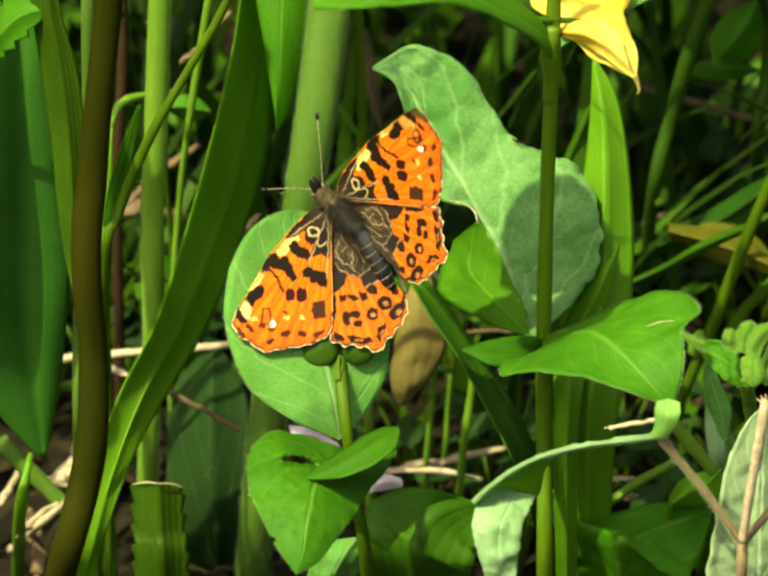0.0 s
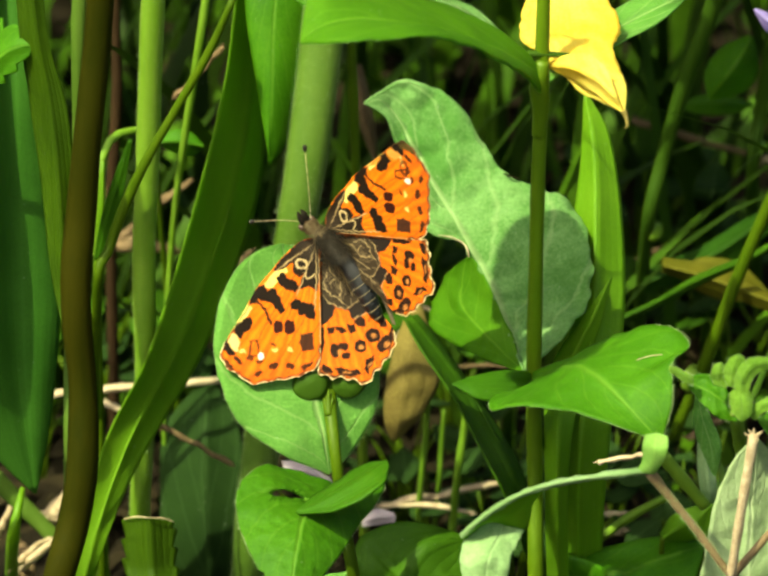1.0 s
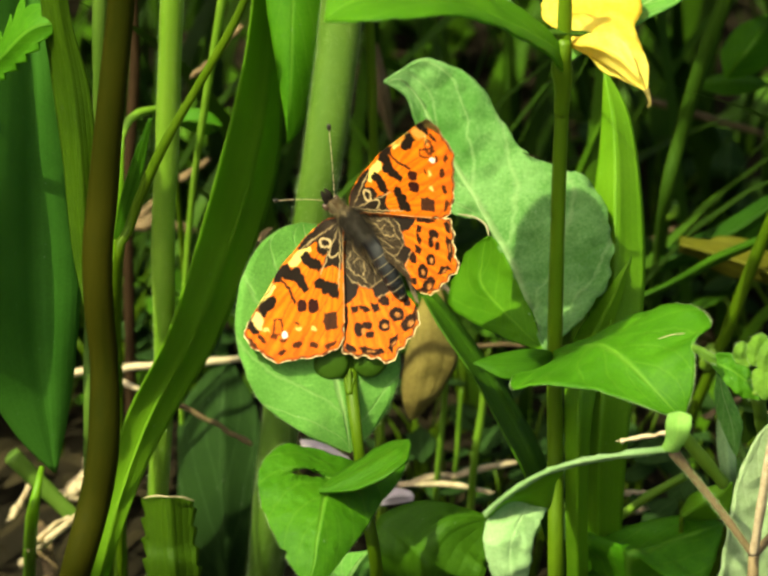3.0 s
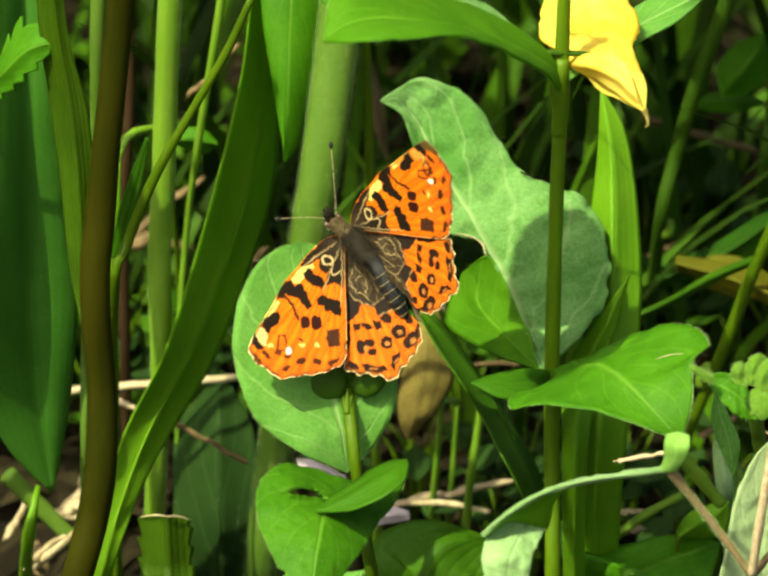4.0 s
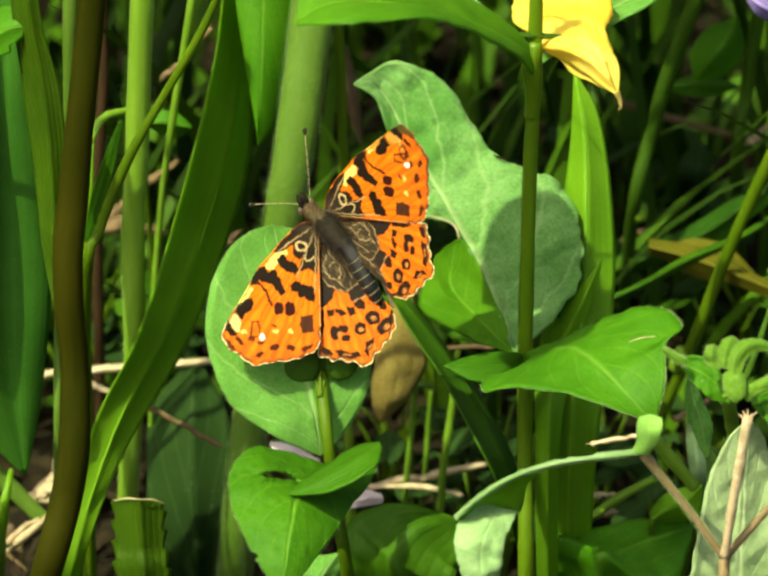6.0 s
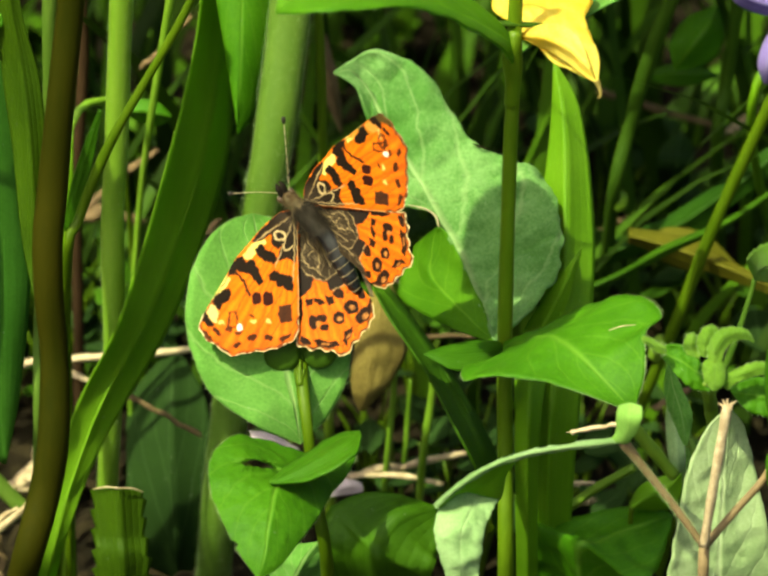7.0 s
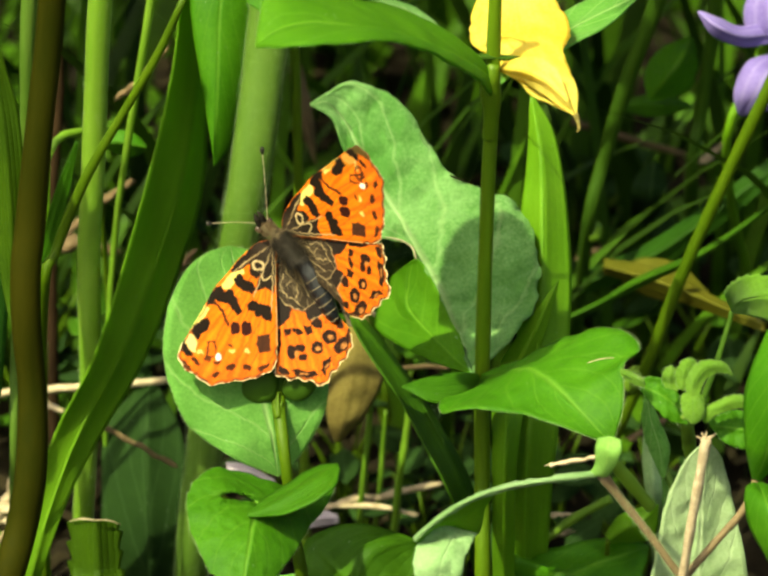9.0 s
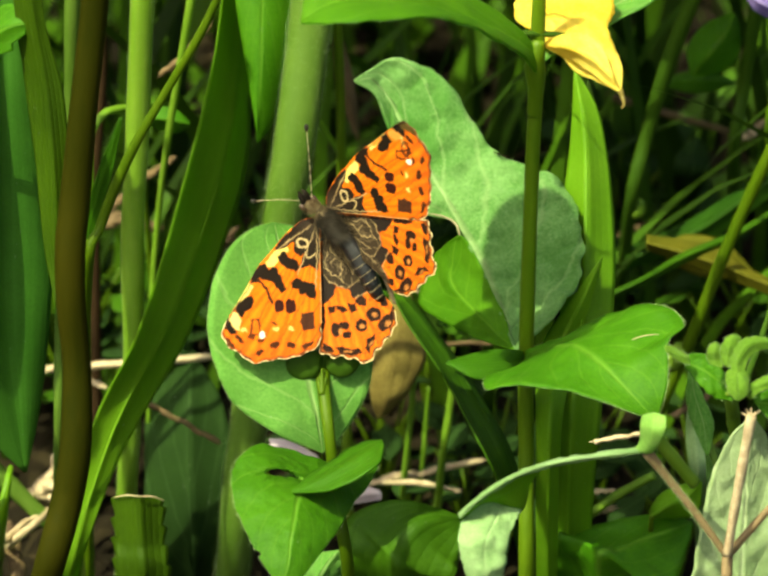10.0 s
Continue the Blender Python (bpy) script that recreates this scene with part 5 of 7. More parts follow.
blade("round_leaf", [(-0.0273, 0.0520, 0.0636), (-0.0252, 0.0520, 0.0652), (-0.0231, 0.0520, 0.0647), (-0.0216, 0.0520, 0.0630)], [(-0.0272, 0.0510, 0.0639), (-0.0252, 0.0510, 0.0641), (-0.0231, 0.0510, 0.0638), (-0.0216, 0.0510, 0.0634)], [(-0.0273, 0.0520, 0.0633), (-0.0253, 0.0520, 0.0620), (-0.0232, 0.0520, 0.0616), (-0.0216, 0.0520, 0.0627)],
      M_LEAF, "rounded green leaf in half shade", "low leaves", "leaf", stalk=([(-0.0255, 0.0640, 0.0000), (-0.0272, 0.0580, 0.0400), (-0.0276, 0.0525, 0.0600), (-0.0272, 0.0510, 0.0638)], [0.0004, 0.0004, 0.0003, 0.0002], M_DIMSTEM), seed=77)

# dry leaves, fallen petals
blade("dry_leaf", [(0.0045, 0.0448, 0.0451), (0.0021, 0.0383, 0.0418), (0.0011, 0.0350, 0.0380), (0.0009, 0.0340, 0.0344), (0.0018, 0.0343, 0.0309)], [(0.0048, 0.0448, 0.0451), (0.0040, 0.0374, 0.0423), (0.0035, 0.0341, 0.0386), (0.0029, 0.0330, 0.0346), (0.0021, 0.0342, 0.0308)],
      [(0.0052, 0.0448, 0.0451), (0.0074, 0.0400, 0.0407), (0.0076, 0.0368, 0.0373), (0.0052, 0.0348, 0.0339), (0.0023, 0.0342, 0.0308)], M_DRY, "curled tan dead leaf", "dead leaves", "dead leaf", cup=0.05, crumple=0.0003, ripple=0.05, seed=51)
blade("dry_leaf", [(-0.0036, 0.0864, 0.0571), (-0.0032, 0.0835, 0.0521), (-0.0016, 0.0830, 0.0472), (-0.0004, 0.0834, 0.0439)], [(-0.0030, 0.0855, 0.0575), (-0.0022, 0.0817, 0.0530), (-0.0010, 0.0821, 0.0477), (-0.0003, 0.0834, 0.0439)], [(-0.0023, 0.0864, 0.0571), (-0.0009, 0.0835, 0.0521), (-0.0004, 0.0831, 0.0475), (-0.0003, 0.0834, 0.0439)],
      M_TWIG, "narrow brown withered leaf", "dead leaves", "dead leaf", seed=52)
blade("fallen_petal", [(-0.0117, 0.0261, 0.0328), (-0.0093, 0.0260, 0.0325), (-0.0057, 0.0251, 0.0310)], [(-0.0114, 0.0248, 0.0325), (-0.0087, 0.0247, 0.0323), (-0.0054, 0.0248, 0.0304)], [(-0.0111, 0.0252, 0.0312), (-0.0087, 0.0250, 0.0308), (-0.0055, 0.0246, 0.0302)], M_MAUVE, "faded mauve petal caught between leaves", "fallen petals", "petal", seed=53)
blade("fallen_petal", [(-0.0018, 0.0267, 0.0238), (-0.0002, 0.0274, 0.0249), (0.0021, 0.0272, 0.0246)], [(-0.0018, 0.0266, 0.0236), (0.0001, 0.0261, 0.0246), (0.0023, 0.0269, 0.0241)], [(-0.0018, 0.0263, 0.0230), (0.0001, 0.0264, 0.0233), (0.0023, 0.0266, 0.0236)], M_MAUVE, "faded mauve petal caught between leaves", "fallen petals", "petal", seed=54)
blade("yellowing_leaf", [(0.0364, 0.0579, 0.0437), (0.0419, 0.0556, 0.0439), (0.0480, 0.0525, 0.0424), (0.0564, 0.0477, 0.0402)], [(0.0363, 0.0556, 0.0439), (0.0418, 0.0531, 0.0435), (0.0485, 0.0501, 0.0423), (0.0564, 0.0475, 0.0397)], [(0.0364, 0.0569, 0.0421), (0.0419, 0.0542, 0.0415), (0.0480, 0.0513, 0.0403), (0.0564, 0.0471, 0.0391)], M_YELLOWING, "yellowing grass leaf with brown blotches", "dead leaves", "dead leaf", seed=55)
blade("yellowing_leaf", [(0.0395, 0.0639, 0.0382), (0.0420, 0.0649, 0.0398), (0.0471, 0.0644, 0.0390), (0.0513, 0.0623, 0.0354)], [(0.0394, 0.0618, 0.0386), (0.0432, 0.0618, 0.0386), (0.0470, 0.0615, 0.0381), (0.0513, 0.0621, 0.0351)], [(0.0395, 0.0633, 0.0371), (0.0433, 0.0623, 0.0354), (0.0471, 0.0620, 0.0349), (0.0513, 0.0620, 0.0349)], M_YELLOWING, "yellowing blotched leaf lying flat", "dead leaves", "dead leaf", seed=56)

# lower leaves in shade
serrated = blade("serrated_leaf", [(-0.0304, 0.0070, 0.0000), (-0.0298, 0.0036, 0.0257), (-0.0299, 0.0047, 0.0317), (-0.0299, 0.0057, 0.0374)], [(-0.0273, 0.0070, 0.0000), (-0.0264, 0.0019, 0.0268), (-0.0266, 0.0030, 0.0328), (-0.0268, 0.0041, 0.0386)], [(-0.0237, 0.0070, 0.0000), (-0.0232, 0.0036, 0.0257), (-0.0237, 0.0047, 0.0317), (-0.0238, 0.0055, 0.0370)],
      M_OLIVE, "toothed green leaf with a cut-off brown tip", "low leaves", "leaf", teeth=(15, 0.2), nu=150, seed=61)
tube("dry_tip", [(-0.0298, 0.0054, 0.0375), (-0.0281, 0.0045, 0.0384), (-0.0268, 0.0038, 0.0387), (-0.0252, 0.0045, 0.0382), (-0.0238, 0.0052, 0.0372)], [0.00004, 0.00010, 0.00005, 0.00010, 0.00004], M_STRAW, serrated, "dried brown cut edge", seg=6, steps=20, rough=0.3)
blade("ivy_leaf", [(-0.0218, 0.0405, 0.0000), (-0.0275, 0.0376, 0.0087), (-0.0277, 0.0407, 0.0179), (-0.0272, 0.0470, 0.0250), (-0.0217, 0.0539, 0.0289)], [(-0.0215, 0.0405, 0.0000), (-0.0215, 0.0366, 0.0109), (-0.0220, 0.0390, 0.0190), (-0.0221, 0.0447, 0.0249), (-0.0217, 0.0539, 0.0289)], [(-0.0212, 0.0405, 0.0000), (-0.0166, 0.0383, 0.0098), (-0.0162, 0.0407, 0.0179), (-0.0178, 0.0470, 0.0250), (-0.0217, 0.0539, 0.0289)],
      M_SHADELEAF, "ivy leaf with pale veins, deep shade in its colour", "low leaves", "leaf", rib=0.0002, seed=62)
# rounded leaf darkened by its material, since sun would reach it
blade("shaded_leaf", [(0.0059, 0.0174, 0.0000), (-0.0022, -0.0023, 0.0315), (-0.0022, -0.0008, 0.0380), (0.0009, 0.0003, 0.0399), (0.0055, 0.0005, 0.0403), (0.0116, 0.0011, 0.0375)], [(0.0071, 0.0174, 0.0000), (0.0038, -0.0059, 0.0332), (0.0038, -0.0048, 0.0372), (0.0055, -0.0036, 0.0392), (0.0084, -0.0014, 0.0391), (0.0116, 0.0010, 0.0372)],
      [(0.0083, 0.0174, 0.0000), (0.0101, -0.0047, 0.0313), (0.0110, -0.0031, 0.0341), (0.0115, -0.0020, 0.0361), (0.0116, -0.0006, 0.0365), (0.0116, 0.0008, 0.0370)], M_SHADEBLADE, "green rounded leaf, shade put into its colour", "low leaves", "leaf", rib=0.0002, seed=63)
blade("shaded_leaf", [(0.0315, 0.0153, 0.0000), (0.0213, 0.0041, 0.0307), (0.0242, 0.0053, 0.0327), (0.0301, 0.0060, 0.0340), (0.0360, 0.0082, 0.0336), (0.0391, 0.0093, 0.0315)], [(0.0321, 0.0153, 0.0000), (0.0275, -0.0001, 0.0314), (0.0298, 0.0008, 0.0329), (0.0323, 0.0030, 0.0328), (0.0359, 0.0053, 0.0327), (0.0392, 0.0092, 0.0314)],
      [(0.0327, 0.0153, 0.0000), (0.0357, -0.0004, 0.0267), (0.0369, 0.0010, 0.0293), (0.0379, 0.0036, 0.0297), (0.0388, 0.0064, 0.0306), (0.0393, 0.0091, 0.0313)], M_LEAF, "dark green crinkled leaf in shade", "low leaves", "leaf", crumple=0.0004, jag=0.05, nu=80, rib=0.0001, seed=64)
blade("toothed_leaf", [(-0.0458, 0.0011, 0.0974), (-0.0432, -0.0009, 0.1020), (-0.0409, -0.0010, 0.1057), (-0.0381, -0.0032, 0.1059), (-0.0367, -0.0039, 0.1047)], [(-0.0458, 0.0003, 0.0960), (-0.0427, -0.0019, 0.1002), (-0.0403, -0.0035, 0.1034), (-0.0384, -0.0040, 0.1046), (-0.0367, -0.0040, 0.1046)], [(-0.0458, -0.0005, 0.0946), (-0.0423, -0.0021, 0.0978), (-0.0410, -0.0034, 0.0997), (-0.0390, -0.0043, 0.1020), (-0.0367, -0.0041, 0.1044)],
      M_LEAF, "light green toothed leaf", "low leaves", "leaf", stalk=([(-0.0517, 0.0174, 0.0000), (-0.0482, 0.0020, 0.0590), (-0.0468, 0.0027, 0.0842), (-0.0458, 0.0003, 0.0960)], [0.0006, 0.0006, 0.0005, 0.0004], M_STEM), teeth=(6, 0.4), nu=100, seed=65)

# thin stalks and small leaves between the larger ones
stalk_thing("thin_stalk", [(0.0044, 0.0460, 0.0000), (0.0054, 0.0400, 0.0194), (0.0061, 0.0400, 0.0281), (0.0064, 0.0400, 0.0339)], [0.00040, 0.00040, 0.00040, 0.00032], M_PALESTEM, "thin light green grass stalk")
stalk_thing("thin_stalk", [(0.0089, 0.0420, 0.0000), (0.0099, 0.0360, 0.0226), (0.0108, 0.0360, 0.0306), (0.0115, 0.0360, 0.0384)], [0.00050, 0.00050, 0.00050, 0.00040], M_PALESTEM, "thin light green grass stalk")
stalk_thing("thin_stalk", [(0.0068, 0.0520, 0.0000), (0.0078, 0.0460, 0.0163), (0.0081, 0.0460, 0.0223), (0.0085, 0.0460, 0.0281)], [0.00030, 0.00030, 0.00030, 0.00024], M_PALESTEM, "thin light green grass stalk")
blade("low_leaf", [(-0.0092, -0.0020, 0.0286), (-0.0083, -0.0020, 0.0321), (-0.0060, -0.0020, 0.0343), (-0.0030, -0.0020, 0.0350)], [(-0.0065, -0.0040, 0.0293), (-0.0055, -0.0040, 0.0324), (-0.0042, -0.0030, 0.0341), (-0.0030, -0.0020, 0.0350)], [(-0.0037, -0.0020, 0.0286), (-0.0024, -0.0020, 0.0311), (-0.0023, -0.0020, 0.0335), (-0.0030, -0.0020, 0.0350)],
      M_PERCH, "light green crinkled low leaf", "low leaves", "leaf", stalk=([(-0.0045, 0.0040, 0.0000), (-0.0057, 0.0008, 0.0146), (-0.0065, -0.0040, 0.0293)], [0.0005, 0.0004, 0.0003], M_DIMSTEM), crumple=0.0004, jag=0.04, seed=78)
blade("low_leaf", [(0.0340, 0.0080, 0.0338), (0.0354, 0.0080, 0.0363), (0.0377, 0.0080, 0.0376), (0.0401, 0.0080, 0.0381)], [(0.0339, 0.0040, 0.0357), (0.0361, 0.0050, 0.0368), (0.0383, 0.0070, 0.0366), (0.0401, 0.0080, 0.0381)], [(0.0350, 0.0080, 0.0326), (0.0376, 0.0080, 0.0329), (0.0399, 0.0080, 0.0338), (0.0401, 0.0080, 0.0381)],
      M_BLADE, "bright yellow-green low leaf", "low leaves", "leaf", stalk=([(0.0349, 0.0140, 0.0000), (0.0343, 0.0100, 0.0179), (0.0339, 0.0040, 0.0357)], [0.0005, 0.0004, 0.0003], M_DIMSTEM), nu=40, jag=0.04, seed=79)
blade("narrow_blade", [(-0.0334, 0.0220, 0.0635), (-0.0326, 0.0220, 0.0682), (-0.0310, 0.0220, 0.0737), (-0.0288, 0.0220, 0.0794)], [(-0.0330, 0.0220, 0.0632), (-0.0319, 0.0220, 0.0678), (-0.0304, 0.0220, 0.0733), (-0.0286, 0.0220, 0.0795)], [(-0.0323, 0.0220, 0.0632), (-0.0311, 0.0220, 0.0675), (-0.0296, 0.0220, 0.0728), (-0.0284, 0.0220, 0.0794)],
      M_DARKBLADE, "narrow dark green leaf among the stalks", "broad blades", "leaf blade", stalk=([(-0.0350, 0.0280, 0.0000), (-0.0338, 0.0256, 0.0316), (-0.0330, 0.0220, 0.0632)], [0.0005, 0.0004, 0.0003], M_DIMSTEM), seed=80)

# stalks in the darker part, where dark greens carry the shade
jointed = stalk_thing("grass_stalk", [(0.0354, 0.0933, 0.0000), (0.0349, 0.0679, 0.0411), (0.0367, 0.0677, 0.0527), (0.0393, 0.0659, 0.0656), (0.0424, 0.0636, 0.0777), (0.0448, 0.0613, 0.0896)], [0.0007, 0.0009, 0.00095, 0.00105, 0.0011, 0.0011], M_DARKSTEM, "green grass stalk, darkened for shade")
tube("node", [(0.0359, 0.0677, 0.0411), (0.0358, 0.0677, 0.0421), (0.0360, 0.0677, 0.0433)], [0.0009, 0.0013, 0.0009], M_PALESTEM, jointed, "pale stalk joint", seg=10, steps=8)
jointed = stalk_thing("grass_stalk", [(0.0373, 0.0403, 0.0273), (0.0410, 0.0392, 0.0394), (0.0448, 0.0395, 0.0519), (0.0491, 0.0396, 0.0642), (0.0533, 0.0394, 0.0757), (0.0574, 0.0390, 0.0870)], [0.0007, 0.0008, 0.0008, 0.0008, 0.0008, 0.0008], M_DIMSTEM, "dull green grass stalk")
tube("node", [(0.0389, 0.0396, 0.0352), (0.0394, 0.0394, 0.0367), (0.0399, 0.0393, 0.0382)], [0.0009, 0.0013, 0.0009], M_PALESTEM, jointed, "pale stalk joint", seg=10, steps=8)
jointed = stalk_thing("grass_stalk", [(0.0543, 0.1082, 0.0000), (0.0493, 0.0784, 0.0434), (0.0500, 0.0780, 0.0545), (0.0509, 0.0762, 0.0675), (0.0513, 0.0764, 0.0799)], [0.0008, 0.0009, 0.0009, 0.0009, 0.0009], M_DARKSTEM, "green grass stalk, darkened for shade")
tube("node", [(0.0496, 0.0783, 0.0480), (0.0497, 0.0782, 0.0490), (0.0498, 0.0781, 0.0500)], [0.0009, 0.0013, 0.0009], M_PALESTEM, jointed, "pale stalk joint", seg=10, steps=8)
blade("arched_blade", [(0.0286, 0.0390, 0.0451), (0.0348, 0.0413, 0.0470), (0.0400, 0.0462, 0.0476), (0.0490, 0.0525, 0.0484), (0.0588, 0.0600, 0.0515)], [(0.0286, 0.0380, 0.0452), (0.0347, 0.0402, 0.0472), (0.0402, 0.0451, 0.0477), (0.0489, 0.0513, 0.0484), (0.0588, 0.0599, 0.0512)], [(0.0286, 0.0387, 0.0445), (0.0348, 0.0408, 0.0462), (0.0406, 0.0457, 0.0467), (0.0490, 0.0520, 0.0476), (0.0588, 0.0597, 0.0509)], M_SHADEBLADE, "arched light green grass blade", seed=71)
blade("arched_blade", [(0.0350, 0.0726, 0.0333), (0.0433, 0.0728, 0.0376), (0.0507, 0.0719, 0.0440), (0.0599, 0.0718, 0.0519)], [(0.0349, 0.0702, 0.0331), (0.0431, 0.0701, 0.0369), (0.0505, 0.0692, 0.0433), (0.0599, 0.0711, 0.0506)], [(0.0350, 0.0713, 0.0310), (0.0439, 0.0709, 0.0343), (0.0513, 0.0699, 0.0407), (0.0599, 0.0701, 0.0489)], M_IVY, "arched dark green grass blade", seed=72)
blade("round_leaf", [(0.0427, 0.0753, 0.0580), (0.0424, 0.0769, 0.0608), (0.0446, 0.0785, 0.0635), (0.0484, 0.0793, 0.0649)], [(0.0430, 0.0752, 0.0577), (0.0450, 0.0739, 0.0616), (0.0469, 0.0752, 0.0638), (0.0485, 0.0792, 0.0647)], [(0.0433, 0.0750, 0.0575), (0.0478, 0.0757, 0.0586), (0.0494, 0.0773, 0.0613), (0.0487, 0.0792, 0.0646)], M_LEAF, "rounded green leaf in half shade", "low leaves", "leaf", seed=73)
blade("round_leaf", [(0.0395, 0.0838, 0.0526), (0.0434, 0.0844, 0.0537), (0.0467, 0.0843, 0.0535), (0.0493, 0.0838, 0.0526)], [(0.0395, 0.0836, 0.0523), (0.0434, 0.0829, 0.0531), (0.0466, 0.0828, 0.0529), (0.0494, 0.0837, 0.0525)], [(0.0395, 0.0835, 0.0521), (0.0434, 0.0830, 0.0512), (0.0467, 0.0831, 0.0515), (0.0495, 0.0836, 0.0523)], M_DARKBLADE, "rounded green leaf in half shade", "low leaves", "leaf", seed=74)
blade("round_leaf", [(0.0480, 0.1415, 0.0000), (0.0429, 0.0947, 0.0316), (0.0434, 0.0950, 0.0360), (0.0458, 0.0958, 0.0375)], [(0.0482, 0.1415, 0.0000), (0.0451, 0.0930, 0.0325), (0.0456, 0.0929, 0.0364), (0.0461, 0.0958, 0.0375)], [(0.0483, 0.1415, 0.0000), (0.0476, 0.0947, 0.0316), (0.0476, 0.0948, 0.0357), (0.0464, 0.0958, 0.0375)], M_SHADELEAF, "dull leaf, darkened in colour for shade", "low leaves", "leaf", seed=75)

# violet flower
def build_violet():
    t = thing("violet_flower", (0.0643, 0.1096, 0.0000), "small violet flower on a green stalk", "flower")
    tube("stem", [(0.0643, 0.1096, 0.0000), (0.0512, 0.0553, 0.0593), (0.0543, 0.0558, 0.0721), (0.0557, 0.0549, 0.0786)], [0.0006, 0.0006, 0.0006, 0.0006], M_STEM, t)
    leaf("petal", [(0.0555, 0.0519, 0.0774), (0.0517, 0.0500, 0.0780), (0.0479, 0.0489, 0.0802), (0.0462, 0.0503, 0.0825)], [(0.0555, 0.0525, 0.0784), (0.0515, 0.0488, 0.0800), (0.0483, 0.0476, 0.0820), (0.0462, 0.0503, 0.0826)], [(0.0555, 0.0534, 0.0800), (0.0517, 0.0512, 0.0801), (0.0488, 0.0499, 0.0819), (0.0464, 0.0503, 0.0827)], M_PURPLE, t, nu=24, seed=81)
    leaf("petal", [(0.0549, 0.0519, 0.0774), (0.0525, 0.0528, 0.0790), (0.0525, 0.0546, 0.0821), (0.0551, 0.0576, 0.0833)], [(0.0561, 0.0519, 0.0774), (0.0553, 0.0513, 0.0804), (0.0553, 0.0528, 0.0830), (0.0563, 0.0576, 0.0833)], [(0.0573, 0.0519, 0.0774), (0.0585, 0.0531, 0.0795), (0.0585, 0.0546, 0.0821), (0.0575, 0.0576, 0.0833)], M_PURPLE, t, nu=24, seed=82)
    leaf("petal", [(0.0561, 0.0513, 0.0764), (0.0523, 0.0489, 0.0762), (0.0508, 0.0471, 0.0731), (0.0516, 0.0475, 0.0698)], [(0.0567, 0.0510, 0.0758), (0.0545, 0.0465, 0.0761), (0.0533, 0.0453, 0.0740), (0.0519, 0.0475, 0.0698)], [(0.0579, 0.0507, 0.0753), (0.0577, 0.0474, 0.0736), (0.0553, 0.0462, 0.0715), (0.0522, 0.0475, 0.0698)], M_PURPLE, t, nu=24, seed=83)
    return t


build_violet()


# ---- undergrowth that nobody could count ----
def undergrowth(name, count, xr, yr, height, width, seed, mat, label, lean=0.5):
    rng = random.Random(seed)
    verts, faces = [], []
    for _ in range(count):
        x, y = rng.uniform(*xr), rng.uniform(*yr)
        if name == "meadow":
            # thins out unevenly with distance, and leaves the clearing before the plants open
            far, turn = 2.6 * rng.random() ** 0.9, rng.uniform(0, 6.283)
            x, y = far * math.cos(turn), 0.2 + far * math.sin(turn)
            if -0.2 < x < 0.17 and -0.8 < y < 0.23 or noise.noise(Vector((x * 1.6, y * 1.6, 5))) < -0.35:
                continue
        h, w = rng.uniform(*height), rng.uniform(*width)
        a = rng.uniform(0, 6.283)
        d = Vector((math.cos(a), math.sin(a), 0)) * h * rng.uniform(0.1, lean)
        s = Vector((-math.sin(a + 0.6), math.cos(a + 0.6), 0)) * w
        k = len(verts)
        for i in range(7):
            u = i / 6
            c = Vector((x, y, -0.002)) + d * u ** 1.8 + Vector((0, 0, h * (u - 0.25 * u * u * lean)))
            g = s * (1 - u ** 2.2) * 0.5
            fold = Vector((0, -w * 0.15, 0))
            verts += [c - g, c + fold * (1 - u), c + g]
        for i in range(6):
            b = k + i * 3
            faces += [(b, b + 1, b + 4, b + 3), (b + 1, b + 2, b + 5, b + 4)]
    ob = link_mesh(name, verts, faces, mat)
    return tagged(ob, label, "grass", kind="stuff")


def litter(count, xr, yr, seed):
    rng = random.Random(seed)
    verts, faces = [], []
    for _ in range(count):
        x, y = rng.uniform(*xr), rng.uniform(*yr)
        a, l, w = rng.uniform(0, 6.283), rng.uniform(0.005, 0.014), rng.uniform(0.0006, 0.003)
        d, s = Vector((math.cos(a), math.sin(a), rng.uniform(-0.1, 0.35))) * l, Vector((-math.sin(a), math.cos(a), rng.uniform(-0.4, 0.4))) * w
        k = len(verts)
        for i in range(5):
            u = i / 4
            c = Vector((x, y, rng.uniform(0.001, 0.003))) + d * (u - 0.5) + Vector((0, 0, 0.002 * math.sin(u * 3)))
            g = s * math.sin(0.25 + 2.6 * u) * 0.5
            verts += [c - g, c + Vector((0, 0, 0.15 * w)), c + g]
        for i in range(4):
            b = k + i * 3
            faces += [(b, b + 1, b + 4, b + 3), (b + 1, b + 2, b + 5, b + 4)]
    return tagged(link_mesh("leaf_litter", verts, faces, M_LITTER), "brown dead leaf scraps, darkened for shade", "leaf litter", kind="stuff")


undergrowth("grass", 480, (-0.11, 0.14), (0.07, 0.25), (0.03, 0.12), (0.0015, 0.005), 7, M_GRASS, "dark green grass blades behind the plants", 0.7)
undergrowth("low_herbs", 420, (-0.11, 0.14), (0.10, 0.25), (0.008, 0.03), (0.004, 0.010), 12, M_GRASS, "low dark green herb leaves over the soil", 1.4)
undergrowth("meadow", 20000, (-2, 2), (-2, 2), (0.05, 0.16), (0.002, 0.006), 8, M_GRASS, "dense meadow grass around the plants")
litter(1600, (-0.12, 0.15), (-0.02, 0.26), 11)


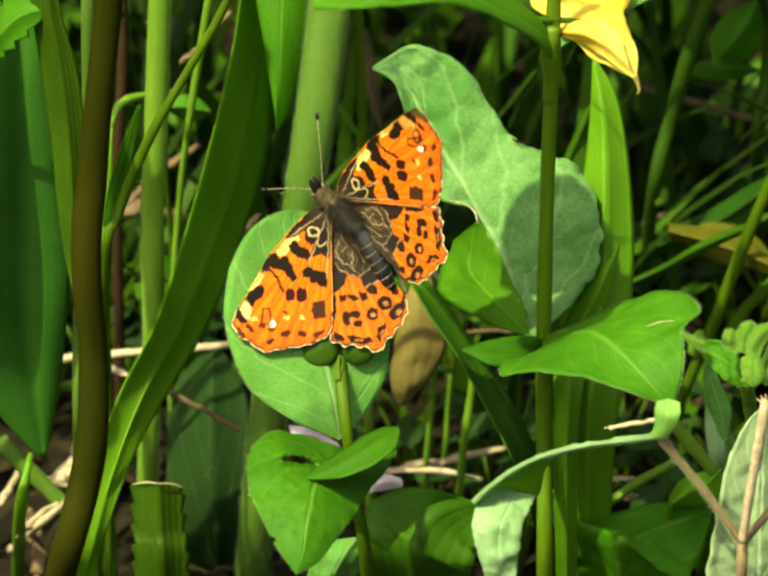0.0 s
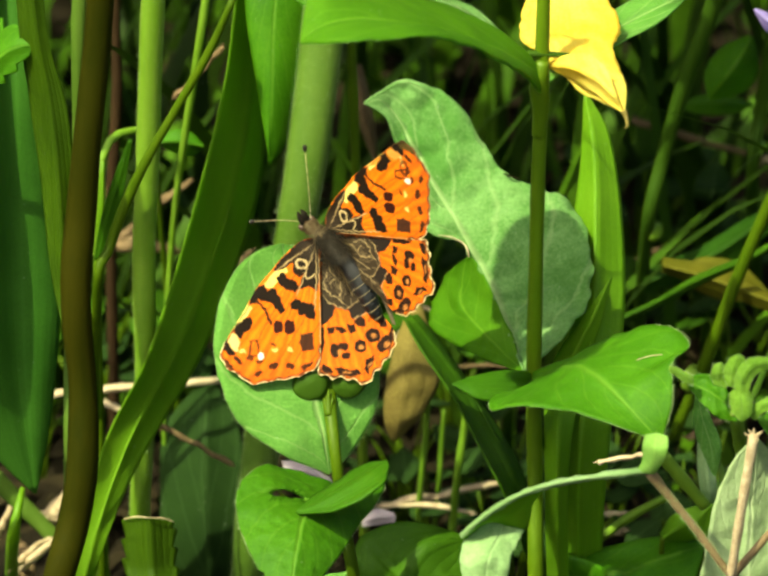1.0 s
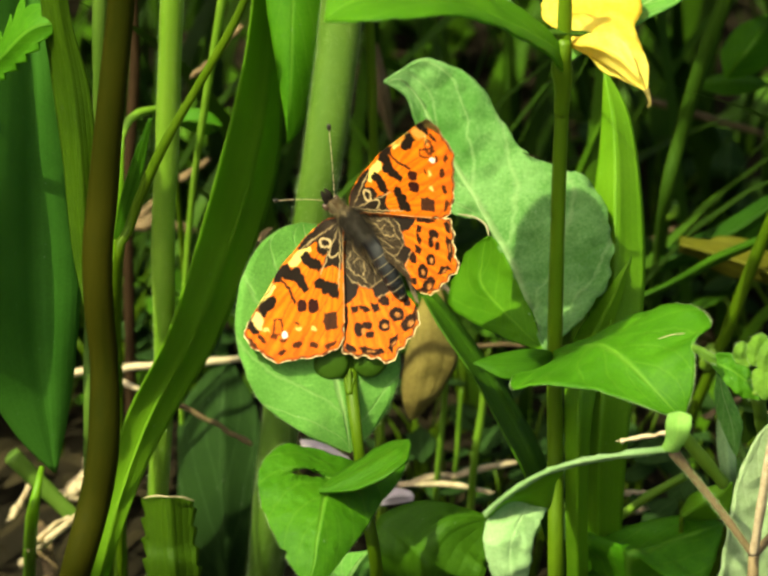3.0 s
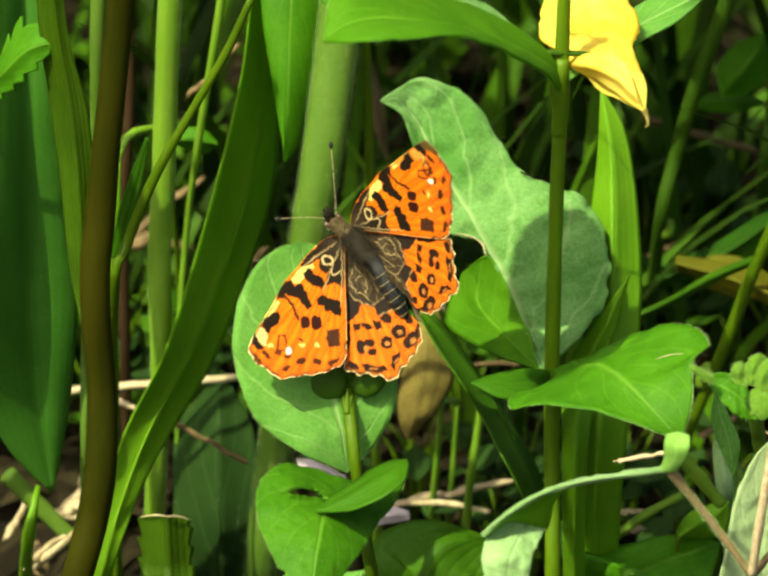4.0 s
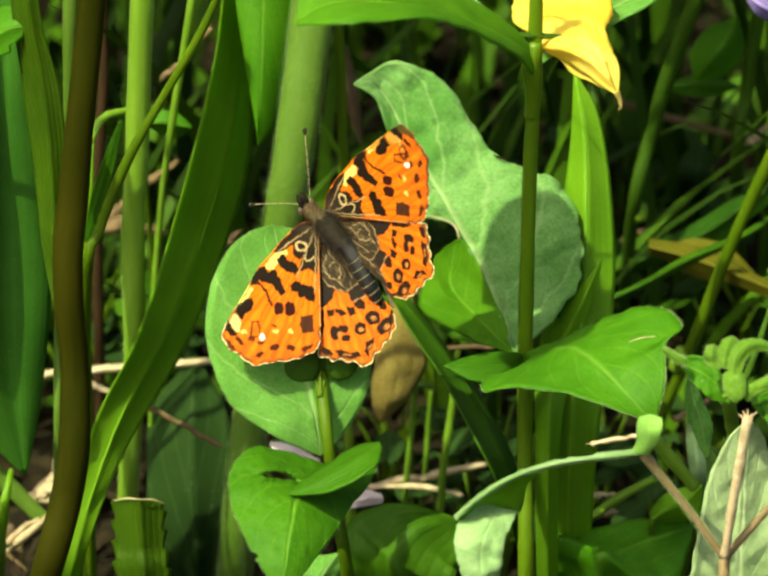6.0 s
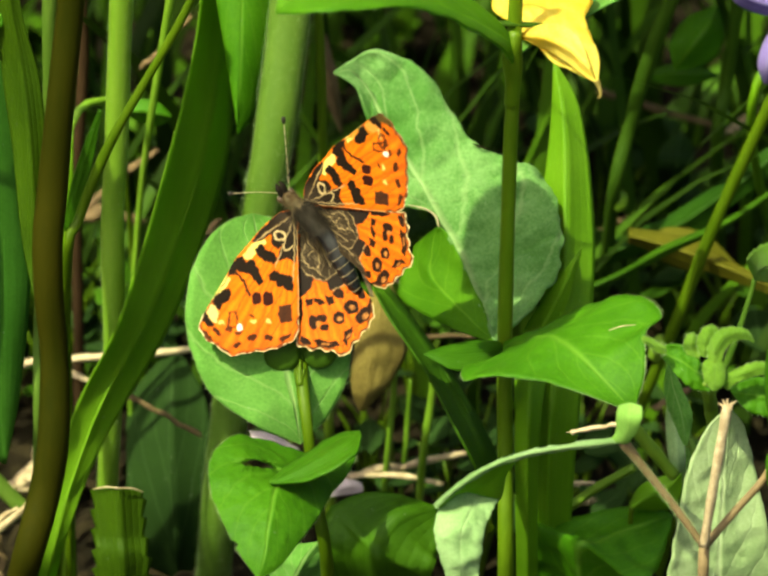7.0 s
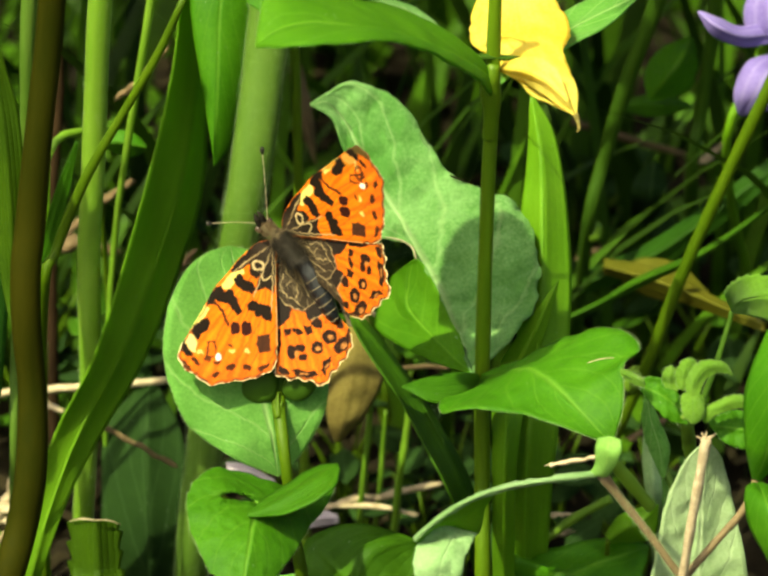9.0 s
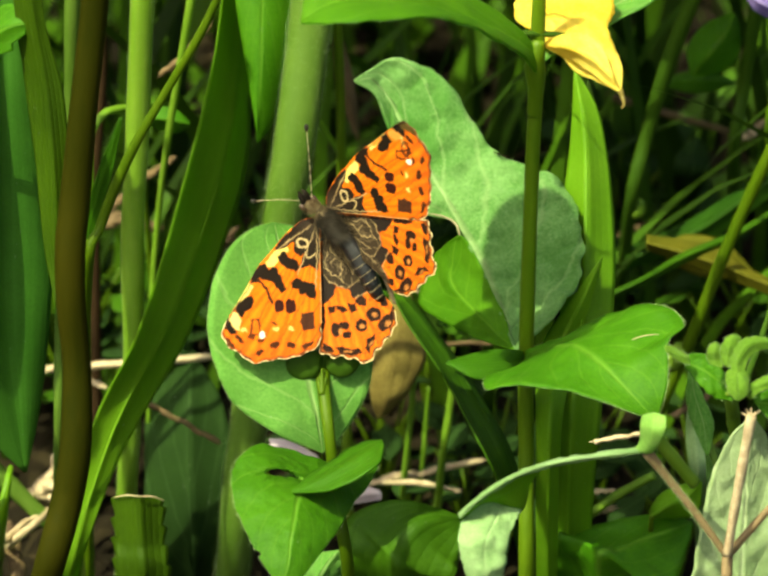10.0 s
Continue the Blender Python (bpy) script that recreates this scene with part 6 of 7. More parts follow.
# ---- low herbs that can be told apart, each a few leaves on thin stalks ----
def build_low_herb(seed, mat):
    rng = random.Random(seed)
    t = thing("low_herb", (0, 0, 0), "low green herb with rounded leaves, darkened for shade", "herb", "low herbs")
    turn = rng.uniform(0, 6.283)
    for k in range(5):
        a = turn + k * 2.4 + rng.uniform(-0.4, 0.4)
        out, side = Vector((math.cos(a), math.sin(a), 0)), Vector((-math.sin(a), math.cos(a), 0))
        reach, h, size = rng.uniform(0.004, 0.009), rng.uniform(0.012, 0.030), rng.uniform(0.006, 0.010)
        foot = out * reach + Vector((0, 0, h))
        tube("stem", [(0, 0, -0.004), out * reach * 0.4 + Vector((0, 0, h * 0.6)), foot], [0.0005, 0.0004, 0.0003], M_DIMSTEM, t, seg=6, steps=8)
        way = out + Vector((0, 0, rng.uniform(-0.5, 0.5)))
        mid = [foot + way * size * u + Vector((0, 0, -0.12 * size * u * u)) for u in (0, 0.35, 0.7, 1)]
        wide = [size * w for w in (0.04, 0.42, 0.36, 0.0)]
        leaf("leaf", [m + side * w for m, w in zip(mid, wide)], mid, [m - side * w for m, w in zip(mid, wide)], mat, t, nu=16, nv=4, cup=0.03, seed=seed * 7 + k)
    return t


# herb greens darkened so that the hollow looks shaded
HERBS = [build_low_herb(3, M_SHADELEAF), build_low_herb(4, M_SHADEBLADE), build_low_herb(5, M_SHADELEAF)]


def scatter_herbs():
    rng = random.Random(31)
    for k in range(62):
        x, y = rng.uniform(-0.06, 0.09), rng.uniform(0.075, 0.135)
        m = Matrix.Translation((x, y, 0.0)) @ Matrix.Rotation(rng.uniform(0, 6.283), 4, "Z") @ Matrix.Scale(rng.uniform(0.6, 1.0), 4)
        if k >= 40:
            # a few under the lower leaves, nearer
            m = Matrix.Translation((rng.uniform(-0.012, 0.05), rng.uniform(0.044, 0.072), 0.0)) @ Matrix.Rotation(rng.uniform(0, 6.283), 4, "Z") @ Matrix.Scale(rng.uniform(0.5, 0.75), 4)
        if k < 3:
            HERBS[k].matrix_world = m
        else:
            copy_thing(HERBS[0 if k >= 40 else k % 3], m)


scatter_herbs()


# ---- leaf canopy added above the view to shade the hollow behind ----
def herb_tops():
    rng = random.Random(21)
    verts, faces = [], []
    away, up = Vector((0, 0.866, -0.5)), Vector((0, 0.5, 0.866))
    for k in range(900):
        if k < 560:
            c = Vector((0, 0, 0.0675)) + Vector((1, 0, 0)) * rng.uniform(-0.06, 0.08) + up * rng.uniform(0.05, 0.10) + away * rng.uniform(0.048, 0.085)
        else:
            c = Vector((0, 0, 0.0675)) + Vector((1, 0, 0)) * rng.uniform(0.0, 0.055) + up * rng.uniform(0.066, 0.11) + away * rng.uniform(0.012, 0.055)
        a, l, w = rng.uniform(0, 6.283), rng.uniform(0.010, 0.022), rng.uniform(0.004, 0.009)
        d, s = Vector((math.cos(a), math.sin(a), rng.uniform(-0.5, 0.3))) * l, Vector((-math.sin(a), math.cos(a), rng.uniform(-0.4, 0.4))) * w
        k = len(verts)
        for i in range(6):
            u = i / 5
            g = s * math.sin(0.15 + 2.9 * u) * 0.5
            m = c + d * (u - 0.5) + Vector((0, 0, -0.004 * (u - 0.4) ** 2))
            verts += [m - g, m + Vector((0, 0, -0.1 * w)), m + g]
        for i in range(5):
            b = k + i * 3
            faces += [(b, b + 1, b + 4, b + 3), (b + 1, b + 2, b + 5, b + 4)]
    return tagged(link_mesh("herb_tops", verts, faces, M_GRASS), "unseen leaf canopy added to shade the hollow", "foliage", kind="stuff")


herb_tops()


# ---- butterfly ----
UNIT = 0.0000558  # wing drawing unit, metres


def spots(x, y, rows, soft=2.0):
    """Coverage of soft-edged ellipses (x, y, half-length, half-width, turn)."""
    cover = np.zeros_like(x)
    for cx, cy, a, b, turn in rows:
        c, s = math.cos(radians(turn)), math.sin(radians(turn))
        u, v = (x - cx) * c + (y - cy) * s, -(x - cx) * s + (y - cy) * c
        r = (np.abs(u / a) ** 2.6 + np.abs(v / b) ** 2.6) ** (1 / 2.6)
        cover = np.maximum(cover, np.clip((1 - r) * min(a, b) / soft + 0.5, 0, 1))
    return cover


def strokes(x, y, rows, soft=1.5):
    """Coverage of straight strokes (x0, y0, x1, y1, half-width)."""
    cover = np.zeros_like(x)
    for x0, y0, x1, y1, w in rows:
        dx, dy = x1 - x0, y1 - y0
        t = np.clip(((x - x0) * dx + (y - y0) * dy) / (dx * dx + dy * dy), 0, 1)
        d = np.hypot(x - x0 - t * dx, y - y0 - t * dy)
        cover = np.maximum(cover, np.clip((w - d) / soft + 0.5, 0, 1))
    return cover


def rings(x, y, rows, soft=1.5):
    cover = np.zeros_like(x)
    for cx, cy, a, b, w in rows:
        r = np.hypot((x - cx) / a, (y - cy) / b)
        cover = np.maximum(cover, np.clip((w - np.abs(r - 1) * min(a, b)) / soft + 0.5, 0, 1))
    return cover


def wavy(x, y, size, seed):
    out = np.zeros_like(x)
    rng = random.Random(seed)
    for k in range(7):
        a, f, p = rng.uniform(0, 6.28), rng.uniform(0.6, 1.6) / size, rng.uniform(0, 6.28)
        out += np.sin((x * math.cos(a) + y * math.sin(a)) * f * 6.28 + p)
    return out / 4


def over(col, cover, rgb):
    c = np.clip(cover, 0, 1)[:, None]
    return col * (1 - c) + np.array(rgb) * c


def patches(x, y, shapes, soft=2.4):
    """Coverage of soft-edged polygons, each given by its corners."""
    cover = np.zeros_like(x)
    for corners in shapes:
        p = np.array(corners, float)
        inside, far = np.zeros(len(x), bool), np.full(len(x), 1e9)
        for (ax, ay), (bx, by) in zip(p, np.roll(p, -1, 0)):
            ex, ey = bx - ax, by - ay
            t = np.clip(((x - ax) * ex + (y - ay) * ey) / (ex * ex + ey * ey), 0, 1)
            far = np.minimum(far, np.hypot(x - ax - t * ex, y - ay - t * ey))
            if abs(ey) > 1e-9:
                inside ^= ((ay > y) != (by > y)) & (x < ax + (y - ay) / ey * ex)
        cover = np.maximum(cover, np.clip((np.where(inside, far, -far) + 1.6) / soft + 0.5, 0, 1))
    return cover


def lines(x, y, runs, width, soft=1.3):
    """Coverage of thin broken lines."""
    return strokes(x, y, [(*a, *b, width) for run in runs for a, b in zip(run, run[1:])], soft)


def frayed(x, y, seed):
    """Scale rows fray the edges of every mark, most along the veins."""
    return (x + 1.3 * wavy(x, y, 18, seed) + 0.8 * wavy(x, y, 6, seed + 20) + 0.5 * wavy(x, y, 2.6, seed + 50),
            y + 1.5 * wavy(x, y, 18, seed + 1) + 1.0 * wavy(x, y, 6, seed + 21) + 0.9 * wavy(x, y, 2.2, seed + 51))


SOOT, UMBER, CREAM, TAN = (0.012, 0.007, 0.004), (0.055, 0.016, 0.006), (0.88, 0.66, 0.17), (0.46, 0.33, 0.16)
FORE_BAND = ((558, 562), (560, 545), (575, 530), (586, 526), (592, 540), (600, 532), (608, 534), (616, 550), (627, 575), (620, 583), (611, 574), (604, 562), (590, 557), (575, 553), (566, 562))
FORE_BARS = (((611, 511), (624, 500), (632, 512), (650, 520), (655, 532), (648, 539), (630, 533), (615, 521)),
             ((654, 556), (668, 562), (686, 566), (687, 593), (675, 592), (668, 585), (655, 585)),
             ((639, 565), (650, 554), (658, 560), (654, 575), (641, 573)))
FORE_TIP = (((540, 600), (548, 593), (557, 590), (561, 600), (556, 614), (545, 620), (538, 632), (532, 628), (526, 615), (532, 605)),
            ((502, 640), (510, 637), (517, 650), (526, 662), (520, 667), (509, 659), (501, 651)))
FORE_ROOT = (((644, 472), (694, 440), (697, 500), (692, 538), (680, 527), (659, 532), (662, 513), (672, 496), (658, 509), (646, 500)), ((694, 430), (660, 438), (624, 470), (606, 495), (620, 494), (650, 474), (690, 452)))


def forewing_colours(x, y, edge, turn):
    x, y = frayed(x, y, 1)
    col = np.tile(np.array((0.73, 0.152, 0.008)), (len(x), 1))
    col = over(col, 0.5 * np.clip((y - 640) / 60, 0, 1), (0.66, 0.100, 0.012))
    col = over(col, 0.40 * np.clip(wavy(x, y, 60, 3) * 0.6, 0, 1), (0.88, 0.27, 0.015))
    ray = np.arctan2(y - 440, x - 700)
    streak = np.sin(ray * 61) * 0.5 + np.sin(ray * 97 + 1) * 0.5
    col = col * (1 + 0.20 * streak[:, None] * np.array((1.0, 1.4, 1.0)))
    veins = [((690, 440), (600 + 36 * k, 585), (530 + 34 * k, 712 - 3 * k)) for k in range(5)]
    col = over(col, 0.6 * lines(x, y, veins, 1.0), (0.30, 0.04, 0.01))
    col = over(col, 0.30 * lines(x, y, [((648, 560), (630, 640), (621, 712)), ((668, 560), (655, 640), (650, 712))], 0.8), (0.36, 0.05, 0.01))
    col = over(col, patches(x, y, [((628, 489), (604, 503), (587, 526), (600, 532), (613, 514), (632, 498)), ((553, 566), (540, 586), (524, 610), (532, 611), (546, 592), (560, 572))]), CREAM)
    col = over(col, 0.85 * patches(x, y, [((522, 622), (509, 638), (519, 652), (530, 657), (535, 641), (530, 625))], 3), (0.90, 0.66, 0.24))
    col = over(col, spots(x, y, [(607, 656, 6, 3.5, 0), (638, 655, 5, 5, 0), (541, 658, 7, 4, 0)]) * 0.75, (0.92, 0.66, 0.2))
    col = over(col, patches(x, y, [FORE_BAND, *FORE_BARS, *FORE_TIP]), SOOT)
    col = over(col, spots(x, y, [(614, 610, 10, 13, 0), (637, 610, 10.5, 15, 0)]), (0.03, 0.006, 0.004))
    col = over(col, 0.95 * patches(x, y, [((661, 626), (682, 622), (685, 655), (664, 658), (657, 640))], 3), (0.020, 0.012, 0.009))
    col = over(col, lines(x, y, [((572, 558), (588, 575), (599, 603))], 3.2), UMBER)
    col = over(col, 0.9 * lines(x, y, [((558, 638), (573, 636), (574, 664)), ((560, 638), (555, 668), (572, 668))], 2.0), UMBER)
    col = over(col, spots(x, y, [(557, 672, 8, 5, 10), (576, 679, 8, 4, -10), (604, 645, 7, 3, 20)]) * 0.9, UMBER)
    col = over(col, spots(x, y, [(604, 688, 11, 6.5, -18), (638, 688, 10, 6, 18), (672, 688, 13, 5, -28), (574, 703, 9, 5, -25), (533, 676, 11, 5, 50), (514, 686, 14, 5, 48)]), UMBER)
    col = over(col, patches(x, y, FORE_ROOT), (0.016, 0.010, 0.006))
    col = over(col, strokes(x, y, [(690, 436, 616, 494, 3.4), (560, 560, 502, 650, 1.6)]) * 0.85, (0.05, 0.025, 0.01))
    col = over(col, lines(x, y, [((688, 442), (640, 474), (612, 496)), ((688, 452), (664, 515), (652, 545)), ((691, 455), (691, 520), (688, 575)), ((696, 470), (699, 560), (699, 640))], 1.0), TAN)
    col = over(col, rings(x, y, [(661, 483, 11, 9, 1.6)]), (0.62, 0.45, 0.22))
    col = over(col, lines(x, y, [((667, 503), (672, 511), (681, 511), (688, 505))], 1.5), (0.58, 0.42, 0.2))
    col = over(col, spots(x, y, [(578, 668, 6, 6, 0)]), (0.95, 0.88, 0.74))
    base = np.clip(1.2 - np.hypot(x - 694, y - 440) / 42, 0, 1)
    col = over(col, base * 0.75, (0.045, 0.032, 0.022))
    rim = np.clip((edge - 0.925) / 0.03, 0, 1) * (y > 645)
    col = over(col, rim * (0.65 + 0.5 * wavy(x, y, 30, 8)), (0.10, 0.03, 0.01))
    fringe = np.clip((edge - 0.975) / 0.01, 0, 1) * (y > 640)
    col = over(col, fringe * 0.9, (0.82, 0.70, 0.36))
    return over(col, fringe * np.clip(wavy(x, y, 16, 11) * 1.8 + 0.2, 0, 1), (0.12, 0.06, 0.03))


def far_forewing_colours(x, y, edge, turn):
    """The other forewing: its tip is worn olive brown and its margin pale only in places."""
    col = forewing_colours(x, y, edge, turn)
    xx, yy = frayed(x, y, 31)
    col = over(col, 0.8 * spots(xx, yy, [(523, 640, 15, 20, 35), (541, 590, 6, 16, 30)]), (0.62, 0.20, 0.015))
    col = over(col, patches(xx, yy, [((490, 640), (508, 632), (516, 645), (512, 668), (520, 692), (500, 690), (488, 668))], 6), (0.085, 0.055, 0.014))
    col = over(col, patches(xx, yy, [((507, 634), (515, 642), (524, 660), (517, 664), (506, 652)), ((540, 600), (557, 592), (556, 614), (541, 622))], 3), SOOT)
    col = over(col, 0.8 * rings(xx, yy, [(553, 662, 13, 9, 3.0)]), UMBER)
    return over(col, 0.75 * np.clip((edge - 0.972) / 0.01, 0, 1) * (y > 640) * (x < 640), (0.16, 0.09, 0.035))


HIND_ROOT = ((700, 430), (701, 552), (716, 562), (736, 570), (752, 574), (772, 560), (800, 578), (830, 600), (830, 560), (790, 480), (740, 430))
HIND_DARK = (((701, 548), (716, 560), (729, 572), (722, 588), (712, 600), (702, 604)), ((756, 574), (776, 557), (796, 574), (780, 586), (764, 592)))
HIND_BARS = (((714, 613), (727, 610), (726, 619), (717, 624)), ((731, 609), (744, 611), (752, 619), (744, 621), (732, 615)), ((755, 606), (768, 604), (771, 617), (762, 621), (757, 616)), ((768, 597), (780, 588), (791, 596), (787, 608), (774, 606)))
HIND_EDGE = (((700, 612), (706, 612), (707, 640), (703, 660), (699, 640)), ((704, 686), (718, 690), (724, 700), (712, 702), (704, 696)), ((730, 694), (744, 692), (758, 697), (778, 697), (782, 703), (764, 708), (740, 704)),
             ((790, 694), (794, 676), (806, 668), (808, 676), (800, 690), (796, 702)))


def hindwing_colours(x, y, edge, turn):
    x, y = frayed(x, y, 4)
    col = np.tile(np.array((0.66, 0.130, 0.008)), (len(x), 1))
    col = over(col, 0.35 * np.clip(wavy(x, y, 60, 6) * 0.6, 0, 1), (0.88, 0.27, 0.02))
    ray = np.arctan2(y - 440, x - 690)
    col = col * (1 + 0.20 * (np.sin(ray * 57) * 0.5 + np.sin(ray * 91 + 1) * 0.5)[:, None] * np.array((1.0, 1.4, 1.0)))
    col = over(col, 0.45 * lines(x, y, [((715, 560), (712, 712)), ((732, 568), (742, 714)), ((748, 575), (775, 718)), ((775, 580), (815, 690))], 0.9), (0.36, 0.05, 0.01))
    col = over(col, patches(x, y, [HIND_ROOT], 5), (0.034, 0.023, 0.013))
    pick = random.Random(17)
    down = []
    for _ in range(90):
        hx, hy, q, h = pick.uniform(702, 815), pick.uniform(450, 575), pick.gauss(1.05, 0.55), pick.uniform(7, 22)
        down.append((hx, hy, hx + h * math.cos(q), hy + h * math.sin(q), 0.45))
    col = over(col, 0.6 * strokes(x, y, down, 1.2) * patches(x, y, [HIND_ROOT], 5), (0.26, 0.19, 0.10))
    col = over(col, patches(x, y, HIND_DARK, 3), (0.018, 0.012, 0.009))
    col = over(col, patches(x, y, [*HIND_BARS, *HIND_EDGE]), (0.018, 0.007, 0.004))
    eyes = [(729, 657, 9, 15, 0), (746, 649, 11, 8, 0), (752, 667, 9, 7, 0), (781, 648, 12, 13, 0), (806, 626, 15, 14, -20), (830, 642, 12, 20, 38), (846, 620, 7, 18, 20), (826, 603, 8, 7, 0)]
    col = over(col, spots(x, y, eyes), (0.018, 0.007, 0.004))
    col = over(col, spots(x, y, [(738, 660, 4, 6, 0), (783, 650, 5, 4, 0), (807, 627, 6, 4, -20), (834, 644, 4, 8, 38), (800, 684, 2.5, 7, 30), (756, 701, 8, 2, 0)]) * np.clip(0.85 + 0.5 * wavy(x, y, 9, 41), 0, 1), (0.52, 0.20, 0.05))
    col = over(col, 0.7 * np.clip(wavy(x, y, 11, 43) * 1.4 - 0.5, 0, 1) * (y > 585) * (0.45 + 0.55 * (x > 765)), (0.05, 0.016, 0.007))
    net = [((702, 452), (713, 470), (720, 500), (735, 514)), ((713, 470), (738, 480)), ((704, 545), (715, 560), (735, 569), (752, 573)), ((718, 524), (728, 512), (739, 520), (742, 540), (735, 550)),
           ((752, 573), (776, 556), (780, 545)), ((768, 592), (801, 577), (815, 590)), ((704, 530), (722, 546), (735, 550)), ((728, 546), (746, 562))]
    col = over(col, 0.8 * lines(x, y, net, 0.9) * np.clip(0.8 + 0.5 * wavy(x, y, 15, 61), 0, 1), TAN)
    col = over(col, 0.7 * lines(x, y, [((745, 470), (768, 520), (790, 560)), ((760, 470), (790, 520), (815, 570)), ((738, 485), (752, 520), (764, 545)), ((712, 500), (706, 520), (712, 540))], 1.0), (0.34, 0.25, 0.13))
    rim = np.clip((edge - 0.90) / 0.04, 0, 1) * (y > 615)
    col = over(col, rim * (0.8 + 0.5 * wavy(x, y, 30, 8)), (0.09, 0.03, 0.01))
    col = over(col, np.clip((edge - 0.95) / 0.015, 0, 1) * (y > 615) * np.clip(wavy(x, y, 14, 14), 0, 1), (0.72, 0.40, 0.10))
    fringe = np.clip((edge - 0.97) / 0.01, 0, 1) * (y > 620)
    col = over(col, fringe * 0.95, (0.80, 0.66, 0.34))
    return over(col, fringe * np.clip(wavy(x, y, 18, 11) * 1.5, 0, 1), (0.12, 0.06, 0.03))


FORE = [(690, 430), (660, 437), (622, 470), (598, 500), (570, 532), (548, 572), (520, 618), (501, 650), (497, 668), (508, 690), (535, 708), (560, 725), (600, 719), (640, 714), (668, 705), (690, 692), (699, 672), (700, 600), (698, 520), (697, 450)]
HIND = [(694, 440), (692, 520), (691, 600), (693, 688), (703, 706), (725, 713), (745, 713), (770, 718), (795, 726), (808, 706), (822, 690), (836, 672), (850, 650), (850, 622), (842, 606), (828, 588), (810, 560), (790, 525), (765, 475), (735, 440)]


def wing_mesh(name, outline, origin, mirrored, colours, arch):
    scallop = 0.012 if name == "forewing" else 0.028
    pts = np.array(outline, float)
    c = pts.mean(0)
    ring = spline([*outline, outline[0]], 421)[:-1]
    k = np.arange(420)
    ring = ring + (ring - c) * (scallop * np.sin(k / 420 * 6.28 * 26))[:, None] * (ring[:, 1:] > 640)
    n_r = 80
    s = np.linspace(0, 1, n_r + 1)[1:]
    flat = np.vstack([c[None], (c + (ring - c)[None] * s[:, None, None]).reshape(-1, 2)])
    edge = np.concatenate([[0], np.repeat(s, 420)])
    turn = np.concatenate([[0], np.tile(k / 420 * 6.28, n_r)])
    x, y = flat[:, 0], flat[:, 1]
    lx, ly = (x - origin[0]) * UNIT, -(y - origin[1]) * UNIT
    reach = np.hypot(lx, ly) / 0.016
    z = arch * 0.0011 * reach ** 2 + 0.00006 * wavy(x, y, 80, 9) - 0.00025 * np.clip(edge - 0.85, 0, 1)
    if mirrored:
        lx = -lx
    faces = []
    for i in range(420):
        j = (i + 1) % 420
        faces.append((0, 1 + i, 1 + j))
        for r in range(n_r - 1):
            a = 1 + r * 420
            faces.append((a + i, a + 420 + i, a + 420 + j, a + j))
    ob = link_mesh(name, np.stack([lx, ly, z], 1), faces, M_WING)
    lay = ob.data.color_attributes.new("pattern", "FLOAT_COLOR", "POINT")
    rgb = np.clip(colours(x, y, edge, turn), 0, 1)
    lay.data.foreach_set("color", np.hstack([rgb, np.ones((len(rgb), 1))]).ravel())
    mod = ob.modifiers.new("thickness", "SOLIDIFY")
    mod.thickness, mod.offset = 0.00006, 0
    return ob


def wing_frame(base, one, two, flat_one, flat_two):
    """The pose that lays a flat wing with its base and two corners on the given places."""
    base, g1, g2 = Vector(base), Vector(one) - Vector(base), Vector(two) - Vector(base)
    f1, f2 = Vector((*flat_one, 0)), Vector((*flat_two, 0))
    turn = 1 if f1.cross(f2).z > 0 else -1
    def axes(a, n):
        a = a.normalized()
        n = n.normalized()
        return Matrix((a, n.cross(a), n)).transposed()
    m = axes(g1, g1.cross(g2) * turn) @ axes(f1, Vector((0, 0, 1))).transposed()
    return Matrix.Translation(base) @ m.to_4x4()


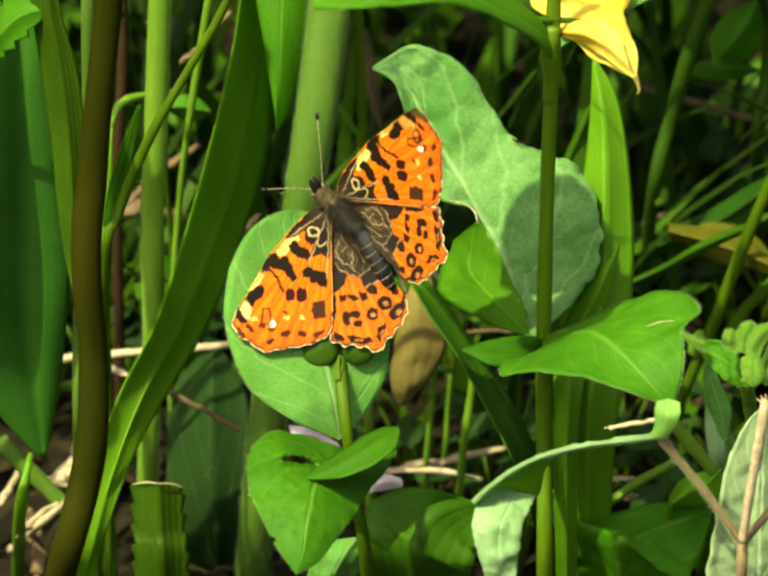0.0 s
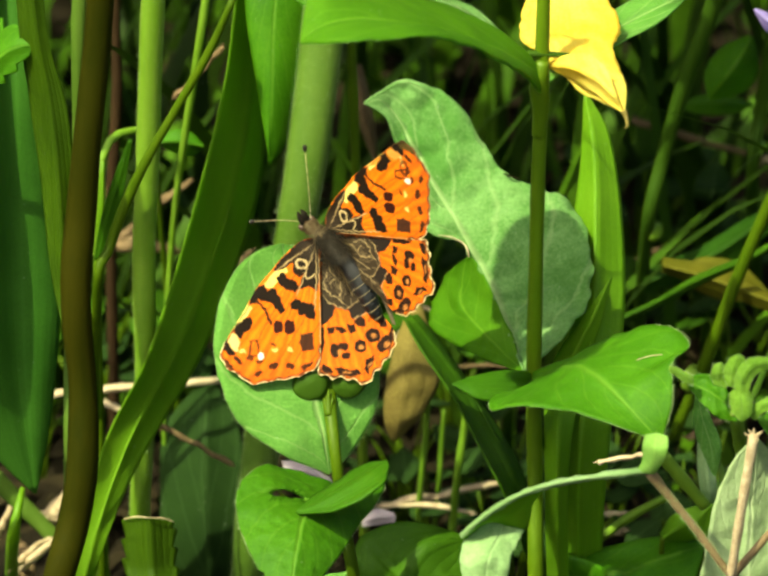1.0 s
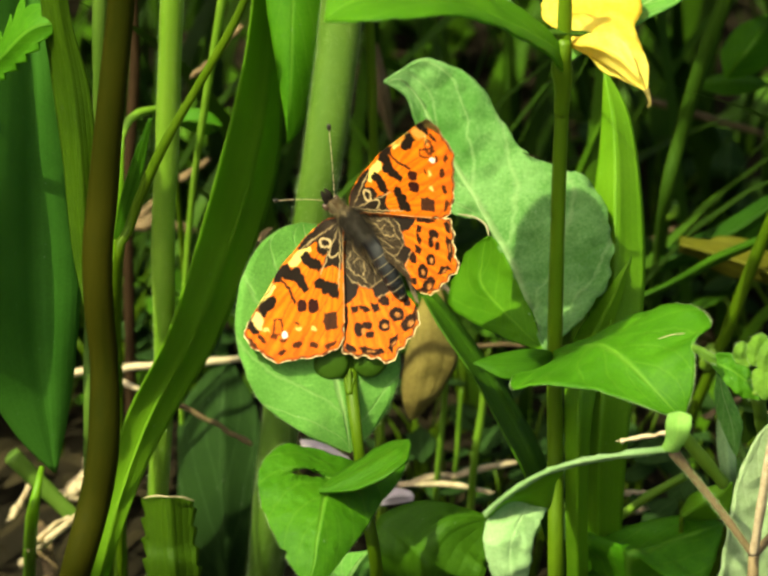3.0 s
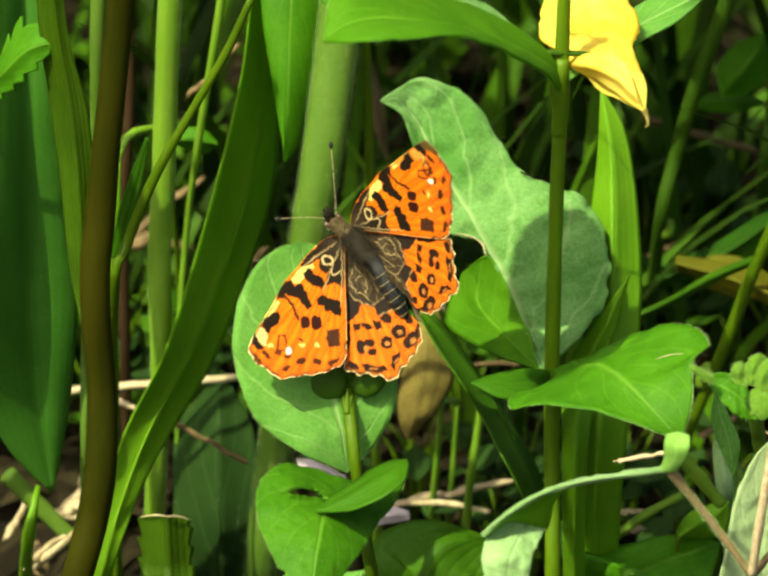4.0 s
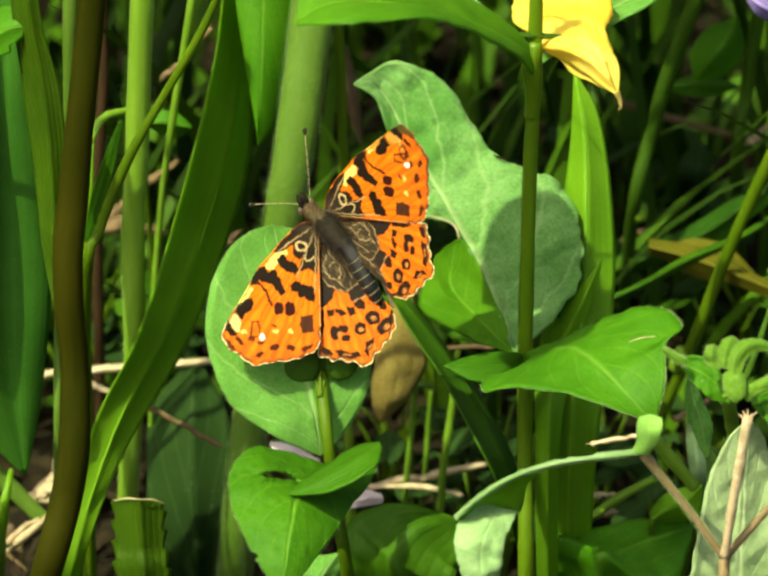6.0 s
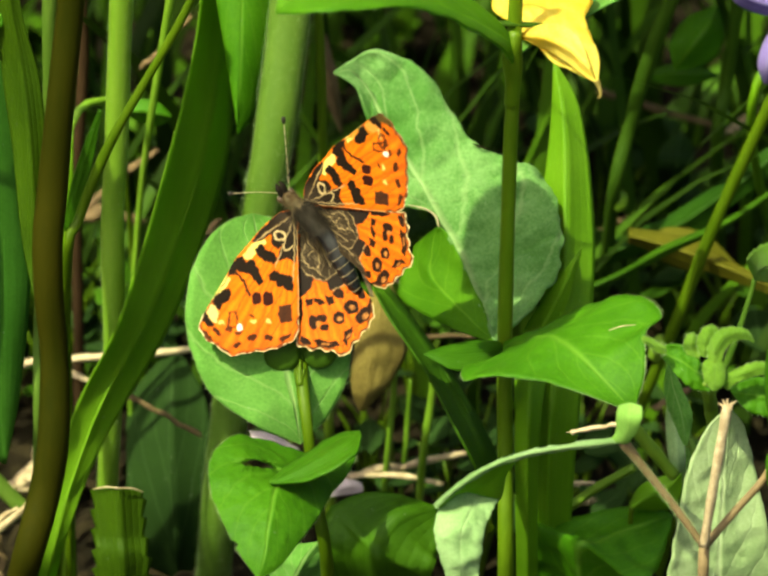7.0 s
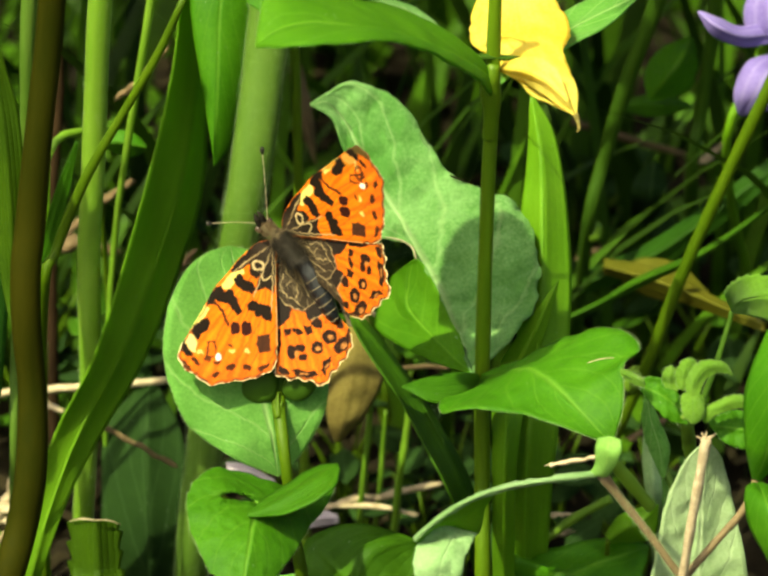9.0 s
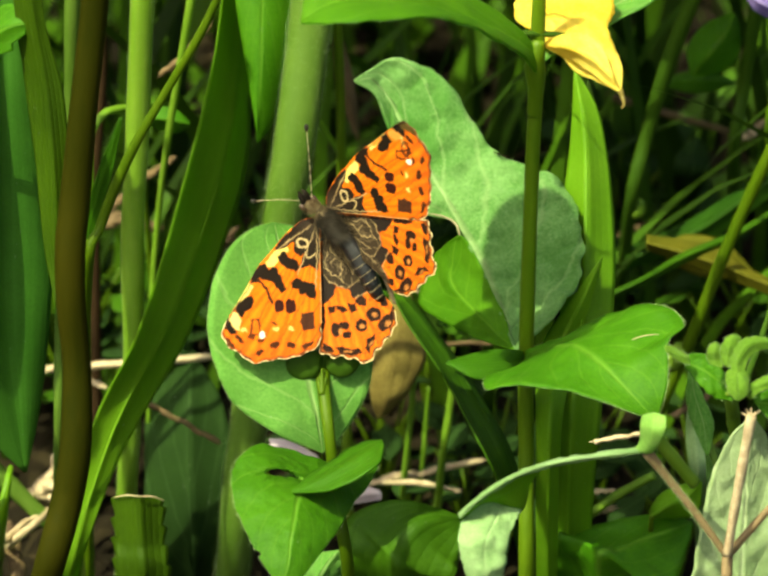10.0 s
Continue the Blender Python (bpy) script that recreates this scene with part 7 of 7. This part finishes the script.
def build_butterfly():
    home = Vector((-0.0062, -0.0007, 0.0783))
    t = thing("butterfly", home, "orange butterfly with black spots, wings spread on a seed head", "butterfly")
    here = Matrix.Translation(-home)
    u = UNIT
    wings = {}
    left = wing_frame((-0.0063, -0.0011, 0.0786), (-0.0167, -0.0076, 0.0683), (-0.0059, -0.0077, 0.0662), (-190 * u, -220 * u), (7 * u, -255 * u))
    right = wing_frame((-0.0050, -0.0005, 0.0797), (0.0029, -0.0048, 0.0927), (0.0058, -0.0087, 0.0831), (190 * u, -220 * u), (-7 * u, -255 * u))
    hleft = wing_frame((-0.0057, -0.0005, 0.0779), (-0.0055, -0.0077, 0.0658), (0.0025, -0.0065, 0.0686), (5 * u, -255 * u), (148 * u, -200 * u))
    hright = wing_frame((-0.0045, 0.0000, 0.0787), (0.0052, -0.0084, 0.0822), (0.0026, -0.0095, 0.0730), (-5 * u, -255 * u), (-148 * u, -200 * u))
    for name, key, m, outline, org, mir, col in (("forewing", "fl", left, FORE, (690, 435), False, forewing_colours), ("forewing", "fr", right, FORE, (690, 435), True, far_forewing_colours),
                                                 ("hindwing", "hl", hleft, HIND, (700, 440), False, hindwing_colours), ("hindwing", "hr", hright, HIND, (700, 440), True, hindwing_colours)):
        w = wing_mesh(name, outline, org, mir, col, 0.25)
        w["label"] = "orange wing with black spots and pale fringe" if name == "forewing" else "orange rounded wing with ringed black spots"
        w.parent = t
        w.matrix_basis = here @ m
        wings[key] = w
    a, b = Vector((-0.0046, -0.0029, 0.0789)), Vector((0.0001, -0.0051, 0.0731))
    ax = (b - a).normalized()
    toward = Vector((0, -0.866, 0.5))
    sd = ax.cross(toward).normalized()
    blob("thorax", Vector((-0.0048, -0.0023, 0.0787)), (sd * 0.00115, toward * 0.0012, ax * 0.0024), M_FUR, t, "dark grey furry thorax", lump=0.08)
    tail = [Vector((-0.0032, -0.0026, 0.0772)), Vector((-0.0019, -0.0036, 0.0756)), Vector((-0.0008, -0.0044, 0.0739)), Vector((0.0000, -0.0050, 0.0724)), Vector((0.0006, -0.0053, 0.0713)), Vector((0.0010, -0.0054, 0.0706))]
    ab = tube("abdomen", tail, [0.0009, 0.00115, 0.00115, 0.00095, 0.0007, 0.0003], M_TAIL, t, "dark ringed abdomen", seg=20, steps=40, rough=0.01)
    runs = np.concatenate([[0], np.cumsum([(b - a).length for a, b in zip(tail, tail[1:])])])
    line, girth = spline(tail, 41), np.interp(np.linspace(0, 1, 41), runs / runs[-1], [0.0009, 0.00115, 0.00115, 0.00095, 0.0007, 0.0003])
    for i in range(12, 38, 5):
        ring = []
        c = Vector(line[i])
        for k in range(15):
            q = radians(-75 + 12 * k)
            ring.append(c + (sd * math.sin(q) + toward * math.cos(q)) * girth[i] * 1.01 + ax * 0.00022 * math.cos(q))
        tube("ring", ring, [0.00002, 0.00004, 0.00005, 0.00006, 0.00003], M_FOLD, ab, "pale band", seg=6, steps=18)
    leaf("wing_fold", [(-0.0011, -0.0024, 0.0775), (0.0004, -0.0040, 0.0748), (0.0013, -0.0051, 0.0728), (0.0023, -0.0059, 0.0705)], [(-0.0008, -0.0027, 0.0775), (0.0008, -0.0045, 0.0748), (0.0017, -0.0056, 0.0728), (0.0025, -0.0061, 0.0705)],
         [(-0.0005, -0.0027, 0.0774), (0.0011, -0.0044, 0.0746), (0.0021, -0.0055, 0.0726), (0.0027, -0.0061, 0.0704)], M_FOLD, t, "grey-brown inner fold of the wing", nu=24, nv=4, cup=0.02, thick=0.00006, seed=91)
    hd = blob("head", Vector((-0.0068, -0.0017, 0.0807)), (sd * 0.00095, toward * 0.0009, ax * 0.0010), M_TAWNY, t, "small brown furry head", lump=0.08)
    for sg in (-1, 1):
        blob("eye", Vector((-0.0072, -0.0017, 0.0810)) + sd * 0.00075 * sg, (sd * 0.0004, toward * 0.0005, ax * 0.0005), M_EYE, hd, "dark round eye", nu=14, nv=10, lump=0)
        tube("palp", [Vector((-0.0074, -0.0018, 0.0812)) + sd * 0.0003 * sg, Vector((-0.0078, -0.0019, 0.0822)) + sd * 0.0003 * sg, Vector((-0.0081, -0.0018, 0.0827)) + sd * 0.0002 * sg], [0.0003, 0.00035, 0.0001], M_FUR, hd, "hairy palp", seg=8, steps=8)
    for pts in ([(-0.0068, -0.0017, 0.0815), (-0.0070, -0.0018, 0.0854), (-0.0074, -0.0016, 0.0908)], [(-0.0075, -0.0018, 0.0813), (-0.0101, -0.0031, 0.0822), (-0.0135, -0.0049, 0.0830)]):
        an = tube("antenna", pts, [0.00005, 0.000045, 0.000045], M_CREAM, t, "thin ringed antenna", seg=6, steps=24)
        q = spline(pts, 24)
        for i in range(2, 20, 3):
            tube("band", [q[i], q[i] * 0.45 + q[i + 1] * 0.55], [0.00005, 0.00005], M_BLACK, an, "dark band", seg=6, steps=2)
        tube("club", [q[21], q[22], q[23]], [0.0001, 0.00028, 0.00022], M_BLACK, an, "black club", seg=8, steps=8)
    # long hair of the thorax and the wing roots
    rng = random.Random(4)
    def fur(name, count, start, end, spread, lift, length, mat, label):
        hv, hf = [], []
        for _ in range(count):
            c = Vector(start).lerp(Vector(end), rng.random())
            q = rng.uniform(*spread)
            o = sd * math.sin(q) + toward * math.cos(q)
            root = c + o * lift
            tip = root + (o * rng.uniform(0.15, 0.5) + ax * rng.uniform(0.3, 1.1) + sd * rng.uniform(-0.6, 0.6)) * length * rng.uniform(0.5, 1.2)
            w = ax.cross(o).normalized() * 0.000018
            k = len(hv)
            hv += [root - w, root + w, tip]
            hf.append((k, k + 1, k + 2))
        tagged(link_mesh(name, hv, hf, mat, t, label, smooth=False), kind="stuff")
    fur("fur", 2200, (-0.0056, -0.0017, 0.0797), (-0.0036, -0.0029, 0.0775), (-1.5, 1.5), 0.00105, 0.0013, M_FUR, "long dark hairs")
    fur("fur", 900, (-0.0057, -0.0017, 0.0798), (-0.0034, -0.0032, 0.0772), (-1.5, 1.5), 0.00105, 0.0013, M_GREYHAIR, "long grey hairs")
    fur("fur", 700, (-0.0057, -0.0015, 0.0797), (-0.0010, -0.0040, 0.0740), (-1.6, -1.1), 0.0011, 0.0020, M_BROWNHAIR, "tawny hairs along the wing root")
    fur("fur", 700, (-0.0057, -0.0015, 0.0797), (-0.0019, -0.0034, 0.0757), (1.1, 1.6), 0.0011, 0.0019, M_BROWNHAIR, "tawny hairs along the wing root")
    fur("fur", 420, (-0.0073, -0.0015, 0.0811), (-0.0058, -0.0019, 0.0798), (-1.5, 1.5), 0.0009, 0.0009, M_BROWNHAIR, "tawny hairs of the head")
    for sx in (-1, 1):
        for k in range(2):
            r = Vector((-0.0052, -0.0011, 0.0785)) + sd * 0.001 * sx + ax * 0.0015 * k
            tube("leg", [r, r + sd * 0.003 * sx - toward * 0.001, r + sd * 0.0035 * sx - toward * 0.005 + ax * 0.003], [0.00015, 0.00013, 0.00008], M_BLACK, t, "thin leg", seg=6, steps=8)
    return t, home, wings


butterfly, butterfly_home, butterfly_wings = build_butterfly()


# ---- what moves ----
def motions():
    side, up = Vector((1, 0, 0)), Vector((0, 0.5, 0.866))
    perch = butterfly_home + Vector((0, -0.00087, 0.0005))
    rows = []
    # seconds, millimetres sideways and up: it shuffles on its perch
    for s, dx, dy in ((0, -0.03, -0.05), (0.5, -0.11, 0.06), (1, -0.22, 0.18), (1.5, -0.26, 0.17), (2, -0.25, 0.08), (2.5, -0.19, 0.09), (2.7, -0.19, 0.09), (3.8, 1.09, 0.48), (4, 0.52, 0.36), (4.5, 1.02, 0.08), (5, 1.39, 0.30),
                      (5.5, 0.62, 0.06), (5.7, 0.62, 0.02), (6.8, 0.53, 0.02), (7, 0.51, -0.02), (7.5, 0.31, -0.02), (8, 0.43, 0.08), (8.5, 0.37, 0.14), (9, 0.56, 0.27), (9.5, 0.50, 0.19), (10, 0.56, 0.15)):
        rows.append((s, Matrix.Translation(perch + side * dx * 0.001 + up * dy * 0.001)))
    walk(butterfly, rows)
    # the wings are lifted a little about the body's axis and lowered again, the one over the leaf more
    axis = Vector((0.0001, -0.0049, 0.0730)) - Vector((-0.0071, -0.0006, 0.0804))
    over_leaf = ((0, 0), (2.7, 0), (3.8, 17), (4, 13), (4.5, 14), (5, 20), (5.5, 5), (5.7, 12), (6.8, 12), (7, 6), (7.5, 6), (8.5, 10), (9, 8), (10, 6))
    other = ((0, 0), (2.7, 0), (3.8, 2), (4, 3), (4.5, 1), (5, 2.5), (5.5, 1), (7.5, 1), (8, 2), (9, 2.7), (9.5, 1.8), (10, 1))
    for key, lifts, way in (("fl", over_leaf, -1), ("hl", over_leaf, -0.6), ("fr", other, 1), ("hr", other, 0.6)):
        wing = butterfly_wings[key]
        rest = wing.matrix_basis.copy()
        hinge = rest.translation.copy()
        rows = []
        for s, lift in lifts:
            turn = Matrix.Translation(hinge) @ Matrix.Rotation(radians(way * lift), 4, axis) @ Matrix.Translation(-hinge)
            rows.append((s, turn @ rest))
        walk(wing, rows)


motions()
